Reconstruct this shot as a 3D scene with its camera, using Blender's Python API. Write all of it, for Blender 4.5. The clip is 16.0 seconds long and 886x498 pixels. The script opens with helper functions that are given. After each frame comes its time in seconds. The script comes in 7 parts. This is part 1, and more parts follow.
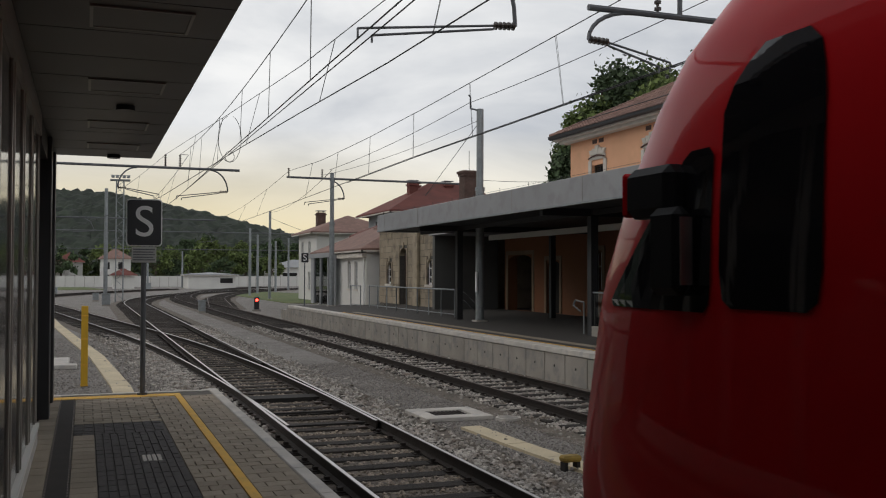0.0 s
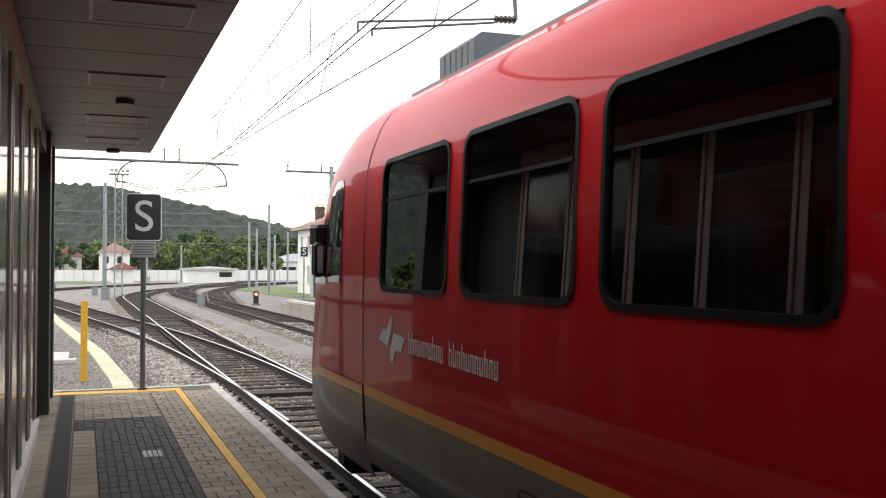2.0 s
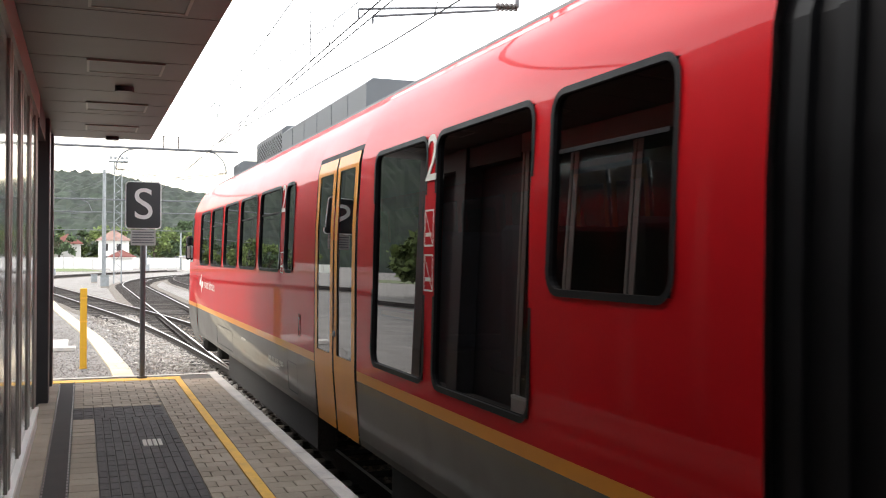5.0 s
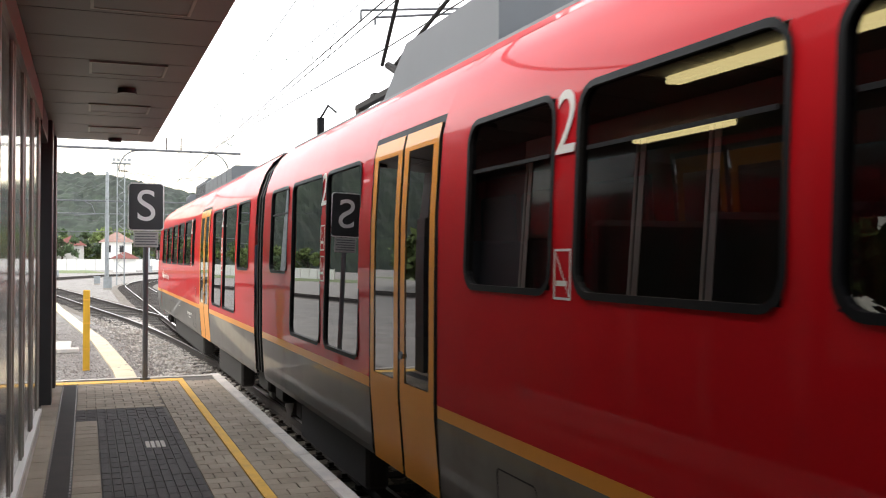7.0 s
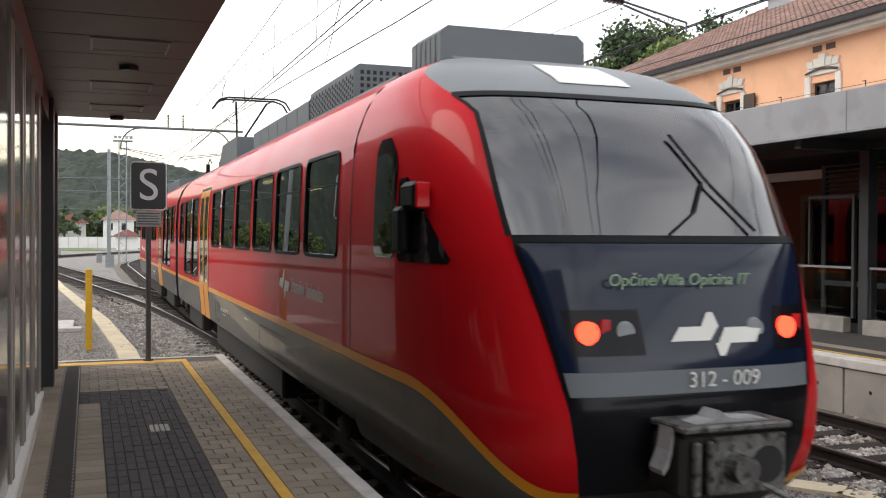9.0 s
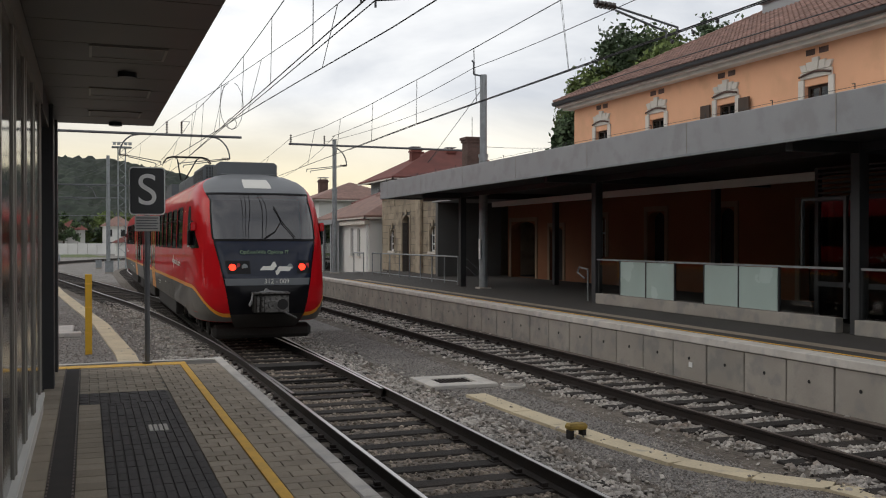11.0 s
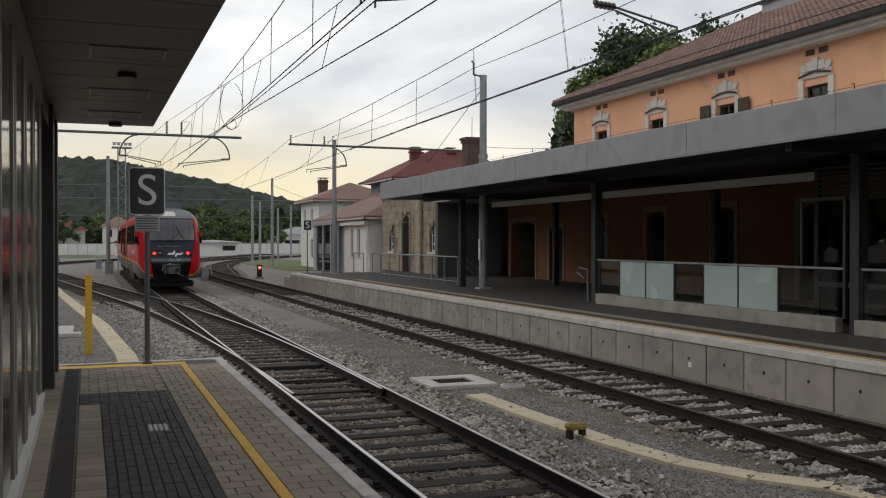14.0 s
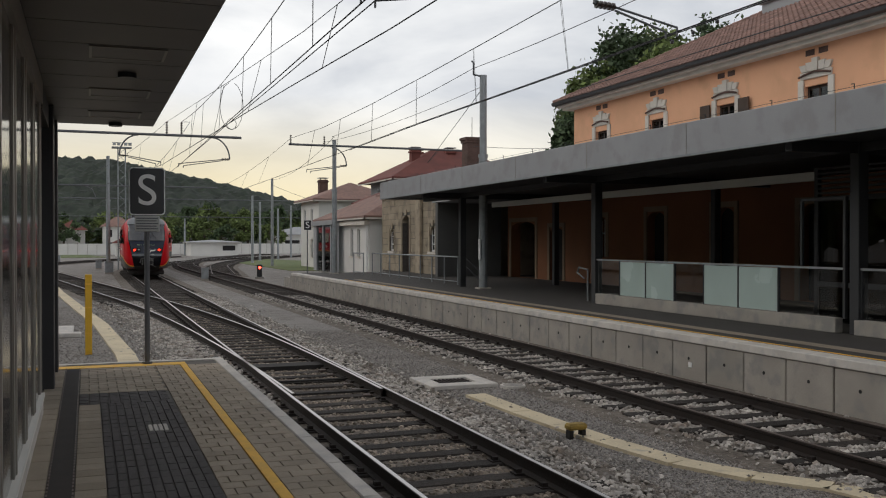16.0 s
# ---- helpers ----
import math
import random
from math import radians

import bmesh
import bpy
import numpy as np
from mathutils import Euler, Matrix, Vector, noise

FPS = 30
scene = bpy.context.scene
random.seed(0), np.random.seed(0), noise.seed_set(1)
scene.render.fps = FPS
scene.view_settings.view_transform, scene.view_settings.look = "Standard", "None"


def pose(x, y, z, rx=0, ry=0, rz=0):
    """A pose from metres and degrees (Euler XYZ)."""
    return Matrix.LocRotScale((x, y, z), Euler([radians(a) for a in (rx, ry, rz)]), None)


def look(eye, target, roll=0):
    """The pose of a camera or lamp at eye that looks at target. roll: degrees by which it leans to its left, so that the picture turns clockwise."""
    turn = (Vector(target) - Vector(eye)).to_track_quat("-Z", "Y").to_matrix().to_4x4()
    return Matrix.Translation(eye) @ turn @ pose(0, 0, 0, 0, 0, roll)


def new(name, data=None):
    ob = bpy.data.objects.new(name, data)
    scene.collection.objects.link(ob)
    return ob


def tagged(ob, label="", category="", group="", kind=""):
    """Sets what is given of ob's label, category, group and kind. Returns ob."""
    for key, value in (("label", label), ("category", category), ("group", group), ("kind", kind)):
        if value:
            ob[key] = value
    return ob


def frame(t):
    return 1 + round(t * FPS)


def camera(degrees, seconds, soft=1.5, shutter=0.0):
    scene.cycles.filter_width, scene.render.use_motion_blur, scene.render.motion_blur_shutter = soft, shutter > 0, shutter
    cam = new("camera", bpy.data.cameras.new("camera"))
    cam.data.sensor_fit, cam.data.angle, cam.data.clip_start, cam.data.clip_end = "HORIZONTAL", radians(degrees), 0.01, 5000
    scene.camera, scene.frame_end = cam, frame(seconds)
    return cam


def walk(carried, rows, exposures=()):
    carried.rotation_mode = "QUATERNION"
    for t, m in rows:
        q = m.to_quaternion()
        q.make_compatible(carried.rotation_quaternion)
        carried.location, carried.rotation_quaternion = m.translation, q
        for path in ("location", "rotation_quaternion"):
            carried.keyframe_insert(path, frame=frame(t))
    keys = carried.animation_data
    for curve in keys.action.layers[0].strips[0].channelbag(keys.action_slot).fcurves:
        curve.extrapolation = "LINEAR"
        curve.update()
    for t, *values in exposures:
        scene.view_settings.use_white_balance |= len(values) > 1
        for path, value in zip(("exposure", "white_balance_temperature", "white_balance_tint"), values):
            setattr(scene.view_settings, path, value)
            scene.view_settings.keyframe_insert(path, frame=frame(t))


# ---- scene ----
# ---- camera ----
cam = camera(49.5, 16.0, soft=1.1, shutter=0.15)
PATH = [
    (0.0, pose(0.010, -0.075, 2.218, 91.501, -0.126, -20.434)),
    (0.5, pose(0.007, -0.073, 2.219, 91.418, -0.029, -20.473)),
    (1.0, pose(0.006, -0.055, 2.225, 91.334, -0.108, -20.487)),
    (1.5, pose(0.008, -0.050, 2.222, 91.244, -0.084, -20.483)),
    (2.0, pose(0.003, -0.029, 2.228, 91.135, -0.086, -20.492)),
    (2.5, pose(0.000, 0.019, 2.235, 91.007, -0.107, -20.473)),
    (3.0, pose(0.010, 0.108, 2.247, 90.901, -0.231, -20.385)),
    (3.5, pose(0.005, 0.116, 2.252, 90.651, -0.380, -20.439)),
    (4.0, pose(0.004, 0.060, 2.241, 90.462, -0.449, -20.527)),
    (4.2, pose(0.004, 0.050, 2.241, 90.442, -0.392, -20.526)),
    (6.5, pose(-0.002, -0.036, 2.226, 90.501, -0.157, -20.509)),
    (7.0, pose(0.004, 0.025, 2.237, 90.511, -0.168, -20.376)),
    (7.5, pose(-0.005, 0.065, 2.243, 90.522, -0.166, -20.281)),
    (8.0, pose(-0.001, 0.065, 2.245, 90.364, -0.197, -20.198)),
    (8.5, pose(-0.003, -0.031, 2.228, 90.062, -0.284, -20.279)),
    (9.0, pose(0.005, 0.200, 2.265, 89.220, -0.300, -20.265)),
    (9.2, pose(0.005, 0.200, 2.265, 89.220, -0.300, -20.265)),
    (11.3, pose(0.002, 0.007, 2.237, 89.523, 0.006, -20.305)),
    (13.5, pose(0.002, 0.007, 2.237, 89.523, 0.006, -20.305)),
    (16.0, pose(0.002, 0.007, 2.237, 89.523, 0.006, -20.305)),
]
EXPOSURES = [(0.0, -0.14), (0.5, 0.24), (1.0, 0.75), (1.5, 1.2), (2.0, 1.6), (2.5, 1.92), (3.0, 2.1), (4.2, 2.25), (6.5, 2.15), (8.0, 2.12), (8.5, 2.0), (9.0, 1.38), (9.2, 1.25), (11.3, 0.12), (13.5, 0.06), (16.0, 0.02)]
walk(cam, PATH, EXPOSURES)

# ---- light: bright overcast evening, the warm part of the sky low over the hills ----
SUN_ELEV, SUN_ROT = radians(40), radians(-60)
world = bpy.data.worlds.new("sky")
scene.world = world
world.use_nodes = True
wt = world.node_tree
wt.nodes.clear()


def wnode(kind, **values):
    n = wt.nodes.new(kind)
    for key, value in values.items():
        n.inputs[key].default_value = value
    return n


sky = wnode("ShaderNodeTexSky")
sky.sky_type, sky.sun_disc, sky.sun_elevation, sky.sun_rotation = "NISHITA", False, SUN_ELEV, SUN_ROT
sky.air_density, sky.dust_density = 1.0, 3.0
coord = wnode("ShaderNodeTexCoord")
split = wnode("ShaderNodeSeparateXYZ")
wt.links.new(coord.outputs["Generated"], split.inputs[0])
lay = wnode("ShaderNodeMapping")
lay.inputs["Scale"].default_value = (1.0, 1.0, 3.2)
wt.links.new(coord.outputs["Generated"], lay.inputs["Vector"])
cloud = wnode("ShaderNodeTexNoise", Scale=2.6, Detail=7.0, Roughness=0.52, Distortion=0.35)
wt.links.new(lay.outputs[0], cloud.inputs["Vector"])
cover = wnode("ShaderNodeValToRGB")
cover.color_ramp.elements[0].position, cover.color_ramp.elements[0].color = 0.30, (0.68, 0.72, 0.79, 1)
cover.color_ramp.elements[1].position, cover.color_ramp.elements[1].color = 0.62, (1.30, 1.30, 1.29, 1)
wt.links.new(cloud.outputs["Fac"], cover.inputs[0])
# heavier cloud overhead than towards the horizon
high = wnode("ShaderNodeValToRGB")
high.color_ramp.elements[0].position, high.color_ramp.elements[0].color = 0.38, (1, 1, 1, 1)
high.color_ramp.elements[1].position, high.color_ramp.elements[1].color = 0.85, (0.50, 0.50, 0.52, 1)
wt.links.new(split.outputs["Z"], high.inputs[0])
heavy = wnode("ShaderNodeMix")
heavy.data_type, heavy.blend_type = "RGBA", "MULTIPLY"
heavy.inputs["Factor"].default_value = 1.0
wt.links.new(cover.outputs[0], heavy.inputs["A"])
wt.links.new(high.outputs[0], heavy.inputs["B"])
# the clear, yellowish gap in the cloud just above the horizon
band = wnode("ShaderNodeValToRGB")
be = band.color_ramp.elements
be[0].position, be[0].color = 0.02, (1, 1, 1, 1)
be[1].position, be[1].color = 0.15, (0, 0, 0, 1)
wt.links.new(split.outputs["Z"], band.inputs[0])
side = wnode("ShaderNodeMapRange")
side.inputs["From Min"].default_value, side.inputs["From Max"].default_value = 0.72, 1.0
wt.links.new(split.outputs["Y"], side.inputs["Value"])
gap = wnode("ShaderNodeMath")
gap.operation = "MULTIPLY"
wt.links.new(band.outputs[0], gap.inputs[0])
wt.links.new(side.outputs[0], gap.inputs[1])
warm = wnode("ShaderNodeMix")
warm.data_type = "RGBA"
wt.links.new(gap.outputs[0], warm.inputs["Factor"])
wt.links.new(heavy.outputs[2], warm.inputs["A"])
warm.inputs["B"].default_value = (1.25, 1.04, 0.56, 1)
both = wnode("ShaderNodeMix")
both.data_type = "RGBA"
both.inputs["Factor"].default_value = 0.93
dim = wnode("ShaderNodeVectorMath")
dim.operation = "SCALE"
dim.inputs["Scale"].default_value = 0.1
wt.links.new(sky.outputs[0], dim.inputs[0])
wt.links.new(dim.outputs[0], both.inputs["A"])
wt.links.new(warm.outputs[2], both.inputs["B"])
back = wnode("ShaderNodeBackground", Strength=0.82)
wt.links.new(both.outputs[2], back.inputs["Color"])
wt.links.new(back.outputs[0], wnode("ShaderNodeOutputWorld").inputs[0])

sun = new("sun", bpy.data.lights.new("sun", "SUN"))
sun.data.energy, sun.data.angle, sun.data.color = 0.5, radians(35), (1.0, 0.93, 0.82)
sun.matrix_world = look((0, 0, 50), (-50 * math.sin(SUN_ROT), -50 * math.cos(SUN_ROT), 50 - 50 * math.tan(SUN_ELEV)))

# ---- materials ----


def material(name, color, rough=0.6, metal=0.0, var=0.15, scale=4.0, bump=0.0, bump_scale=40.0, second=None, second_at=(0.5, 0.65), spec=0.5, coat=0.0, island=0.0, obj=0.0, fine=0.0, space="Object"):
    """A surface with a stain-sized and a grain-sized variation, an optional second colour in patches, and fine relief."""
    m = bpy.data.materials.new(name)
    m.use_nodes = True
    t = m.node_tree
    b = t.nodes["Principled BSDF"]
    b.inputs["Roughness"].default_value, b.inputs["Metallic"].default_value = rough, metal
    b.inputs["Specular IOR Level"].default_value = spec
    b.inputs["Coat Weight"].default_value = coat
    b.inputs["Coat Roughness"].default_value = 0.03
    co = t.nodes.new("ShaderNodeTexCoord")
    if space == "World":
        co = t.nodes.new("ShaderNodeNewGeometry")
        out = co.outputs["Position"]
    else:
        out = co.outputs["Object"]
    n1 = t.nodes.new("ShaderNodeTexNoise")
    n1.inputs["Scale"].default_value, n1.inputs["Detail"].default_value = scale, 5
    t.links.new(out, n1.inputs["Vector"])
    n2 = t.nodes.new("ShaderNodeTexNoise")
    n2.inputs["Scale"].default_value, n2.inputs["Detail"].default_value = bump_scale, 3
    t.links.new(out, n2.inputs["Vector"])
    c = Vector(color)
    ramp = t.nodes.new("ShaderNodeValToRGB")
    e = ramp.color_ramp.elements
    e[0].position, e[0].color = 0.3, (*(c * (1 - var)), 1)
    e[1].position, e[1].color = 0.7, (*[min(1, x) for x in c * (1 + var)], 1)
    t.links.new(n1.outputs["Fac"], ramp.inputs[0])
    col = ramp.outputs[0]

    def mix(a, bcol, fac, kind="MIX", amount=None):
        x = t.nodes.new("ShaderNodeMix")
        x.data_type, x.blend_type = "RGBA", kind
        t.links.new(a, x.inputs["A"])
        if isinstance(bcol, tuple):
            x.inputs["B"].default_value = (*bcol, 1)
        else:
            t.links.new(bcol, x.inputs["B"])
        if amount is not None:
            x.inputs["Factor"].default_value = amount
        else:
            t.links.new(fac, x.inputs["Factor"])
        return x.outputs[2]

    def grey(value, lo, hi):
        r = t.nodes.new("ShaderNodeMapRange")
        r.inputs["To Min"].default_value, r.inputs["To Max"].default_value = lo, hi
        t.links.new(value, r.inputs["Value"])
        return r.outputs[0]

    if second:
        n3 = t.nodes.new("ShaderNodeTexNoise")
        n3.inputs["Scale"].default_value, n3.inputs["Detail"].default_value = scale * 2.3, 6
        t.links.new(out, n3.inputs["Vector"])
        r = t.nodes.new("ShaderNodeMapRange")
        r.inputs["From Min"].default_value, r.inputs["From Max"].default_value = second_at
        t.links.new(n3.outputs["Fac"], r.inputs["Value"])
        col = mix(col, second, r.outputs[0])
    if fine:
        col = mix(col, grey(n2.outputs["Fac"], 1 - 2 * fine, 1 + 2 * fine), None, "MULTIPLY", 1.0)
    if island:
        g = t.nodes.new("ShaderNodeNewGeometry")
        col = mix(col, grey(g.outputs["Random Per Island"], 1 - island, 1 + island), None, "MULTIPLY", 1.0)
    if obj:
        g = t.nodes.new("ShaderNodeObjectInfo")
        col = mix(col, grey(g.outputs["Random"], 1 - obj, 1 + obj), None, "MULTIPLY", 1.0)
    t.links.new(col, b.inputs["Base Color"])
    t.links.new(grey(n1.outputs["Fac"], max(0.02, rough - 0.12 * rough), min(1, rough + 0.25 * rough)), b.inputs["Roughness"])
    if bump:
        bp = t.nodes.new("ShaderNodeBump")
        bp.inputs["Strength"].default_value, bp.inputs["Distance"].default_value = bump, 0.02
        t.links.new(n2.outputs["Fac"], bp.inputs["Height"])
        t.links.new(bp.outputs[0], b.inputs["Normal"])
    return m


def glowing(name, color, strength):
    m = bpy.data.materials.new(name)
    m.use_nodes = True
    b = m.node_tree.nodes["Principled BSDF"]
    b.inputs["Base Color"].default_value = (*color, 1)
    b.inputs["Emission Color"].default_value = (*color, 1)
    b.inputs["Emission Strength"].default_value = strength
    return m


def glass(name, tint, ior=1.5, rough=0.0, gain=1.0):
    """Tinted pane: lets light straight through, with the gloss of its front."""
    m = bpy.data.materials.new(name)
    m.use_nodes = True
    t = m.node_tree
    t.nodes.remove(t.nodes["Principled BSDF"])
    clear = t.nodes.new("ShaderNodeBsdfTransparent")
    clear.inputs[0].default_value = (*tint, 1)
    gloss = t.nodes.new("ShaderNodeBsdfGlossy")
    gloss.inputs["Roughness"].default_value = rough
    gloss.inputs["Color"].default_value = (0.95 * gain, 0.95 * gain, 0.95 * gain, 1)
    # the same gloss on both faces of the pane, rising towards grazing sight
    r0 = ((ior - 1) / (ior + 1)) ** 2
    lw = t.nodes.new("ShaderNodeLayerWeight")
    lw.inputs["Blend"].default_value = 0.5
    p5 = t.nodes.new("ShaderNodeMath")
    p5.operation = "POWER"
    p5.inputs[1].default_value = 5.0
    t.links.new(lw.outputs["Facing"], p5.inputs[0])
    f = t.nodes.new("ShaderNodeMath")
    f.operation = "MULTIPLY_ADD"
    f.inputs[1].default_value, f.inputs[2].default_value = 1 - r0, r0
    t.links.new(p5.outputs[0], f.inputs[0])
    x = t.nodes.new("ShaderNodeMixShader")
    t.links.new(f.outputs[0], x.inputs[0])
    t.links.new(clear.outputs[0], x.inputs[1])
    t.links.new(gloss.outputs[0], x.inputs[2])
    t.links.new(x.outputs[0], t.nodes["Material Output"].inputs[0])
    return m


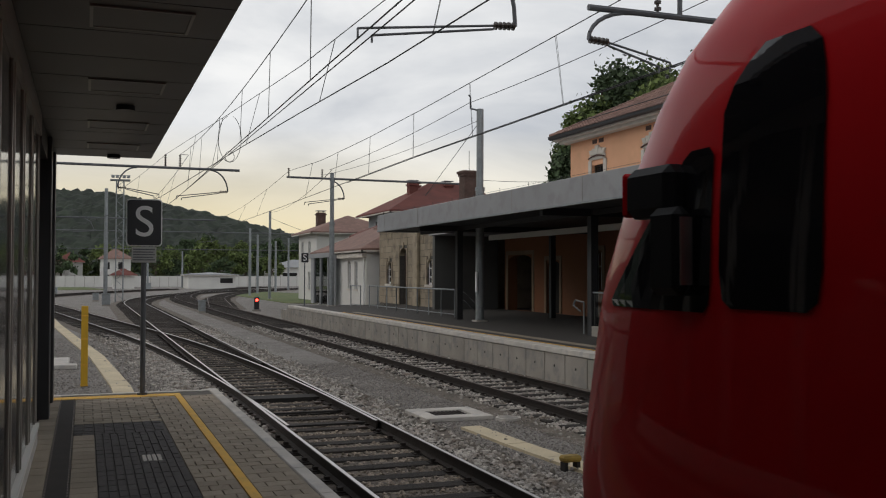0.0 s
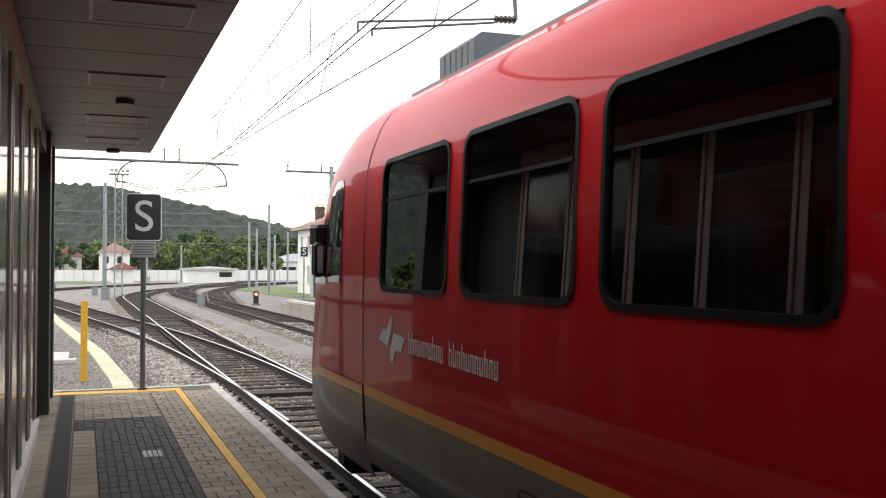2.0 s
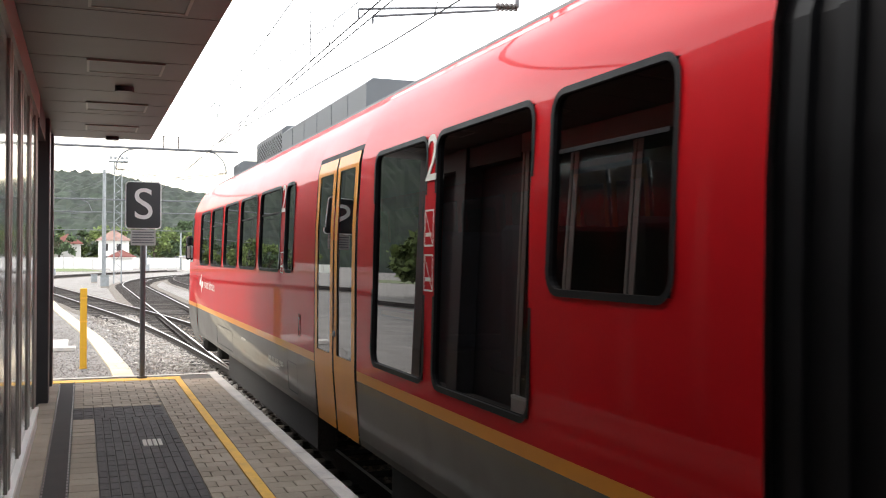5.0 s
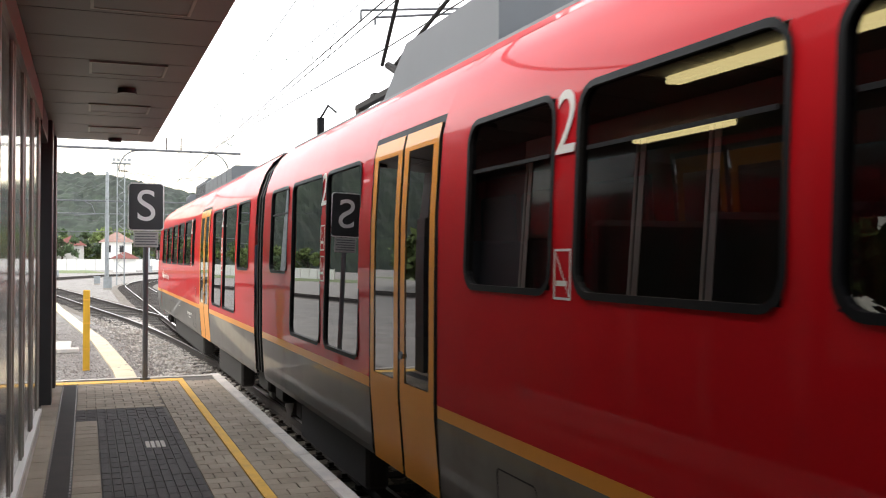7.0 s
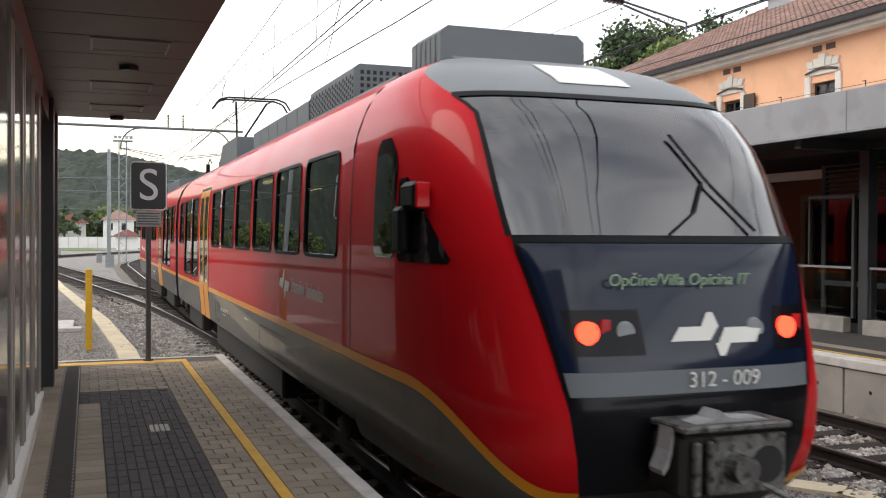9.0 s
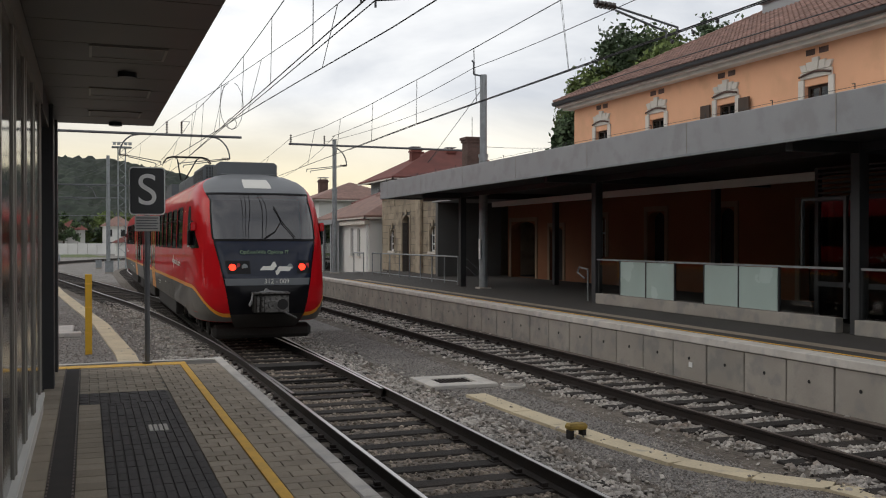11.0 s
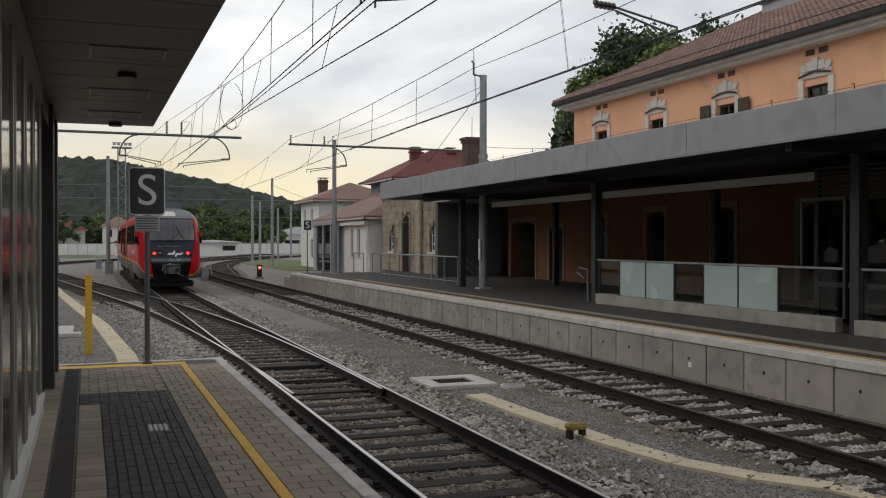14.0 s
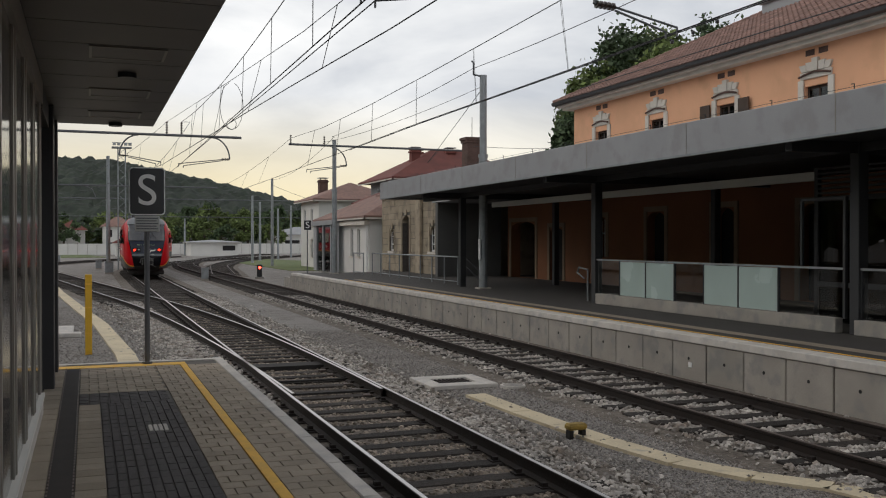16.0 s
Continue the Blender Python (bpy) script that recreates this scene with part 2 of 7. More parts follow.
M = dict(
    ballast=material("ballast_stone", (0.42, 0.39, 0.355), 0.9, var=0.25, scale=1.5, island=0.45, second=(0.22, 0.17, 0.13), second_at=(0.5, 0.75), space="World"),
    bed=material("ballast_bed", (0.15, 0.128, 0.105), 0.95, var=0.35, scale=3, bump=1.0, bump_scale=22, fine=0.5, second=(0.10, 0.08, 0.065), space="World"),
    gravel=material("fine_gravel", (0.225, 0.21, 0.195), 0.95, var=0.18, scale=0.6, bump=0.8, bump_scale=24, fine=0.6, second=(0.165, 0.15, 0.132), second_at=(0.5, 0.75), space="World"),
    grass=material("grass", (0.10, 0.14, 0.045), 0.95, var=0.3, scale=0.7, bump=0.6, bump_scale=14, fine=0.35, second=(0.17, 0.17, 0.07), space="World"),
    sleeper=material("tarred_wood", (0.026, 0.020, 0.016), 0.85, var=0.35, scale=5, bump=0.7, bump_scale=60, fine=0.3, obj=0.35, second=(0.036, 0.029, 0.024), space="World"),
    rail=material("rusty_rail", (0.022, 0.015, 0.012), 0.75, 0.2, var=0.35, scale=6, bump=0.3, bump_scale=80, space="World"),
    railtop=material("worn_rail_head", (0.52, 0.50, 0.49), 0.30, 1.0, var=0.08, scale=3, space="World"),
    steel_dull=material("dull_rail_head", (0.13, 0.10, 0.085), 0.5, 0.6, var=0.2, scale=4, space="World"),
    paver=material("concrete_paver", (0.32, 0.268, 0.205), 0.85, var=0.15, scale=2.2, bump=0.35, bump_scale=120, fine=0.16, island=0.13, obj=0.13, space="World"),
    joint=material("joint_sand", (0.10, 0.09, 0.08), 0.95, var=0.2, scale=8, space="World"),
    tactile=material("dark_tactile_paver", (0.068, 0.061, 0.060), 0.8, var=0.2, scale=3, bump=0.4, bump_scale=120, fine=0.18, island=0.15, obj=0.15, space="World"),
    drain=material("drain_grating", (0.030, 0.024, 0.021), 0.95, 0.0, var=0.3, scale=6, space="World"),
    yellow=material("yellow_line_paint", (0.72, 0.41, 0.05), 0.7, var=0.12, scale=5, fine=0.14, bump_scale=90, second=(0.48, 0.28, 0.06), second_at=(0.6, 0.8), space="World"),
    coping=material("pale_concrete_coping", (0.58, 0.545, 0.50), 0.85, var=0.12, scale=2, bump=0.25, bump_scale=110, fine=0.12, second=(0.48, 0.46, 0.44), space="World"),
    concrete=material("precast_concrete", (0.34, 0.312, 0.278), 0.85, var=0.14, scale=1.3, bump=0.25, bump_scale=90, fine=0.1, obj=0.07, second=(0.26, 0.25, 0.235), space="World"),
    dark_paving=material("dark_platform_paving", (0.052, 0.047, 0.044), 0.8, var=0.2, scale=1.5, fine=0.2, bump=0.2, bump_scale=60, space="World"),
    path=material("pale_concrete_path", (0.62, 0.53, 0.37), 0.85, var=0.12, scale=1.2, fine=0.1, bump_scale=30, second=(0.42, 0.38, 0.31), second_at=(0.62, 0.75), space="World"),
    soffit=material("brushed_soffit_panel", (0.135, 0.128, 0.124), 0.45, 0.35, var=0.08, scale=2),
    fascia=material("grey_fascia_sheet", (0.32, 0.326, 0.34), 0.55, 0.0, var=0.06, scale=1.0, fine=0.03, second=(0.285, 0.285, 0.292), space="World"),
    dark_metal=material("dark_painted_steel", (0.042, 0.043, 0.046), 0.5, 0.2, var=0.12, scale=3),
    clad=material("glazed_wall_panel", (0.06, 0.056, 0.05), 0.06, 0.0, var=0.10, scale=0.8, spec=0.7),
    mullion=material("bronze_mullion", (0.30, 0.28, 0.25), 0.4, 0.3, var=0.1, scale=4),
    galv=material("galvanised_steel", (0.30, 0.32, 0.33), 0.55, 0.6, var=0.15, scale=5, fine=0.06),
    pole=material("grey_pole_paint", (0.13, 0.135, 0.145), 0.5, 0.3, var=0.1, scale=4),
    wire=material("copper_wire", (0.035, 0.036, 0.038), 0.6, 0.5, var=0.1),
    insulator=material("brown_insulator", (0.05, 0.035, 0.03), 0.3, var=0.1),
    sign_black=material("sign_black", (0.018, 0.019, 0.022), 0.35, var=0.1),
    sign_white=material("sign_white", (0.78, 0.78, 0.77), 0.5, var=0.04),
    sign_grey=material("sign_plate_grey", (0.42, 0.42, 0.41), 0.5, var=0.08),
    post_yellow=material("yellow_post_paint", (0.62, 0.36, 0.02), 0.5, var=0.1, scale=4),
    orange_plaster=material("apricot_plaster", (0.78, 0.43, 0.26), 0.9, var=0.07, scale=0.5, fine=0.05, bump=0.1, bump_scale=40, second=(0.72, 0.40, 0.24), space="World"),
    # the same house's plaster, its colour darkened to hold the canopy's shade
    shaded_plaster=material("canopy_shade_plaster", (0.27, 0.115, 0.055), 0.9, var=0.1, scale=0.6, fine=0.05, space="World"),
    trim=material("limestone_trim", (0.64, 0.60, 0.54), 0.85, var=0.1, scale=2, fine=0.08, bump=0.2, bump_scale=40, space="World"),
    stone=material("ashlar_stone", (0.36, 0.30, 0.22), 0.9, var=0.16, scale=0.8, bump=0.4, bump_scale=20, fine=0.1, obj=0.12, island=0.12, second=(0.25, 0.21, 0.16), space="World"),
    white_wall=material("white_render", (0.66, 0.65, 0.62), 0.9, var=0.06, scale=0.6, fine=0.04, space="World"),
    grey_wall=material("grey_render", (0.34, 0.35, 0.36), 0.9, var=0.08, scale=0.6, space="World"),
    roof=material("old_clay_tile", (0.27, 0.165, 0.135), 0.85, var=0.2, scale=1.2, fine=0.15, bump=0.3, bump_scale=20, island=0.2, second=(0.22, 0.14, 0.12), space="World"),
    roof_red=material("red_clay_tile", (0.16, 0.053, 0.043), 0.85, var=0.2, scale=1.0, fine=0.12, island=0.15, space="World"),
    # grey plaster with the shadow beside the canopy darkened into its colour
    bay=material("shadowed_grey_plaster", (0.12, 0.12, 0.115), 0.9, var=0.12, scale=1.0, fine=0.06, space="World"),
    brick=material("old_brick", (0.11, 0.068, 0.056), 0.9, var=0.25, scale=2.5, fine=0.2, bump_scale=12, space="World"),
    pane=glass("window_pane", (0.35, 0.37, 0.38)),
    hall_glass=glass("hall_glass", (0.50, 0.49, 0.45), 1.5, 0.09, 0.9),
    grit=material("grit", (0.285, 0.26, 0.238), 0.95, var=0.2, scale=2, island=0.55, space="World"),
    oily=material("oily_ballast", (0.27, 0.225, 0.18), 0.9, var=0.35, scale=1.2, island=0.65, second=(0.10, 0.08, 0.06), space="World"),
    # darker copy of the stone trim, canopy shade put into its colour
    shaded_trim=material("shaded_door_trim", (0.30, 0.22, 0.15), 0.9, var=0.1, scale=2, space="World"),
    side_pane=material("cab_side_glass", (0.008, 0.008, 0.010), 0.03, var=0.1, scale=1, spec=0.6),
    clear=glass("clear_pane", (0.90, 0.92, 0.91)),
    old_yellow=material("dirty_yellow_lid", (0.30, 0.20, 0.04), 0.7, var=0.3, scale=9),
    # near-black that stands for the shade in rooms, cabins, hollows and holes
    dark_in=material("interior_shade", (0.018, 0.017, 0.017), 0.8, var=0.2, scale=1.0),
    wood_door=material("brown_door_wood", (0.055, 0.032, 0.02), 0.6, var=0.2, scale=3),
    frosted=material("frosted_glass", (0.42, 0.52, 0.49), 0.25, var=0.05, scale=1),
    leaf=material("leaf", (0.115, 0.155, 0.045), 0.75, var=0.3, scale=0.6, island=0.5, space="World"),
    leaf_dark=material("leaf_dark", (0.062, 0.096, 0.042), 0.75, var=0.3, scale=0.6, island=0.5, space="World"),
    bark=material("bark", (0.07, 0.055, 0.04), 0.9, var=0.3, scale=4, bump=0.6),
    hill=material("wooded_hill", (0.019, 0.029, 0.017), 1.0, var=0.4, scale=0.03, fine=0.45, bump_scale=0.22, second=(0.014, 0.022, 0.015), second_at=(0.45, 0.6), island=0.35, space="World"),
    red=material("red_gloss_paint", (0.49, 0.007, 0.012), 0.40, var=0.05, scale=0.7, spec=0.03, coat=0.32, fine=0.02, bump_scale=6),
    skirt=material("grey_skirt_paint", (0.10, 0.095, 0.085), 0.5, var=0.15, scale=1.0, spec=0.25, coat=0.35, second=(0.085, 0.078, 0.07)),
    amber=material("amber_stripe_paint", (0.70, 0.27, 0.018), 0.4, var=0.06, scale=1, spec=0.3, coat=0.2),
    roof_grey=material("grey_roof_paint", (0.19, 0.20, 0.21), 0.55, var=0.1, scale=1.0, spec=0.3, coat=0.1, fine=0.04),
    unit_grey=material("roof_unit_grey", (0.13, 0.14, 0.15), 0.55, 0.2, var=0.12, scale=1.2),
    gloss_black=material("black_gloss_paint", (0.006, 0.006, 0.008), 0.22, var=0.1, scale=1, spec=0.12, coat=0.10),
    coupler=material("grimy_coupler_steel", (0.15, 0.145, 0.14), 0.5, 0.5, var=0.35, scale=7, fine=0.25, second=(0.03, 0.027, 0.025)),
    cloth=material("grey_cover_cloth", (0.28, 0.28, 0.28), 0.8, var=0.2, scale=9, fine=0.1),
    rubber=material("black_rubber", (0.008, 0.008, 0.009), 0.5, spec=0.12, var=0.15, scale=4),
    under=material("grimy_underframe", (0.030, 0.027, 0.025), 0.8, 0.2, var=0.3, scale=2, fine=0.2),
    train_glass=glass("tinted_train_glass", (0.10, 0.105, 0.105), 2.2),
    windscreen=glass("windscreen_glass", (0.08, 0.12, 0.20), 2.3),
    lens=glass("lamp_lens", (0.7, 0.7, 0.7), 1.5),
    panel_blue=material("smoked_display_panel", (0.007, 0.012, 0.030), 0.08, var=0.08, scale=1, spec=0.30, coat=0.08),
    white_film=material("white_film", (0.72, 0.71, 0.66), 0.45, var=0.03, scale=2),
    seat=material("blue_seat_cloth", (0.035, 0.05, 0.10), 0.9, var=0.2, scale=3),
    cabin=material("grey_cabin_lining", (0.16, 0.16, 0.155), 0.7, var=0.08, scale=1),
    tail_red=glowing("tail_lamp_glow", (1.0, 0.030, 0.012), 2.8),
    dark_red=material("red_lens_unlit", (0.45, 0.02, 0.03), 0.15, coat=1.0),
    signal_red=glowing("signal_glow", (1.0, 0.05, 0.03), 10.0),
    tube=glowing("cabin_tube", (1.0, 0.78, 0.36), 1.6),
    led=glowing("led_letters", (0.22, 0.32, 0.20), 0.10),
)


# ---- building tools ----
def part(name, bm, mat, parent=None, label="", smooth=False):
    me = bpy.data.meshes.new(name)
    bm.to_mesh(me)
    bm.free()
    me.materials.append(M[mat] if isinstance(mat, str) else mat)
    if smooth:
        for p in me.polygons:
            p.use_smooth = True
    ob = new(name, me)
    ob.parent = parent
    if label:
        tagged(ob, label)
    return ob


def share(name, me, parent, m):
    ob = new(name, me)
    ob.parent = parent
    ob.matrix_basis = m
    return ob


def thing(name, label, category, group="", kind="", at=None):
    ob = new(name)
    ob.empty_display_size = 0.2
    if at is not None:
        ob.matrix_basis = at
    return tagged(ob, label, category, group, kind)


def box(bm, x0, x1, y0, y1, z0, z1, bevel=0.0):
    v = [bm.verts.new((x, y, z)) for z in (z0, z1) for y in (y0, y1) for x in (x0, x1)]
    fs = [bm.faces.new([v[i] for i in q]) for q in ((0, 2, 3, 1), (4, 5, 7, 6), (0, 1, 5, 4), (2, 6, 7, 3), (0, 4, 6, 2), (1, 3, 7, 5))]
    if bevel:
        es = list({e for f in fs for e in f.edges})
        bmesh.ops.bevel(bm, geom=es, offset=bevel, segments=1, affect="EDGES")
    return bm


def boxes(*rows, bevel=0.0):
    bm = bmesh.new()
    for r in rows:
        box(bm, *r, bevel=bevel)
    return bm


def rod(bm, a, b, r, n=8, r2=None):
    a, b = Vector(a), Vector(b)
    d = b - a
    m = Matrix.Translation((a + b) / 2) @ d.to_track_quat("Z", "Y").to_matrix().to_4x4()
    bmesh.ops.create_cone(bm, cap_ends=True, segments=n, radius1=r, radius2=r if r2 is None else r2, depth=d.length, matrix=m)
    return bm


def rods(*rows, n=8):
    bm = bmesh.new()
    for r in rows:
        rod(bm, r[0], r[1], r[2], n)
    return bm


def pipe(bm, pts, r, n=6):
    for a, b in zip(pts, pts[1:]):
        rod(bm, a, b, r, n)
    return bm


def prism(bm, outline, axis, lo, hi):
    """An outline of (a, b) pairs pushed along an axis: x takes (y, z), y takes (x, z), z takes (x, y)."""
    def at(p, k):
        return {"x": (k, p[0], p[1]), "y": (p[0], k, p[1]), "z": (p[0], p[1], k)}[axis]
    lower = [bm.verts.new(at(p, lo)) for p in outline]
    upper = [bm.verts.new(at(p, hi)) for p in outline]
    n = len(outline)
    bm.faces.new(lower)
    bm.faces.new(upper[::-1])
    for i in range(n):
        bm.faces.new((lower[i], upper[i], upper[(i + 1) % n], lower[(i + 1) % n]))
    bmesh.ops.recalc_face_normals(bm, faces=bm.faces)
    return bm


def sweep(pts, outline, closed=True):
    """A section of (side, up) pairs carried along a line of points in plan."""
    bm = bmesh.new()
    rings = []
    for i, p in enumerate(pts):
        a, b = Vector(pts[max(0, i - 1)]), Vector(pts[min(len(pts) - 1, i + 1)])
        d = (b - a).normalized()
        s = Vector((d.y, -d.x, 0)).normalized()
        rings.append([bm.verts.new(Vector(p) + s * o[0] + Vector((0, 0, o[1]))) for o in outline])
    n = len(outline)
    for r0, r1 in zip(rings, rings[1:]):
        for i in range(n if closed else n - 1):
            bm.faces.new((r0[i], r0[(i + 1) % n], r1[(i + 1) % n], r1[i]))
    if closed:
        bm.faces.new(rings[0])
        bm.faces.new(rings[-1][::-1])
    bmesh.ops.recalc_face_normals(bm, faces=bm.faces)
    return bm


def raw(name, verts, faces, mat, parent=None, label="", smooth=False):
    me = bpy.data.meshes.new(name)
    me.from_pydata([tuple(v) for v in verts], [], [tuple(f) for f in faces])
    me.materials.append(M[mat])
    if smooth:
        for p in me.polygons:
            p.use_smooth = True
    ob = new(name, me)
    ob.parent = parent
    if label:
        tagged(ob, label)
    return ob


def letters(text, size, mat, name, parent, m, label="", depth=0.002, align="CENTER"):
    cu = bpy.data.curves.new(name, "FONT")
    cu.body, cu.size, cu.extrude, cu.align_x, cu.align_y = text, size, depth, align, "CENTER"
    tmp = new("lettering", cu)
    me = bpy.data.meshes.new_from_object(tmp.evaluated_get(bpy.context.evaluated_depsgraph_get()))
    bpy.data.objects.remove(tmp)
    me.materials.clear()
    me.materials.append(M[mat])
    ob = new(name, me)
    ob.parent = parent
    ob.matrix_basis = m
    if label:
        tagged(ob, label)
    return ob

# ---- ground and distance ----
PZ = 0.583      # platform surface
NEAR_X, FAR_X = 3.51, 8.25   # middle of the two tracks
GZ = -0.20


def smooth(a, b, x):
    k = min(1, max(0, (x - a) / (b - a)))
    return k * k * (3 - 2 * k)


def ground():
    bm = bmesh.new()
    xs = [-2500, -900, -300, -120, -60, -30, -15, -6, 0, 2, 5, 7, 10, 14, 20, 30, 60, 120, 300, 900, 2500]
    ys = [-300, -60, -20, 0, 10, 20, 30, 45, 60, 80, 100, 130, 170, 230, 330, 600, 1200, 4000]
    grid = [[bm.verts.new((x, y, GZ)) for x in xs] for y in ys]
    for a, b in zip(grid, grid[1:]):
        for i in range(len(xs) - 1):
            bm.faces.new((a[i], a[i + 1], b[i + 1], b[i]))
    tagged(part("ground", bm, "gravel"), "grey crushed-stone yard ground between the tracks", "ground", kind="structure")
    for name, outline in (("grass_verge", [(15.5, 78), (24, 74), (30, 95), (22, 128), (15.5, 108)]), ("grass_field", [(-60, 150), (3, 150), (0, 178), (-60, 185)])):
        bm = bmesh.new()
        prism(bm, outline, "z", GZ - 0.1, GZ + 0.05)
        tagged(part(name, bm, "grass"), "short green grass patch beside the tracks", "grass", kind="structure")


def hills():
    """Wooded ridge: a sheet of many small crowns rising behind the valley."""
    rng = np.random.default_rng(4)

    def crest(a):
        # height of the crest by bearing in degrees, clockwise from the track's direction
        pts = [(-40, 120), (-20, 140), (-8, 115), (-4, 76), (1, 74), (4, 66), (8, 53), (12, 38), (17, 28), (25, 24), (45, 22), (80, 30)]
        return float(np.interp(a, [p[0] for p in pts], [p[1] for p in pts]))

    nb, nr = 520, 46
    verts, faces = [], []
    for j in range(nr):
        k = j / (nr - 1)
        for i in range(nb):
            a = -42 + 124 * i / (nb - 1)
            r = 520 + 330 * k
            h = crest(a) * 0.95 * math.sin(k * math.pi / 2) ** 0.9
            h += (1.5 + 2.5 * min(1, 3 * k)) * noise.noise((a * 1.9, k * 14, 3)) + 2.6 * float(rng.random()) * (0.4 + 0.6 * k)
            an = radians(a)
            verts.append((r * math.sin(an), r * math.cos(an), GZ - 4 + h))
    for j in range(nr - 1):
        for i in range(nb - 1):
            q = j * nb + i
            faces.append((q, q + 1, q + nb + 1, q + nb))
    tagged(raw("backdrop_hill", verts, faces, "hill"), "long low hill covered in dark green woods", "hill", kind="structure")


# ---- tracks ----
def straight_then_right(x, y_bend, radius, y0, y1, step):
    pts, y = [], y0
    while y <= y1:
        d = max(0.0, y - y_bend)
        pts.append((x + d * d / (2 * radius), y))
        y += step if y < y_bend else step
    return pts


def branch(x, y1, step, y0=14.0):
    pts, y = [], y0
    while y <= y1:
        d = y - y0
        off = d * d / 380 if d < 24.7 else 1.605 + 0.13 * (d - 24.7)
        pts.append((x - off, y))
        y += step
    return pts


RAIL = [(-0.07, -0.16), (0.07, -0.16), (0.07, -0.145), (0.012, -0.125), (0.012, -0.04), (0.034, -0.028), (0.034, -0.004), (-0.034, -0.004), (-0.034, -0.028), (-0.012, -0.04), (-0.012, -0.125), (-0.07, -0.145)]
HEAD = [(-0.022, -0.006), (0.022, -0.006), (0.022, -0.003), (0.019, 0.0), (-0.019, 0.0), (-0.022, -0.003)]


def centre_offset(pts, off):
    out = []
    for i, p in enumerate(pts):
        a, b = Vector(pts[max(0, i - 1)]), Vector(pts[min(len(pts) - 1, i + 1)])
        d = (b - a).normalized()
        out.append((p[0] + d.y * off, p[1] - d.x * off, 0.0))
    return out


def rail_part(pts, shiny, parent):
    r = part("rail", sweep(pts, RAIL), "rail", parent, "rust-brown steel rail")
    part("rail_head", sweep(pts, HEAD), "railtop" if shiny else "steel_dull", r, "worn bright running surface" if shiny else "dull brown running surface")


def bed(pts, half, parent, top=-0.19):
    sec = [(-half - 0.5, GZ - 0.05), (half + 0.5, GZ - 0.05), (half, top), (half - 0.4, top + 0.012), (-half + 0.4, top + 0.012), (-half, top)]
    part("ballast_bed", sweep([(x, y, 0) for x, y in pts], sec), "bed", parent, "dark bed of crushed stone")


def sleepers(pts, parent, every, length, dull=False):
    """Timber sleepers along a line; the nearer ones are single pieces."""
    bm = bmesh.new()
    box(bm, -length / 2, length / 2, -0.125, 0.125, -0.30, -0.155, bevel=0.012)
    me = bpy.data.meshes.new("sleeper")
    bm.to_mesh(me)
    bm.free()
    me.materials.append(M["sleeper"])
    rng = random.Random(int(pts[0][0] * 100))
    acc, last, count = 0.0, Vector(pts[0]), 0
    rest = bmesh.new()
    for i in range(1, len(pts)):
        p = Vector(pts[i])
        seg = (p - last).length
        while acc + seg >= every:
            k = (every - acc) / seg
            q = last.lerp(p, k)
            d = (p - last).normalized()
            ang = math.degrees(math.atan2(-d.x, d.y))
            m = pose(q.x + rng.uniform(-0.04, 0.04), q.y + rng.uniform(-0.03, 0.03), rng.uniform(-0.012, 0.008), 0, 0, ang + rng.uniform(-0.8, 0.8))
            if q.y < 46 and count < 110:
                share("sleeper", me, parent, m)
                count += 1
            else:
                rest_me = me.copy()
                rest_me.transform(m)
                rest.from_mesh(rest_me)
                bpy.data.meshes.remove(rest_me)
            last, seg, acc = q, (p - q).length, 0.0
        acc += seg
        last = p
    tagged(part("far_sleepers", rest, "sleeper", parent, "dark timber sleepers in a row"), kind="stuff")


def fastenings(pts, parent, y0, y1):
    """Baseplates and clips beside the rails."""
    bm = bmesh.new()
    y = y0
    while y < y1:
        for s in (-0.7525, 0.7525):
            box(bm, pts + s - 0.17, pts + s + 0.17, y - 0.075, y + 0.075, -0.156, -0.142)
            for k in (-0.115, 0.115):
                box(bm, pts + s + k - 0.03, pts + s + k + 0.03, y - 0.035, y + 0.035, -0.143, -0.105)
        y += 0.6
    tagged(part("rail_fastenings", bm, "rail", parent, "rusty baseplates and clips"), kind="stuff")


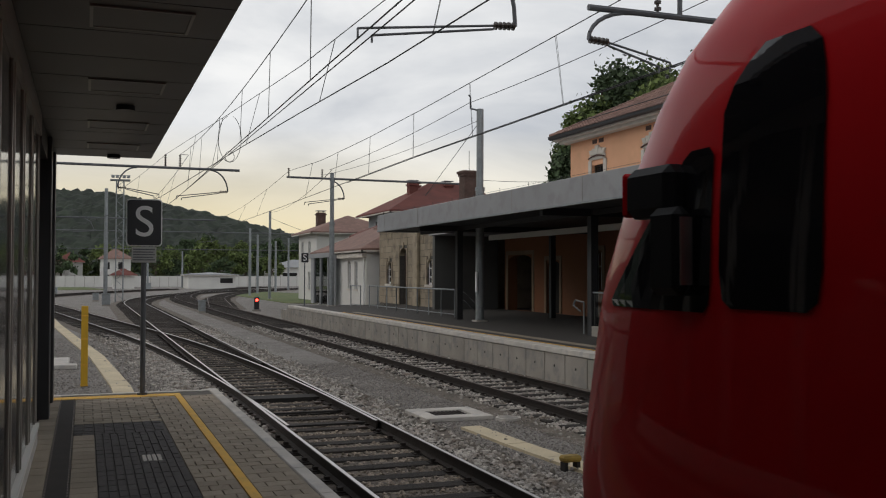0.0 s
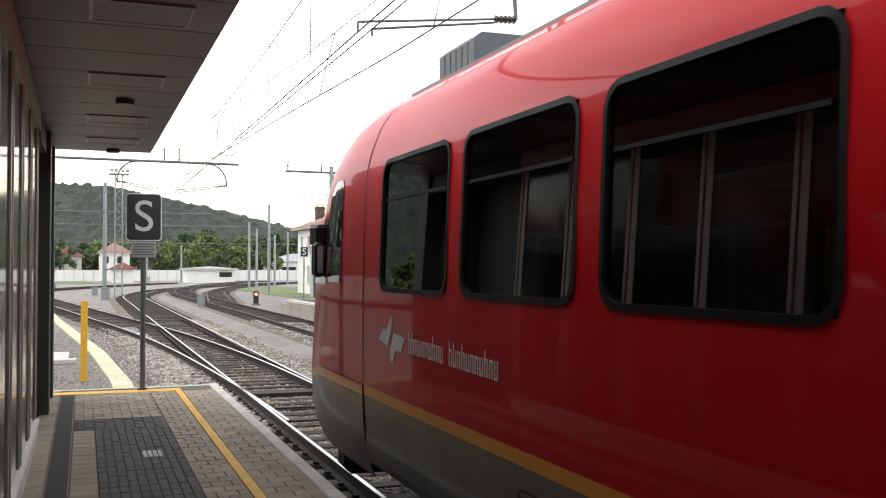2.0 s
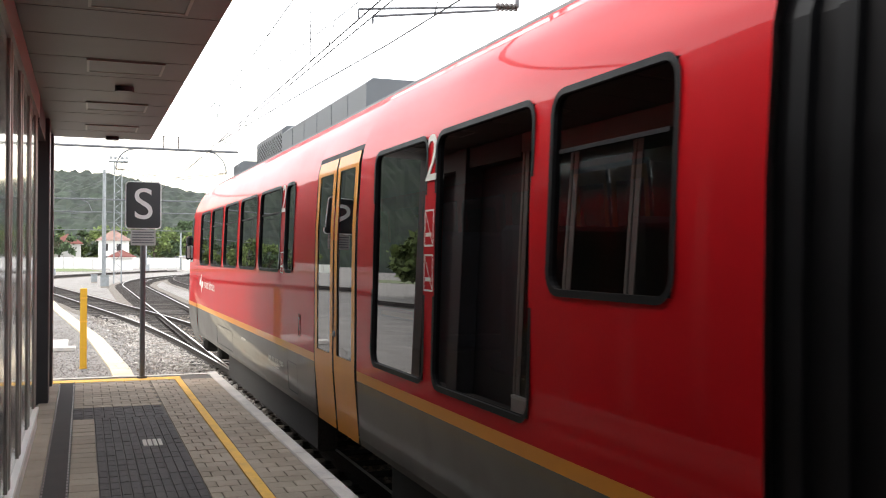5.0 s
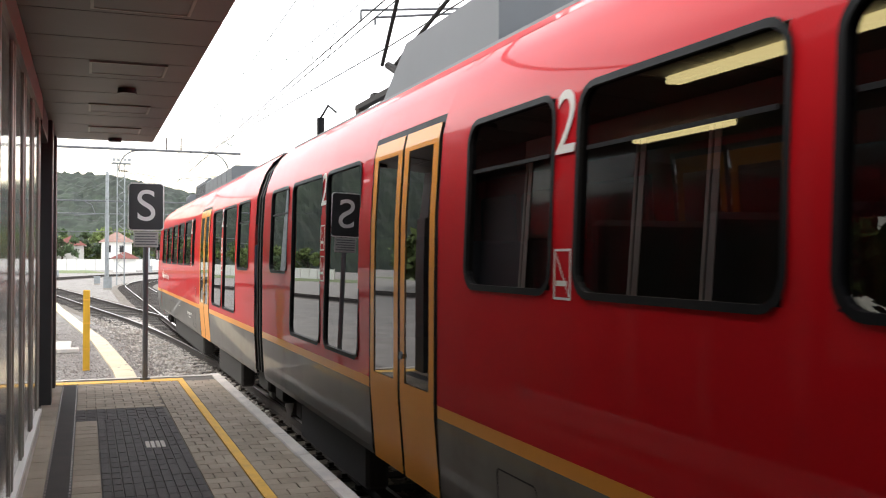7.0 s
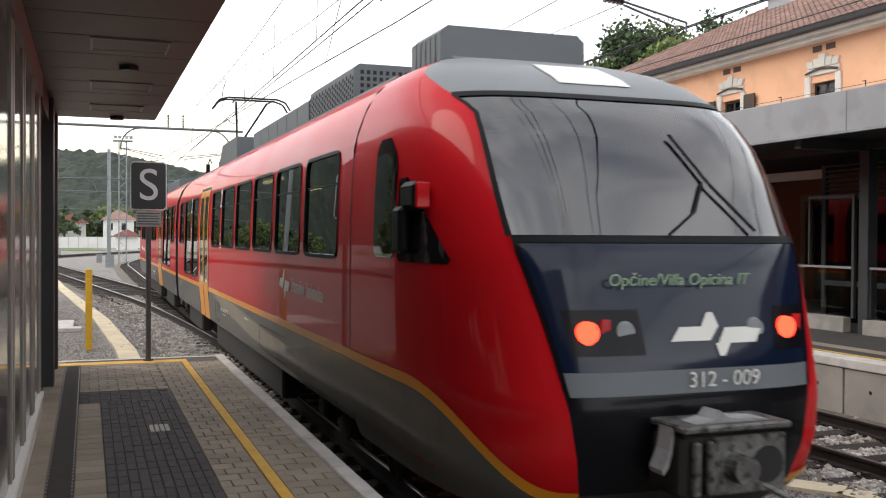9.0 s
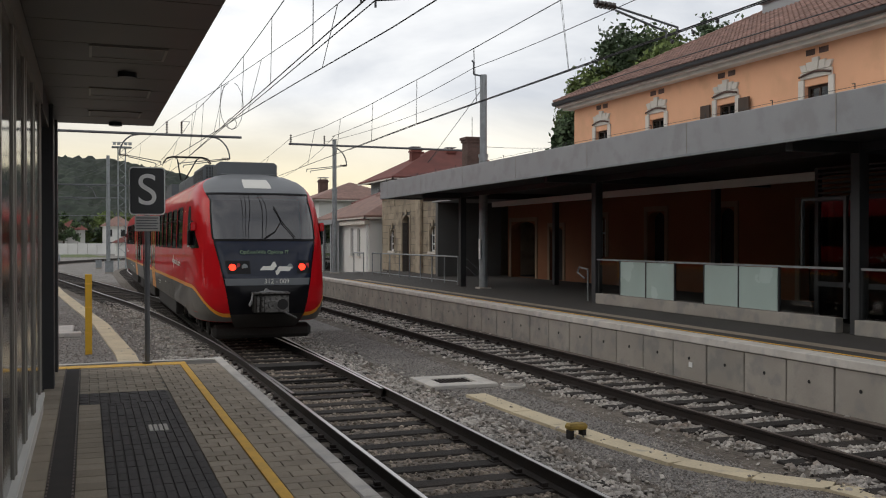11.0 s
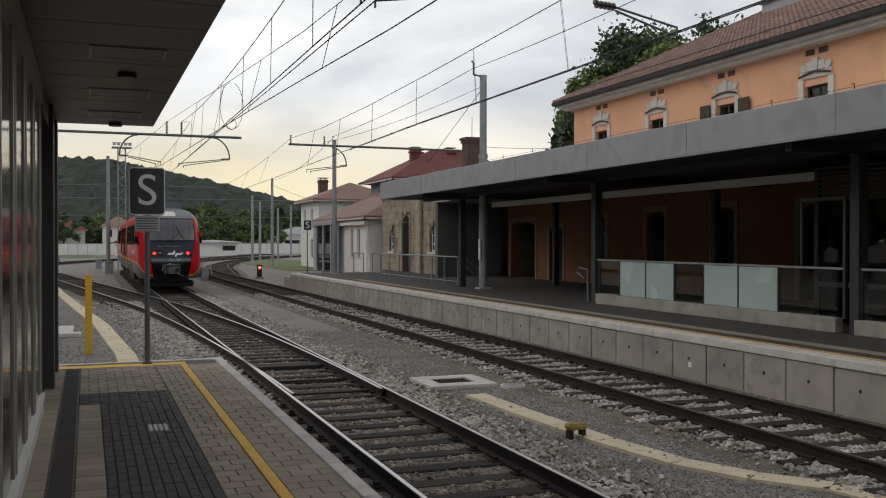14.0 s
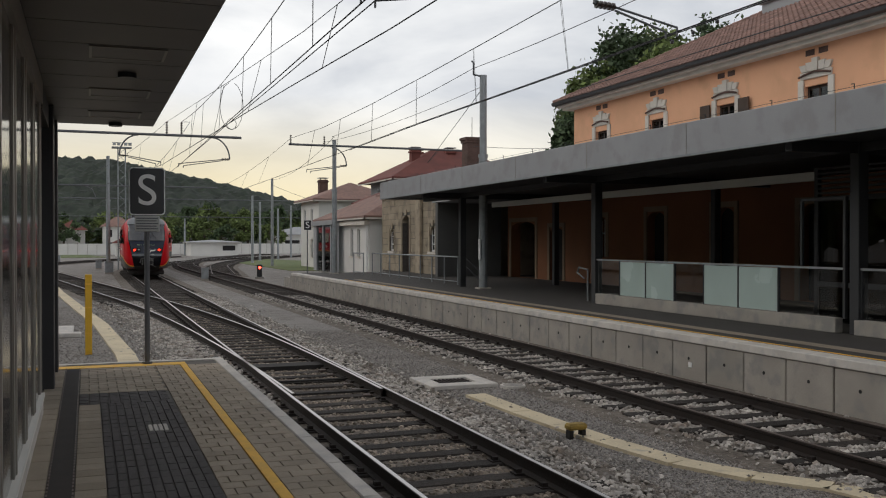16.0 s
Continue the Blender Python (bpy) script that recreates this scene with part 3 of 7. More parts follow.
def tracks():
    near = thing("railway_track", "straight railway track on timber sleepers with a switch", "track", kind="structure")
    line = straight_then_right(NEAR_X, 73, 110, -30, 150, 1.5)
    bed(line, 1.75, near)
    sleepers(line, near, 0.6, 2.6)
    fastenings(NEAR_X, near, -3.0, 45)
    for s in (-0.7525, 0.7525):
        rail_part(centre_offset(line, s), True, near)
    # the branch to the side, starting at the switch blades
    br = branch(NEAR_X, 120, 1.5)
    turnout = thing("railway_switch", "branch track curving away from a switch with dark blades", "track", kind="structure")
    bed([p for p in br if p[1] > 30], 1.6, turnout, top=-0.187)
    sleepers([p for p in br if p[1] > 33], turnout, 0.6, 2.6)
    for s in (-0.7525, 0.7525):
        pts = centre_offset(br, s)
        k = -0.075 * s / 0.7525
        pts = [(x + k * max(0, 1 - (y - 14) / 9), y, z) for x, y, z in pts]
        rail_part(pts, True, turnout)
    # check rail and frog wings
    part("check_rail", sweep([(NEAR_X + 0.7525 - 0.085, y, 0) for y in (24, 28, 33)], RAIL), "rail", turnout, "dark guard rail")
    part("stretcher_bar", boxes((NEAR_X - 0.75, NEAR_X + 0.75, 17.75, 18.25, -0.17, -0.09), (NEAR_X - 0.7, NEAR_X + 0.7, 14.6, 14.7, -0.14, -0.11), (NEAR_X - 0.7, NEAR_X + 0.7, 16.0, 16.08, -0.14, -0.11)), "under", turnout, "dark steel trough between the rails")
    part("slide_plate", boxes(*[(NEAR_X + s - 0.2, NEAR_X + s + 0.2, 14.3 + 0.6 * i, 14.44 + 0.6 * i, -0.157, -0.135) for i in range(14) for s in (-0.68, 0.68)]), "steel_dull", turnout, "greasy slide plates")
    far = thing("railway_track", "dull rusty railway track beside the far platform", "track", kind="structure")
    line2 = straight_then_right(FAR_X, 80, 185, -30, 170, 1.5)
    bed(line2, 1.6, far)
    sleepers(line2, far, 0.62, 2.5)
    fastenings(FAR_X, far, 3.0, 40)
    for s in (-0.7525, 0.7525):
        rail_part(centre_offset(line2, s), False, far)
    # yard tracks in the distance
    for name, pts in (("railway_track", [(-14 + 0.22 * (y - 60) + max(0, y - 95) ** 2 / 400, y) for y in range(52, 150, 3)]), ("railway_track", [(8.2 + (y - 62) * 0.11 + max(0, y - 85) ** 2 / 300, y) for y in range(66, 160, 3)])):
        t = thing(name, "distant yard track curving away through grey ballast", "track", kind="structure")
        bed(pts, 1.6, t, top=-0.185)
        for s in (-0.7525, 0.7525):
            rail_part(centre_offset(pts, s), False, t)
        sleepers(pts, t, 0.65, 2.5)


# ---- the near platform ----
PX0, PX1, PEND = -0.46, 1.79, 13.75


def near_platform():
    p = thing("platform", "near platform of concrete pavers with a pale edge", "platform", kind="structure")
    part("platform_body", boxes((-6, PX1 - 0.13, -15, PEND, GZ - 0.3, PZ - 0.06)), "concrete", p, "grey concrete platform body")
    part("bedding", boxes((-6, 1.66, -15, PEND - 0.02, PZ - 0.06, PZ - 0.012)), "joint", p, "dark sand bedding")
    y = -15.0
    bm = bmesh.new()
    box(bm, 1.665, PX1, 0.004, 0.996, PZ - 0.16, PZ + 0.002, bevel=0.01)
    me = bpy.data.meshes.new("edge_stone")
    bm.to_mesh(me)
    bm.free()
    me.materials.append(M["coping"])
    while y < PEND - 0.2:
        m = Matrix.Translation((0, y, 0))
        share("edge_stone", me, p, m)
        y += 1.0 if y + 1 < PEND else 0.75
    part("kerb_stone", boxes((-6, 1.79, PEND, PEND + 0.12, GZ - 0.2, PZ + 0.0)), "coping", p, "pale kerb across the platform end")
    # yellow line along the edge and across the end
    part("yellow_line", boxes((1.165, 1.245, -15, 13.30, PZ - 0.012, PZ + 0.003), (-0.40, 1.245, 13.304, PEND - 0.18, PZ - 0.012, PZ + 0.003)), "yellow", p, "worn yellow safety line")
    # slotted drain
    part("drain_channel", boxes((-0.262, -0.088, -15, PEND - 0.25, PZ - 0.012, PZ - 0.002)), "drain", p, "dark slotted drain channel")
    rim = bmesh.new()
    for i in range(110):
        yy = 3 + i * 0.1
        if yy < PEND - 0.35:
            box(rim, -0.100, -0.088, yy, yy + 0.06, PZ - 0.004, PZ + 0.003)
            box(rim, -0.262, -0.25, yy, yy + 0.06, PZ - 0.004, PZ + 0.003)
    part("drain_rim", rim, "steel_dull", p, "notched steel drain rim")
    # pavers, in rows across the platform
    single = {}

    def shape(w, d, mat):
        key = (round(w, 3), round(d, 3), mat)
        if key not in single:
            b = bmesh.new()
            box(b, 0.003, w - 0.003, 0.003, d - 0.003, PZ - 0.03, PZ)
            b.normal_update()
            top = [f for f in b.faces if f.normal.z > 0.5]
            bmesh.ops.bevel(b, geom=list(top[0].edges), offset=0.004, segments=1, affect="EDGES")
            me = bpy.data.meshes.new("paver")
            b.to_mesh(me)
            b.free()
            me.materials.append(M[mat])
            single[key] = me
        return single[key]

    rng = random.Random(3)
    joined = {"paver": [[], []], "tactile": [[], []]}
    placed = 0

    def lay(x, y, w, d, mat):
        nonlocal placed
        if w < 0.03 or d < 0.03:
            return
        dz = rng.uniform(-0.0025, 0.001)
        if 4.2 < y < 8.2 and placed < 290 and (mat == "paver" or x > 0.3):
            share("paver", shape(w, d, mat), p, Matrix.Translation((x, y, dz)))
            placed += 1
            return
        vs, fs = joined[mat]
        i = len(vs)
        a, b, c, e, z, g = x + 0.003, x + w - 0.003, y + 0.003, y + d - 0.003, PZ + dz, 0.004
        vs += [(a, c, z - 0.012), (b, c, z - 0.012), (b, e, z - 0.012), (a, e, z - 0.012), (a + g, c + g, z), (b - g, c + g, z), (b - g, e - g, z), (a + g, e - g, z)]
        fs += [(i + 4, i + 5, i + 6, i + 7), (i, i + 1, i + 5, i + 4), (i + 1, i + 2, i + 6, i + 5), (i + 2, i + 3, i + 7, i + 6), (i + 3, i, i + 4, i + 7)]

    def field(x0, x1, y0, y1, w, d, mat, shift=True):
        k, y = 0, y0
        while y < y1 - 0.01:
            dd = min(d, y1 - y)
            x = x0 - (w / 2 if shift and k % 2 else 0)
            while x < x1 - 0.01:
                a, b = max(x, x0), min(x + w, x1)
                lay(a, y, b - a, dd, mat)
                x += w
            y += d
            k += 1

    field(1.25, 1.66, -3, 13.3, 0.205, 0.17, "paver")
    field(0.84, 1.16, -3, 13.3, 0.16, 0.17, "paver")
    field(-0.085, 0.84, 11.1, 13.3, 0.2, 0.17, "paver")
    field(-0.085, 0.12, -3, 10.35, 0.205, 0.2, "paver", False)
    field(-0.46, -0.265, -3, 13.3, 0.195, 0.3, "paver", False)
    field(-0.46, -0.265, 13.3, 13.74, 0.195, 0.3, "paver", False)
    field(0.12, 0.84, -3, 10.35, 0.072, 0.2, "tactile", False)
    field(-0.085, 0.84, 10.35, 11.1, 0.1, 0.1, "tactile", False)
    for mat, (vs, fs) in joined.items():
        tagged(raw("paver_field", vs, fs, mat, p, "grey-brown pavers" if mat == "paver" else "dark ribbed tactile pavers"), kind="stuff")
    for i in range(4):
        part("patch", boxes((0.505 + 0.043 * i, 0.54 + 0.043 * i, 8.72, 9.02, PZ - 0.01, PZ + 0.004), bevel=0.004), "coping", p, "pale worn ribs")


# ---- the near station building with its canopy ----
def near_building():
    b = thing("station_pavilion", "glazed station pavilion with dark mullions and a flat canopy", "building", kind="structure")
    part("plinth", boxes((-0.54, -0.40, -12, 10.0, PZ, PZ + 0.16)), "coping", b, "pale sloping plinth")
    part("plinth_cap", boxes((-0.50, -0.385, -12, 9.98, PZ + 0.16, PZ + 0.20)), "white_film", b, "pale metal sill")
    part("back_wall", boxes((-6, -0.62, -12, -4.0, PZ, 3.76), (-5.0, -4.9, -4, 10.3, PZ, PZ + 0.35), (-5.0, -4.9, -4, 10.3, 3.3, 3.76), (-5.0, -0.56, 10.2, 10.3, PZ, 3.76)), "mullion", b, "solid end and frame of the hall")
    for yy in (-2, 0.5, 3, 5.5, 8, 10.2):
        part("back_post", boxes((-5.0, -4.88, yy, yy + 0.1, PZ, 3.4)), "mullion", b)
    part("bench", boxes((-3.6, -3.1, 2, 6, PZ + 0.4, PZ + 0.46), (-3.5, -3.4, 2.2, 2.3, PZ, PZ + 0.4), (-3.5, -3.4, 5.7, 5.8, PZ, PZ + 0.4)), "dark_metal", b)
    ys = [10.0, 8.85, 7.65, 6.55, 5.45, 4.4, 3.25, 2.1, 0.95, -0.3, -1.6, -3.0, -5.0, -8.0, -12.0]
    for a, c in zip(ys, ys[1:]):
        part("glass_panel", boxes((-0.455, -0.43, c + 0.012, a - 0.062, PZ + 0.2, 3.55)), "hall_glass", b, "tinted reflecting pane").visible_shadow = False
        part("mullion", boxes((-0.47, -0.410, a - 0.05, a, PZ + 0.2, 3.55), bevel=0.006), "mullion", b)
        part("mullion_cap", boxes((-0.429, -0.418, a - 0.16, a - 0.075, PZ + 0.2, 3.55)), "mullion", b, "slim pale cover strip")
        part("gasket", boxes((-0.43, -0.424, a + 0.0, a + 0.012, PZ + 0.2, 3.55)), "rubber", b, "black glazing gasket")
    part("header", boxes((-0.54, -0.395, -12, 10.0, 3.55, 3.76)), "mullion", b, "bronze head rail")
    for y in (11.6, 13.05):
        part("column", boxes((-0.60, -0.352, y, y + 0.36, PZ - 0.1, 3.76), bevel=0.01), "dark_metal", b, "dark grey steel column")
    part("side_panel", boxes((-0.7, -0.605, 10.3, 13.4, PZ - 0.2, 3.76)), "dark_metal", b, "dark grey metal wall")
    part("beam", boxes((-0.598, -0.40, 10.02, 13.4, 3.5, 3.76)), "dark_metal", b)
    c = thing("canopy", "flat station canopy with brushed metal soffit panels", "canopy", kind="structure")
    part("canopy_slab", boxes((-6, 0.855, -15, 13.6, 3.80, 4.05), bevel=0.01), "fascia", c, "grey sheet-metal canopy slab")
    # roof and block added out of view, only to darken the near train side
    part("concourse_roof", boxes((-6, 1.72, -15, 0.2, 3.70, 3.98)), "soffit", c, "unseen roof added to shade the near train side")
    part("concourse_wall", boxes((-9, 1.3, -16, -6, PZ, 9.5)), "grey_wall", c, "unseen block added to cut sky light from behind")
    y = 13.58
    k = 0
    while y > 4.0:
        part("soffit_panel", boxes((-0.62, 0.84, y - 0.785, y - 0.01, 3.785, 3.80)), "soffit", c)
        y -= 0.79
        k += 1
    for i, y in enumerate((12.13, 10.33, 8.08, 5.83)):
        f = part("recessed_light", boxes((0.02, 0.62, y, y + 0.02, 3.772, 3.786), (0.02, 0.62, y + 0.5, y + 0.52, 3.772, 3.786), (0.02, 0.04, y + 0.02, y + 0.5, 3.772, 3.786), (0.60, 0.62, y + 0.02, y + 0.5, 3.772, 3.786)), "mullion", c, "unlit recessed strip light frame")
        part("diffuser", boxes((0.04, 0.60, y + 0.02, y + 0.5, 3.776, 3.784)), "soffit", f, "unlit diffuser")
    for y in (13.3, 9.35, 5.4):
        part("speaker", rods(((0.35, y, 3.74), (0.35, y, 3.79), 0.085), n=14), "sign_black", c, "small black round ceiling speaker")


# ---- the far platform ----
FP0 = 9.93


def far_platform():
    p = thing("platform", "far platform with a precast concrete front and yellow line", "platform", kind="structure")
    part("platform_body", boxes((FP0 + 0.12, 40, -25, 49.5, GZ - 0.3, PZ - 0.02)), "concrete", p, "concrete platform body")
    part("paving", boxes((FP0 + 0.33, 40, -25, 49.4, PZ - 0.02, PZ - 0.001)), "dark_paving", p, "dark grey asphalt paving")
    part("edge_slab", boxes((FP0 - 0.03, FP0 + 0.33, -25, 49.5, PZ - 0.13, PZ), bevel=0.012), "coping", p, "pale concrete coping")
    part("yellow_line", boxes((FP0 + 0.36, FP0 + 0.43, -25, 40, PZ - 0.001, PZ + 0.003)), "yellow", p, "thin yellow line")
    part("tactile_strip", boxes((FP0 + 0.8, FP0 + 1.1, -25, 40, PZ - 0.001, PZ + 0.003)), "paver", p, "ribbed guidance strip")
    # front panels, a metre each, with a drain hole
    bm = bmesh.new()
    box(bm, 0.0, 0.12, 0.013, 0.987, GZ - 0.2, PZ - 0.135, bevel=0.010)
    me = bpy.data.meshes.new("front_panel")
    bm.to_mesh(me)
    bm.free()
    me.materials.append(M["concrete"])
    hole = bmesh.new()
    rod(hole, (-0.006, 0.5, 0.17), (0.01, 0.5, 0.17), 0.028, 8)
    hm = bpy.data.meshes.new("drain_hole")
    hole.to_mesh(hm)
    hole.free()
    hm.materials.append(M["dark_in"])
    rng = random.Random(8)
    for i in range(60):
        y = 48.86 - i * 1.0
        ob = share("front_panel", me, p, pose(FP0 + rng.uniform(-0.004, 0.004), y, 0))
        share("drain_hole", hm, ob, Matrix.Identity(4))
    part("outlet_plate", boxes((FP0 - 0.02, FP0, 14.26, 14.35, 0.02, 0.11)), "sign_white", p, "small white cover plate")
    part("ramp_end", boxes((FP0 + 0.1, 14, 49.5, 52, GZ, 0.30)), "concrete", p)
    part("step", boxes((12.2, 19, 52, 56, GZ, 0.25), (13, 19, 56, 58, GZ, 0.1)), "concrete", p, "low concrete steps")


def far_canopy():
    c = thing("canopy", "long grey canopy along the far platform on dark steel posts", "canopy", kind="structure")
    FX, Z0, Z1, YE = 11.0, 3.905, 4.56, 37.0
    part("fascia", boxes((FX, FX + 0.16, -25, YE, Z0, Z1), bevel=0.012), "fascia", c, "grey sheet-metal fascia")
    part("end_fascia", boxes((FX + 0.16, 18.2, YE - 0.16, YE, Z0, Z1)), "fascia", c)
    part("soffit", boxes((FX + 0.16, 18.38, -25, YE - 0.16, Z0 + 0.06, Z0 + 0.16)), "dark_metal", c, "dark canopy soffit")
    part("roof_sheet", boxes((FX + 0.16, 18.38, -25, YE - 0.16, Z1 - 0.22, Z1 - 0.12)), "fascia", c)
    part("drip_edge", boxes((FX - 0.02, FX + 0.0, -25, YE, Z0 - 0.012, Z0 + 0.03)), "galv", c, "bright lower drip edge")
    for y in range(-24, 37, 4):
        part("seam", boxes((FX - 0.006, FX - 0.002, y, y + 0.02, Z0 + 0.03, Z1 - 0.01)), "mullion", c)
    for y in (4.9, 13.32, 22.6, 32.4):
        part("post", boxes((12.62, 12.84, y - 0.11, y + 0.11, PZ, Z0 + 0.07), bevel=0.01), "dark_metal", c, "dark steel canopy post")
        part("post", boxes((16.4, 16.6, y - 0.1, y + 0.1, PZ, Z0 + 0.07), bevel=0.01), "dark_metal", c, "dark steel canopy post")
        part("crossbeam", boxes((FX + 0.2, 18.3, y - 0.09, y + 0.09, Z0 - 0.14, Z0 + 0.06)), "dark_metal", c)
    part("long_beam", boxes((12.66, 12.8, -25, 36.5, Z0 - 0.10, Z0 + 0.05)), "dark_metal", c)
    part("light_rail", boxes((15.0, 15.10, 17.0, 35, 3.56, 3.76), bevel=0.01), "white_film", c, "pale cable tray under the soffit")
    # wire fence for birds along the roof edge
    pins = bmesh.new()
    y = 6.0
    while y < YE:
        rod(pins, (FX + 0.08, y, Z1), (FX + 0.08, y, Z1 + 0.10), 0.008, 5)
        rod(pins, (FX + 0.08, y, Z1 + 0.10), (FX + 0.08, y + 0.06, Z1 + 0.10), 0.008, 5)
        y += 1.9
    rod(pins, (FX + 0.08, 5.9, Z1 + 0.055), (FX + 0.08, YE, Z1 + 0.055), 0.004, 4)
    part("bird_wire", pins, "wire", c, "thin bird wire on pins")

# ---- the train: two joined cars; y runs along it, the middle joint at 0, rail level at z = 0 ----
HALF = 17.035          # from the joint to the cab seam
NOSE = 2.95            # from the cab seam to the tip
WINS = [(0.48, 1.86), (2.13, 3.51), (3.78, 5.16), (5.42, 6.80), (7.05, 8.43)]
TALL = [(12.17, 13.35), (13.55, 14.94)]
LAST = (15.17, 16.19)
WZ0, WZ1, TZ0 = 2.08, 3.01, 1.42
PROFILE = [(0.55, 1.33), (0.75, 1.385), (1.22, 1.413), (1.30, 1.415), (2.08, 1.415), (2.5, 1.409), (3.01, 1.380), (3.15, 1.348), (3.35, 1.27), (3.5, 1.17), (3.62, 1.02), (3.72, 0.80), (3.78, 0.5), (3.80, 0.0)]


def half_width(z):
    return float(np.interp(z, [p[0] for p in PROFILE], [p[1] for p in PROFILE]))


def strip(bm, s, ya, yb, zs, proud=0.0, cols=1):
    """A piece of the side wall between two stations, following the section; s is the side, -1 or 1."""
    rows = []
    for z in zs:
        rows.append([bm.verts.new((s * (half_width(z) + proud), ya + (yb - ya) * k / cols, z)) for k in range(cols + 1)])
    for a, b in zip(rows, rows[1:]):
        for i in range(cols):
            q = (a[i], a[i + 1], b[i + 1], b[i])
            bm.faces.new(q if s < 0 else q[::-1])


def round_ring(bm, s, ya, yb, z0, z1, width, r, proud, fill=False):
    """A rounded frame (or a filled rounded plate) lying on the side wall."""
    def loop(inset, rad):
        pts = []
        for cy, cz, a0 in ((yb - rad - inset, z1 - rad - inset, 0), (ya + rad + inset, z1 - rad - inset, 90), (ya + rad + inset, z0 + rad + inset, 180), (yb - rad - inset, z0 + rad + inset, 270)):
            for k in range(6):
                a = radians(a0 + 18 * k)
                pts.append((cy + rad * math.cos(a), cz + rad * math.sin(a)))
        return pts
    outer = loop(0, r)
    ov = [bm.verts.new((s * (half_width(z) + proud), y, z)) for y, z in outer]
    if fill:
        f = bm.faces.new(ov)
        bmesh.ops.triangulate(bm, faces=[f])
        return
    inner = loop(width, max(0.02, r - width))
    iv = [bm.verts.new((s * (half_width(z) + proud), y, z)) for y, z in inner]
    dv = [bm.verts.new((s * (half_width(z) - 0.04), y, z)) for y, z in inner]
    n = len(ov)
    for i in range(n):
        j = (i + 1) % n
        bm.faces.new((ov[i], ov[j], iv[j], iv[i]))
        bm.faces.new((iv[i], iv[j], dv[j], dv[i]))
    bmesh.ops.recalc_face_normals(bm, faces=bm.faces)


def zsteps(z0, z1, n=3):
    mid = [p[0] for p in PROFILE if z0 < p[0] < z1]
    return sorted({z0, z1, *mid})


def car(train, e):
    """One car; e is 1 for the leading car (cab towards +y), -1 for the other."""
    def at(u):
        return e * (HALF - u)      # u: metres from the cab seam towards the joint

    car_name = part("car_body", boxes((-1.30, 1.30, min(at(0.1), at(16.5)), max(at(0.1), at(16.5)), 0.72, 0.80)), "under", train, "grey-floored car body")
    U1 = 16.72
    door = (10.18, 11.72) if e > 0 else (10.27, 11.83)
    wins = WINS + [(8.70, 9.16) if e > 0 else (8.70, 9.78)]
    holes = wins + [door] + TALL + [LAST]
    for s in (-1, 1):
        red = bmesh.new()
        cuts = sorted([0.0, U1] + [v for h in holes for v in h])
        for a, b in zip(cuts, cuts[1:]):
            y0, y1 = sorted((at(a), at(b)))
            mid = (a + b) / 2
            kind = "plain"
            for h in wins + [LAST]:
                if h[0] < mid < h[1]:
                    kind = "win"
            for h in TALL:
                if h[0] < mid < h[1]:
                    kind = "tall"
            if door[0] < mid < door[1]:
                kind = "door"
            lows = {"plain": [(1.30, 3.52)], "win": [(1.30, WZ0), (WZ1, 3.52)], "tall": [(1.30, TZ0), (WZ1, 3.52)], "door": [(3.16, 3.52)]}[kind]
            for z0, z1 in lows:
                strip(red, s, y0, y1, zsteps(z0, z1))
        bmesh.ops.remove_doubles(red, verts=red.verts, dist=1e-4)
        part("side_wall", red, "red", car_name, "glossy red side wall", smooth=True)
        stripe, skirt = bmesh.new(), bmesh.new()
        for a, b in ((0.0, door[0]), (door[1], U1)):
            y0, y1 = sorted((at(a), at(b)))
            strip(stripe, s, y0, y1, [1.22, 1.30])
            strip(skirt, s, y0, y1, [0.69, 0.75, 1.22])
        part("stripe", stripe, "amber", car_name, "amber stripe")
        part("skirt", skirt, "skirt", car_name, "dirty grey lower panel")
        # equipment flaps below
        for a, b in ((3.6, 9.9), (12.3, 14.9)):
            y0, y1 = sorted((at(a), at(b)))
            part("underfloor_box", boxes((min(s * 1.30, s * 1.1), max(s * 1.30, s * 1.1), y0, y1, 0.28, 0.69), bevel=0.03), "under", car_name, "dark underfloor equipment box")
        for h, z0, rr in [(w, WZ0, 0.14) for w in wins] + [(LAST, WZ0, 0.12)] + [(w, TZ0, 0.12) for w in TALL]:
            y0, y1 = sorted((at(h[0]), at(h[1])))
            pane = bmesh.new()
            strip(pane, s, y0, y1, [z0, WZ1], proud=-0.010)
            g = part("window_pane", pane, "train_glass", car_name, "dark tinted window glass")
            g.visible_shadow = False
            ring = bmesh.new()
            round_ring(ring, s, y0 - 0.03, y1 + 0.03, z0 - 0.03, WZ1 + 0.03, 0.034, rr, 0.010)
            part("window_seal", ring, "rubber", g, "black rubber window seal")
            if z0 == WZ0 and h[1] - h[0] > 1.0:
                bars = bmesh.new()
                strip(bars, s, y0 + 0.05, y1 - 0.05, [2.725, 2.745], proud=-0.006)
                part("window_bar", bars, "rubber", g, "black transom of the tilting light")
        # doors
        d0, d1 = sorted((at(door[0]), at(door[1])))
        dm = (d0 + d1) / 2
        for a, b, zs, out in ((d0, d1, [3.11, 3.16], -0.002), (d0, d0 + 0.05, [0.69, 1.22, 2.08, 2.5, 3.11], -0.002), (d1 - 0.05, d1, [0.69, 1.22, 2.08, 2.5, 3.11], -0.002), (dm - 0.025, dm + 0.025, [0.69, 1.22, 2.08, 2.5, 3.11], -0.004)):
            seal = bmesh.new()
            strip(seal, s, a, b, zs, proud=out)
            part("door_seal", seal, "rubber", car_name, "black door seal")
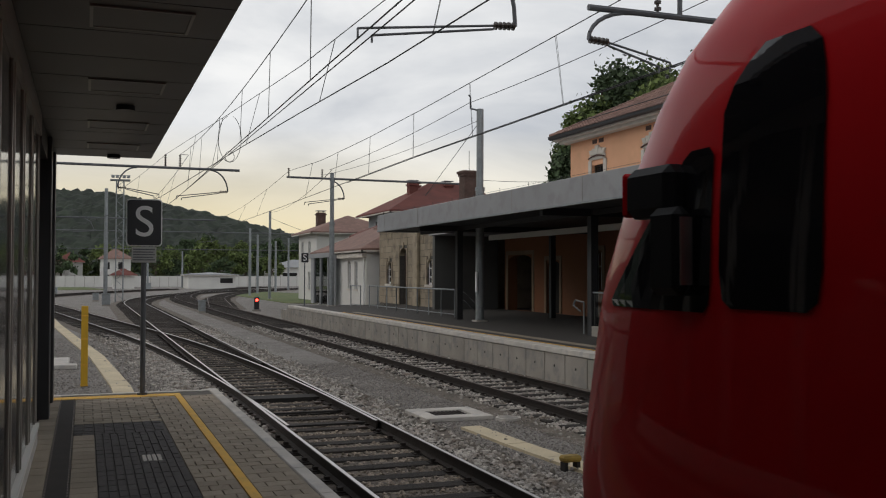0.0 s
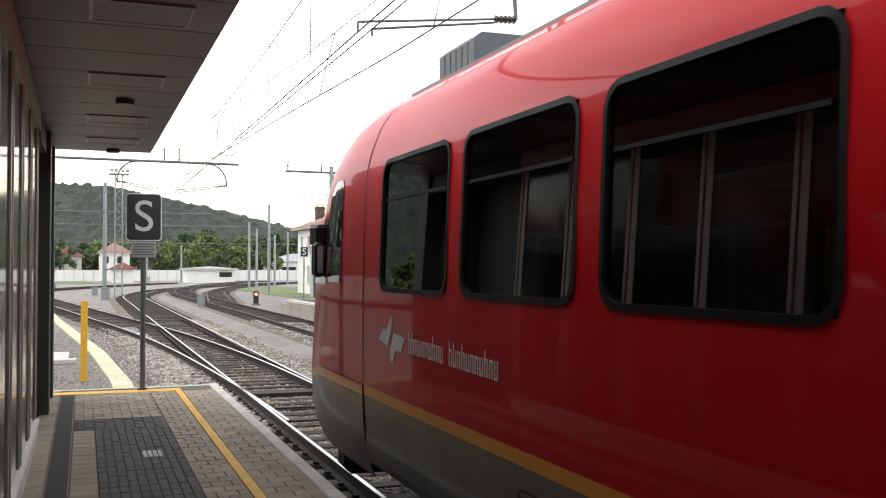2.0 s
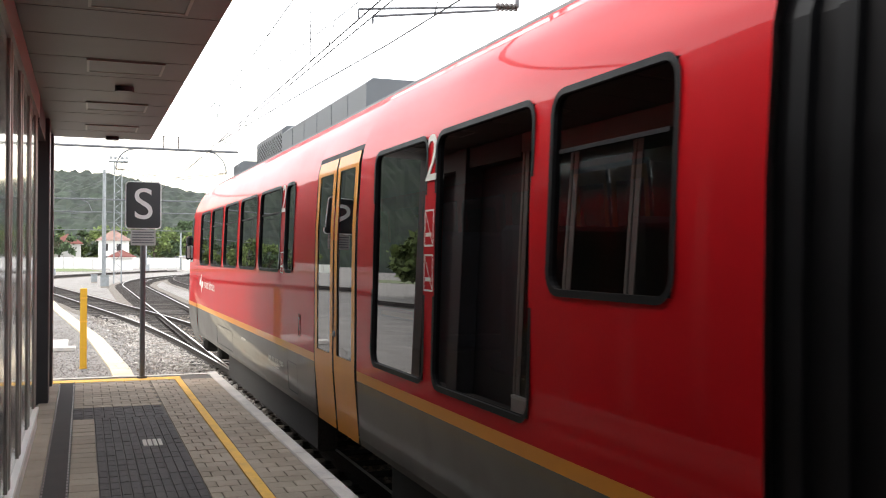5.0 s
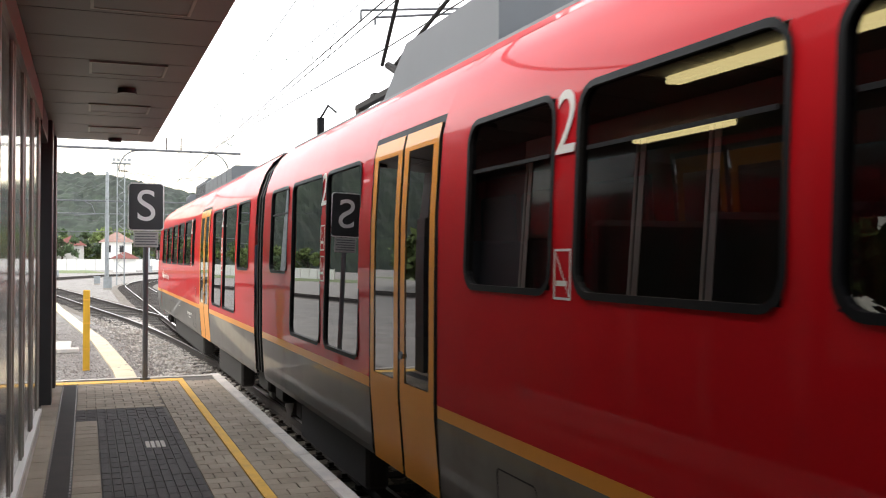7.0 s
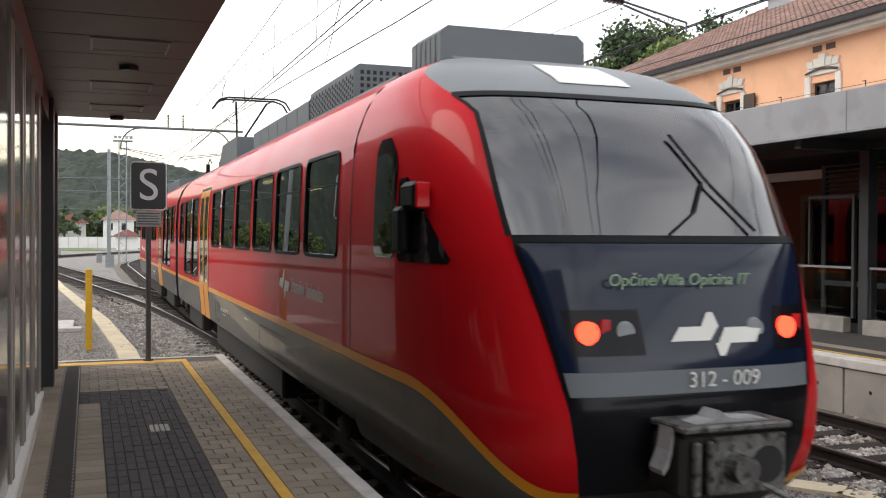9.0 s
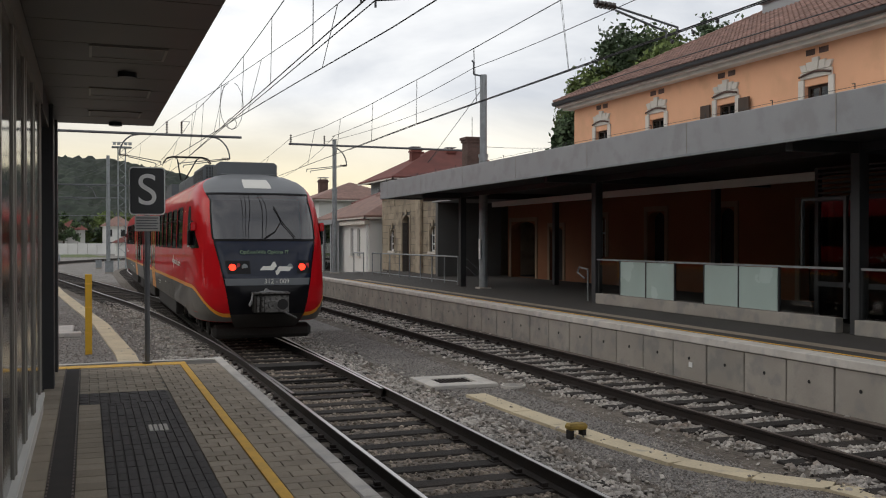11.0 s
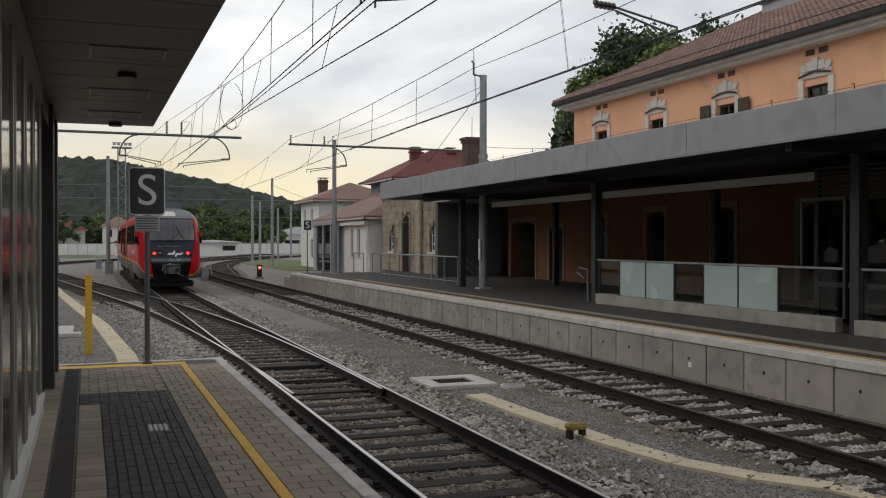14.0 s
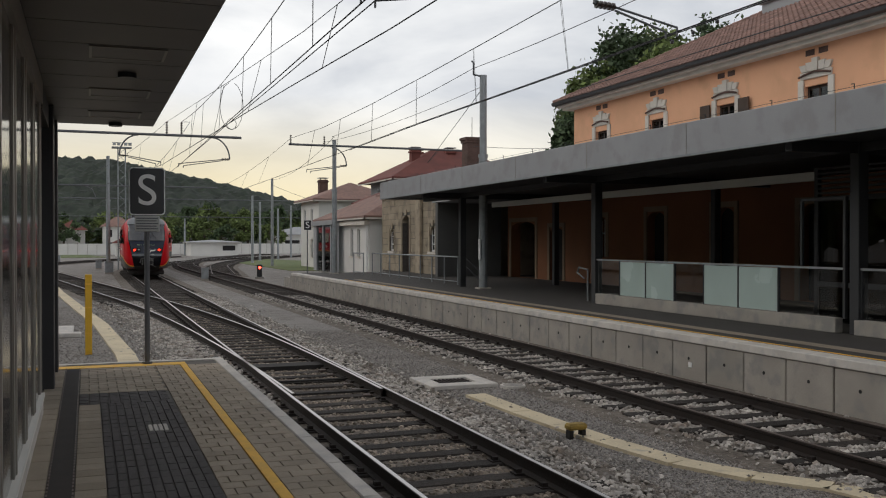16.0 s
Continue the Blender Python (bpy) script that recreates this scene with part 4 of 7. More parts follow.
        for a, b in ((d0 + 0.05, dm - 0.025), (dm + 0.025, d1 - 0.05)):
            leaf = bmesh.new()
            strip(leaf, s, a, b, [0.69, 1.22, 1.30, 1.36], proud=0.006)
            strip(leaf, s, a, a + 0.10, [1.36, 2.08, 2.5, 2.98], proud=0.006)
            strip(leaf, s, b - 0.10, b, [1.36, 2.08, 2.5, 2.98], proud=0.006)
            strip(leaf, s, a, b, [2.98, 3.01, 3.11], proud=0.006)
            dl = part("door_leaf", leaf, "amber", car_name, "amber door leaf")
            pane = bmesh.new()
            strip(pane, s, a + 0.10, b - 0.10, [1.36, 2.08, 2.5, 2.98], proud=0.0)
            part("door_window", pane, "train_glass", dl, "tall dark door window").visible_shadow = False
            if a < dm < b + 0.06:
                x = s * 1.425
                part("door_button", rods(((x, b - 0.05, 1.55), (x + s * 0.012, b - 0.05, 1.55), 0.028), n=10), "galv", dl, "round door button")
        # class numeral, pictograms, lettering bars and logo
        for u in (8.565, 13.45):
            y = at(u)
            m = pose(s * 1.395, y, 2.86, 90, 0, -90 if s < 0 else 90) @ pose(0, 0, 0, -4.0)
            letters("2", 0.44, "white_film", "class_number", car_name, m, "white number 2")
        for u, zc in ((8.565, 2.16), (13.45, 2.13), (13.45, 2.42)):
            y, w, h = at(u), 0.085, 0.12
            fr = bmesh.new()
            for q in ((y - w, y + w, zc - h, zc - h + 0.012), (y - w, y + w, zc + h - 0.012, zc + h), (y - w, y - w + 0.012, zc - h, zc + h), (y + w - 0.012, y + w, zc - h, zc + h), (y - 0.05, y + 0.06, zc - 0.055, zc - 0.03)):
                strip(fr, s, q[0], q[1], [q[2], q[3]], proud=0.003)
            for k in range(14):
                yy, zz = y - w + 2 * w * k / 14, zc - h + 2 * h * k / 14
                strip(fr, s, yy, yy + 0.010, [zz, zz + 0.017], proud=0.003)
            part("pictogram", fr, "white_film", car_name, "white outlined pictogram")
        logo_side(car_name, s, at, e)
        small = bmesh.new()
        for i in range(16):
            if i in (3, 6, 11):
                continue
            y = at(7.72 + 0.058 * i)
            strip(small, s, y - 0.016, y + 0.016, [0.985, 1.045], proud=0.003)
        strip(small, s, at(8.15) - 0.18, at(8.15) + 0.18, [0.935, 0.945], proud=0.003)
        for i in range(8):
            y = at(5.6 + i * 0.05)
            strip(small, s, y - 0.012, y + 0.012, [1.06, 1.09], proud=0.003)
        for u0, u1 in ((2.9, 4.7), (8.85, 9.35)):
            hatch = bmesh.new()
            ya, yb = sorted((at(u0), at(u1)))
            round_ring(hatch, s, ya, yb, 0.78, 1.10, 0.010, 0.04, 0.002)
            part("skirt_hatch", hatch, "rubber", car_name, "hatch outline in the skirt")
        part("small_lettering", small, "white_film", car_name, "small white markings that cannot be read")["kind"] = "stuff"
        if e > 0:
            hb, hd = bmesh.new(), bmesh.new()
            y = at(9.52)
            round_ring(hb, s, y - 0.055, y + 0.055, 1.41, 1.64, 0.006, 0.025, 0.003)
            release = part("release_hatch", hb, "rubber", car_name, "small emergency release hatch")
            strip(hd, s, y - 0.035, y + 0.035, [1.58, 1.61], proud=0.008)
            strip(hd, s, y - 0.012, y + 0.012, [1.47, 1.58], proud=0.006)
            part("release_handle", hd, "galv", release, "pale release handle")
        # dark seam at the cab
        sm = bmesh.new()
        strip(sm, s, at(0) - 0.012, at(0) + 0.012, [0.69, 1.22, 2.08, 2.5, 3.01, 3.15, 3.35, 3.5, 3.62], proud=0.0025)
        part("panel_seam", sm, "rubber", car_name)
    # roof
    y0, y1 = sorted((at(0), at(U1)))
    top = bmesh.new()
    ring = [(-half_width(z), z) for z in (3.52, 3.62, 3.72, 3.78)] + [(0, 3.80)] + [(half_width(z), z) for z in (3.78, 3.72, 3.62, 3.52)]
    a = [top.verts.new((x, y0, z)) for x, z in ring]
    b = [top.verts.new((x, y1, z)) for x, z in ring]
    for i in range(len(ring) - 1):
        top.faces.new((a[i], a[i + 1], b[i + 1], b[i]))
    bmesh.ops.recalc_face_normals(top, faces=top.faces)
    part("roof", top, "roof_grey", car_name, "grey curved roof", smooth=True)
    red = bmesh.new()
    for s in (-1, 1):
        strip(red, s, y0, y1, [3.51, 3.56, 3.62], proud=0.004)
    part("roof_edge", red, "red", car_name, "red roof edge", smooth=True)
    for s in (-1, 1):
        rl = bmesh.new()
        box(rl, s * 1.0 - 0.015, s * 1.0 + 0.015, y0, y1, 3.62, 3.645)
        part("rain_gutter", rl, "roof_grey", car_name)
    # cabin inside: floor, lining, seats, tubes
    part("cabin_floor", boxes((-1.3, 1.3, min(y0, y1), max(y0, y1), 1.15, 1.2)), "dark_in", car_name)
    part("cabin_ceiling", boxes((-1.2, 1.2, y0, y1, 3.2, 3.24)), "cabin", car_name)
    part("bulkhead", boxes((-1.28, 1.28, *sorted((at(0.02), at(0.08))), 1.2, 3.2)), "dark_in", car_name)
    part("bulkhead", boxes((-1.28, 1.28, *sorted((at(16.45), at(16.5))), 1.2, 3.2)), "cabin", car_name)
    for u in (1.15, 2.0, 2.75, 3.65, 4.4, 5.3, 6.05, 6.95, 7.7, 8.6, 12.6, 14.2, 15.6):
        for s in (-1, 1):
            yy = at(u)
            part("seat", boxes((min(s * 0.32, s * 1.22), max(s * 0.32, s * 1.22), yy - 0.06, yy + 0.06, 1.62, 2.42), (min(s * 0.32, s * 1.22), max(s * 0.32, s * 1.22), yy - 0.25, yy + 0.25, 1.55, 1.66), bevel=0.03), "seat", car_name, "dark blue seat")
    for s in (-1, 1):
        for a_, b_ in ((7.3, 8.85), (10.0, 11.2)):
            if e < 0 and (s < 0) == (a_ < 9):
                ya, yb = sorted((at(a_), at(b_)))
                part("cabin_light", boxes((s * 0.62 - 0.04, s * 0.62 + 0.04, ya, yb, 3.15, 3.19)), "tube", car_name, "warm fluorescent tube")
    cab(train, e)
    roof_gear(train, e, at)
    # bogie
    bogie(train, at(1.55), "end bogie with dark wheels")


def logo_side(parent, s, at, e):
    """The operator's mark as a plain shape and its word as bars of letter size."""
    y0 = at(0.47) if (e > 0) == (s < 0) else at(3.2)
    d = 1 if s < 0 else -1        # reading direction along y: towards -y on the side seen from x < 0
    mark = bmesh.new()
    z0 = 1.69

    def quad(pts):
        vs = [mark.verts.new((s * (half_width(z0 + q[1]) + 0.004), y0 - d * q[0], z0 + q[1])) for q in pts]
        mark.faces.new(vs if s < 0 else vs[::-1])
    start = -0.02
    quad([(start, 0.0), (start + 0.22, -0.035), (start + 0.30, 0.075), (start + 0.08, 0.085)])
    quad([(start + 0.18, 0.08), (start + 0.30, 0.075), (start + 0.34, 0.18), (start + 0.30, 0.19)])
    quad([(start + 0.30, -0.03), (start + 0.36, 0.075), (start + 0.62, 0.05), (start + 0.54, -0.06)])
    quad([(start + 0.28, -0.03), (start + 0.42, -0.045), (start + 0.34, -0.15), (start + 0.30, -0.15)])
    part("operator_mark", mark, "white_film", parent, "white two-arrow mark")
    bars = bmesh.new()
    x = 0.68
    for i, tall in enumerate("2211111211 22121111211".replace(" ", "_")):
        if tall == "_":
            x += 0.09
            continue
        top = 0.150 if tall == "2" else 0.105
        lo = z0 - 0.045 - (i * 0.0012)
        for xa, xb, za, zb in ((x, x + 0.016, 0, top), (x + 0.036, x + 0.052, 0, 0.105), (x + 0.016, x + 0.036, 0.090, 0.105) if i % 3 else (x + 0.016, x + 0.036, 0.0, 0.015)):
            ya, yb = sorted((y0 - d * xa, y0 - d * xb))
            strip(bars, s, ya, yb, [lo + za, lo + zb], proud=0.004)
        x += 0.069
    bmesh.ops.remove_doubles(bars, verts=bars.verts, dist=1e-5)
    part("operator_lettering", bars, "white_film", parent, "white bars in place of the operator's lettering")["kind"] = "stuff"


def cab(train, e):
    """The rounded cab: rows up the height, columns round the front."""
    P = 4.5
    LEV = [(0.42, 1.20, 2.58), (0.55, 1.30, 2.76), (0.72, 1.37, 2.92), (0.95, 1.40, 3.00), (1.22, 1.413, 3.01), (1.30, 1.415, 3.00), (1.38, 1.415, 2.98), (1.52, 1.415, 2.95), (1.75, 1.415, 2.885), (2.0, 1.415, 2.815), (2.12, 1.414, 2.775), (2.20, 1.4135, 2.74), (2.4, 1.410, 2.62), (2.65, 1.400, 2.47), (2.9, 1.386, 2.28), (3.1, 1.359, 2.08), (3.26, 1.305, 1.86), (3.32, 1.28, 1.77), (3.45, 1.21, 1.53), (3.58, 1.08, 1.20), (3.70, 0.84, 0.78), (3.78, 0.5, 0.30)]
    zs = [q[0] for q in LEV]
    edge_z = [0.42, 0.72, 1.22, 1.75, 2.16, 2.6, 3.12, 3.32, 3.5, 3.8]
    edge_f = [0.53, 0.56, 0.61, 0.68, 0.745, 0.765, 0.765, 0.88, 0.95, 0.95]

    def point(z, a):
        w = float(np.interp(z, zs, [q[1] for q in LEV]))
        d = float(np.interp(z, zs, [q[2] for q in LEV]))
        x = w * math.copysign(abs(math.sin(a)) ** (2 / P), a)
        y = d * abs(math.cos(a)) ** (2 / P)
        return Vector((x, e * (HALF + y), z))

    def edge(z):
        return math.asin(float(np.interp(z, edge_z, edge_f)) ** (P / 2))

    def patch(z0, z1, f0, f1, n, proud=0.0, rows=None):
        """A piece of the surface: f from -1 to 1 spans the front zone, beyond that the flanks."""
        bm = bmesh.new()
        zz = sorted({z0, z1, *[z for z in zs if z0 < z < z1]})
        extra = []
        for a, b in zip(zz, zz[1:]):
            extra += [a, (a + b) / 2]
        zz = extra + [z1]
        grid = []
        for z in zz:
            ed = edge(z)
            row = []
            for k in range(n + 1):
                f = f0 + (f1 - f0) * k / n
                if abs(f) <= 1:
                    a = f * ed
                else:
                    a = math.copysign(ed + (abs(f) - 1) * (math.pi / 2 - ed), f)
                p = point(z, a)
                if proud:
                    c = Vector((0, e * (HALF + 0.3), min(z, 2.2)))
                    p = p + (p - c).normalized() * proud
                row.append(bm.verts.new(p))
            grid.append(row)
        for r0, r1 in zip(grid, grid[1:]):
            for k in range(n):
                bm.faces.new((r0[k], r0[k + 1], r1[k + 1], r1[k]))
        bmesh.ops.recalc_face_normals(bm, faces=bm.faces)
        # all faces outwards
        mid = Vector((0, e * (HALF + 0.2), 1.9))
        for f in bm.faces:
            if f.normal.dot(f.calc_center_median() - mid) < 0:
                f.normal_flip()
        return bm

    c = part("cab", patch(0.42, 0.72, -1.0, 1.0, 24), "under", train, "rounded driver's cab with black front", smooth=True)
    for s in (-1, 1):
        f0, f1 = sorted((s * 1.0, s * 2.0))
        part("lower_flank", patch(0.55, 1.0, f0, f1, 14), "red", c, "red lower flank", smooth=True)
        # the amber stripe falls towards the front
        bm = patch(1.0, 3.66, f0, f1, 20)
        part("flank", bm, "red", c, "glossy red cab flank", smooth=True)
        st = bmesh.new()
        gr = bmesh.new()
        lo, hi = [], []
        for k in range(25):
            f = s * (2.0 - 1.0 * k / 24)
            drop = 0.56 * smooth(0.15, 0.95, k / 24)
            for z, out in ((1.22 - drop, lo), (1.30 - drop, hi)):
                ed = edge(z)
                a = math.copysign(ed + (abs(f) - 1) * (math.pi / 2 - ed), f)
                p = point(z, a)
                cc = Vector((0, e * (HALF + 0.3), z))
                out.append(p + (p - cc).normalized() * 0.010)
        def quads(bmx, A, B):
            va, vb = [bmx.verts.new(p) for p in A], [bmx.verts.new(p) for p in B]
            for k in range(len(A) - 1):
                bmx.faces.new((va[k], va[k + 1], vb[k + 1], vb[k]))
            bmesh.ops.recalc_face_normals(bmx, faces=bmx.faces)
        quads(st, lo, hi)
        part("stripe", st, "amber", c, "amber stripe curving down to the bumper", smooth=True)
        curves = []
        for r in range(7):
            row = []
            for k in range(25):
                f = s * (2.0 - 1.0 * k / 24)
                z = 0.56 + (1.22 - 0.56 * smooth(0.15, 0.95, k / 24) - 0.56) * r / 6
                ed = edge(z)
                p = point(z, math.copysign(ed + (abs(f) - 1) * (math.pi / 2 - ed), f))
                row.append(p + (p - Vector((0, e * (HALF + 0.3), z))).normalized() * 0.009)
            curves.append(row)
        for r0, r1 in zip(curves, curves[1:]):
            quads(gr, r0, r1)
        bmesh.ops.remove_doubles(gr, verts=gr.verts, dist=1e-5)
        part("flank_skirt", gr, "skirt", c, "grey paint below the stripe", smooth=True)
        # cab side window and triangular quarter light
        rows = [(2.10, 0.78, 1.16), (2.13, 0.73, 1.21)] + [(2.13 + 0.66 * k / 6, 0.71, 1.23) for k in range(1, 7)] + [(2.88, 0.72, 1.18), (2.95, 0.74, 1.10), (3.0, 0.80, 1.02)]
        part("cab_side_window", flank_pane(point, s, rows, e), "side_pane", c, "dark cab side window")
        rows = [(2.08, 1.32, 2.10), (2.11, 1.29, 2.13)] + [(2.11 + 0.54 * k / 8, 1.28, 2.13 - 0.64 * k / 8) for k in range(1, 9)] + [(2.68, 1.31, 1.44)]
        part("quarter_light", flank_pane(point, s, rows, e), "side_pane", c, "dark triangular quarter light")
        # mirror
        x0 = s * 1.40

        def block(u0, u1, xa, xb, za, zb):
            return (*sorted((x0 + s * xa, x0 + s * xb)), *sorted((e * (HALF + u0), e * (HALF + u1))), za, zb)
        mirror = part("wing_mirror", boxes(block(1.38, 1.58, 0.005, 0.085, 2.14, 2.47), bevel=0.03), "rubber", c, "black boxy rear-view mirror")
        part("mirror_arm", boxes(block(1.48, 1.80, -0.06, 0.055, 2.44, 2.64), bevel=0.035), "rubber", mirror, "broad black mirror arm")
        part("mirror_cap", boxes(block(1.802, 1.83, -0.06, 0.045, 2.45, 2.63), bevel=0.012), "red", mirror, "red cap on the mirror arm")
        part("mirror_glass", boxes(block(1.372, 1.379, 0.02, 0.07, 2.18, 2.43)), "railtop", mirror, "mirror glass")
        # lamps
        lx, lz = s * 0.72, 1.69
        ly = point(lz, math.asin((0.72 / 1.415) ** (P / 2))).y
        lamp = bmesh.new()
        rod(lamp, (lx, ly - e * 0.06, lz), (lx, ly + e * 0.030, lz), 0.070, 20)
        if e < 0:
            part("tail_lamp", lamp, "tail_red", c, "lit red tail lamp")
        else:
            part("tail_lamp", lamp, "dark_red", c, "unlit red lamp")
        hl = bmesh.new()
        hx = s * 0.47
        hy = point(lz, math.asin((0.47 / 1.415) ** (P / 2))).y
        rod(hl, (hx, hy - e * 0.03, lz), (hx, hy + e * 0.012, lz), 0.075, 18, 0.06)
        part("headlamp", hl, "galv", c, "round clear headlamp")
        mk = bmesh.new()
        mx = s * 0.60 if s == e else s * 0.845
        myy = point(lz, math.asin((abs(mx) / 1.415) ** (P / 2))).y
        box(mk, mx - 0.03, mx + 0.03, *sorted((myy - e * 0.03, myy + e * 0.006)), lz - 0.08, lz + 0.08)
        part("marker_lens", mk, "dark_red", c, "red marker lens")
    part("lower_face", patch(0.72, 1.32, -1.0, 1.0, 24), "gloss_black", c, "black lower front", smooth=True)
    part("number_band", patch(1.32, 1.46, -1.0, 1.0, 24, 0.006), "unit_grey", c, "grey band across the front", smooth=True)
    part("display_panel", patch(1.46, 2.23, -1.0, 1.0, 24, 0.004), "panel_blue", c, "smoked glass panel over lamps and destination display", smooth=True)
    rim = patch(1.32, 2.27, 0.93, 1.0, 2, 0.01)
    part("panel_rim", rim, "gloss_black", c, smooth=True)
    part("panel_rim", patch(1.32, 2.27, -1.0, -0.93, 2, 0.01), "gloss_black", c, smooth=True)
    for f0, f1 in ((-0.74, -0.11), (0.37, 0.90)):
        part("lamp_housing", patch(1.555, 1.825, f0, f1, 10, 0.008), "gloss_black", c, "black lamp housing behind the smoked panel", smooth=True)
    part("windscreen_sill", patch(2.23, 2.275, -1.0, 1.0, 24, 0.012), "rubber", c, "black windscreen seal", smooth=True)
    g = part("windscreen", patch(2.27, 3.25, -1.0, 1.0, 26), "windscreen", c, "large curved windscreen", smooth=True)
    g.visible_shadow = False
    part("windscreen_seal", patch(2.27, 3.26, -1.03, -0.985, 2, 0.008), "rubber", c, smooth=True)
    part("windscreen_seal", patch(2.27, 3.26, 0.985, 1.03, 2, 0.008), "rubber", c, smooth=True)
    part("windscreen_seal", patch(3.235, 3.275, -1.0, 1.0, 24, 0.008), "rubber", c, smooth=True)
    part("front_roof", patch(3.25, 3.78, -1.0, 1.0, 26), "roof_grey", c, "grey dome over the windscreen", smooth=True)
    part("roof_cap", boxes((-0.62, 0.62, *sorted((e * (HALF - 0.05), e * (HALF + 0.32))), 3.76, 3.79), bevel=0.01), "roof_grey", c)
    hat = patch(3.38, 3.60, -0.042, 0.042, 4, 0.008)
    part("roof_lamp", hat, "white_film", c, "white lamp window in the dome", smooth=True)
    # cab inside
    part("dashboard", boxes((-1.1, 1.1, *sorted((e * (HALF + 1.2), e * (HALF + 2.25))), 1.55, 2.16), bevel=0.04), "rubber", c, "black dashboard")
    part("cab_floor", boxes((-1.25, 1.25, *sorted((e * (HALF + 0.1), e * (HALF + 1.4))), 1.15, 1.2)), "dark_in", c)
    part("driver_seat", boxes((-0.3, 0.3, *sorted((e * (HALF + 0.45), e * (HALF + 0.6))), 1.7, 2.75), bevel=0.05), "seat", c, "dark driver's seat")
    # wiper
    def sp(x, z, k=0.02):
        w = float(np.interp(z, zs, [q[1] for q in LEV]))
        p = point(z, math.asin(min(1, abs(x) / w) ** (P / 2)) * (1 if x >= 0 else -1))
        return p + Vector((0, e * k, k * 0.6))
    q = -e
    part("wiper", pipe(bmesh.new(), [sp(q * -0.05, 2.27), sp(q * 0.2, 2.42), sp(q * 0.34, 2.62)], 0.010), "rubber", c, "black wiper arm")
    part("wiper_blade", pipe(bmesh.new(), [sp(q * 0.62, 2.29, 0.03), sp(q * 0.38, 2.6, 0.03), sp(q * 0.24, 2.95, 0.03)], 0.011), "rubber", c, "black wiper blade")
    part("wiper_motor_cover", boxes((q * -0.05 - 0.22, q * -0.05 + 0.22, *sorted((e * (HALF + 2.2), e * (HALF + 2.5))), 2.1, 2.26), bevel=0.05), "rubber", c)
    # mark on the panel
    mark = bmesh.new()

    def mq(pts):
        vs = []
        for x, z in pts:
            xx, zz = q * (0.92 * x + 0.13), 1.62 + 0.95 * z
            vs.append(mark.verts.new(sp(xx, zz, 0.012)))
        mark.faces.new(vs)
    mq([(-0.33, 0.0), (-0.02, 0.0), (0.06, 0.09), (-0.25, 0.09)])
    mq([(-0.08, 0.09), (0.06, 0.09), (0.03, 0.18), (-0.02, 0.18)])
    mq([(0.04, -0.02), (0.35, -0.02), (0.42, 0.08), (0.11, 0.08)])
    mq([(0.02, -0.02), (0.14, -0.02), (0.08, -0.10), (0.04, -0.10)])
    bmesh.ops.recalc_face_normals(mark, faces=mark.faces)
    part("operator_mark", mark, "white_film", c, "white two-arrow mark on the panel")
    if e < 0:
        letters("Opčine/Villa Opicina IT", 0.106, "led", "destination_text", c, pose(-0.06, -(HALF + 2.865), 2.0, 102, 0, 0), "dim green destination letters")
        letters("312 - 009", 0.135, "white_film", "unit_number", c, pose(0.17, -(HALF + 3.005), 1.395, 92, 0, 0), "white unit number")
    # coupler
    cy = e * (HALF + 2.94)
    cp = part("coupler", boxes((-0.34, 0.36, *sorted((cy - e * 0.3, cy + e * 0.36)), 0.76, 1.14), bevel=0.03), "under", c, "grimy automatic coupler")
    fy = cy + e * 0.37
    part("coupler_plate", boxes((-0.14, 0.36, *sorted((fy, fy + e * 0.02)), 0.78, 1.12), bevel=0.008), "coupler", cp, "worn coupler face")
    part("coupler_cone", rods(((0.01, fy, 0.94), (0.01, fy + e * 0.13, 0.94), 0.085), n=14), "coupler", cp)
    part("coupler_cup", rods(((0.23, fy, 0.94), (0.23, fy + e * 0.025, 0.94), 0.11), n=16), "dark_in", cp)
    part("coupler_lid", boxes((-0.36, 0.38, *sorted((cy + e * 0.02, cy + e * 0.42)), 1.15, 1.19), bevel=0.01), "coupler", cp, "flat coupler cover")
    part("coupler_lever", rods(((0.2, fy, 0.82), (0.5, fy + e * 0.1, 0.66), 0.02)), "coupler", cp)
    if e < 0:
        part("cover_cloth", prism(bmesh.new(), [(-0.24, 1.192), (-0.13, 1.215), (-0.08, 1.265), (-0.02, 1.222), (0.10, 1.212), (0.24, 1.202), (0.25, 1.192)], "y", *sorted((cy + e * 0.20, cy + e * 0.36))), "cloth", cp, "crumpled pale cover sheet")
        part("cover_flap", prism(bmesh.new(), [(-0.36, 1.17), (-0.38, 1.04), (-0.43, 0.93), (-0.42, 0.90), (-0.385, 0.95), (-0.365, 1.02), (-0.345, 1.17)], "y", *sorted((cy + e * 0.16, cy + e * 0.30))), "cloth", cp, "loose hanging cover flap")
        for x in (-0.29, -0.2):
            part("coupler_guide", boxes((x, x + 0.05, *sorted((fy, fy + e * 0.05)), 0.79, 1.1), bevel=0.012), "coupler", cp, "worn steel guide")
    part("snow_plough", boxes((-1.05, 1.05, *sorted((e * (HALF + 1.9), e * (HALF + 2.3))), 0.16, 0.46), bevel=0.08), "under", c, "black guard below the bumper")


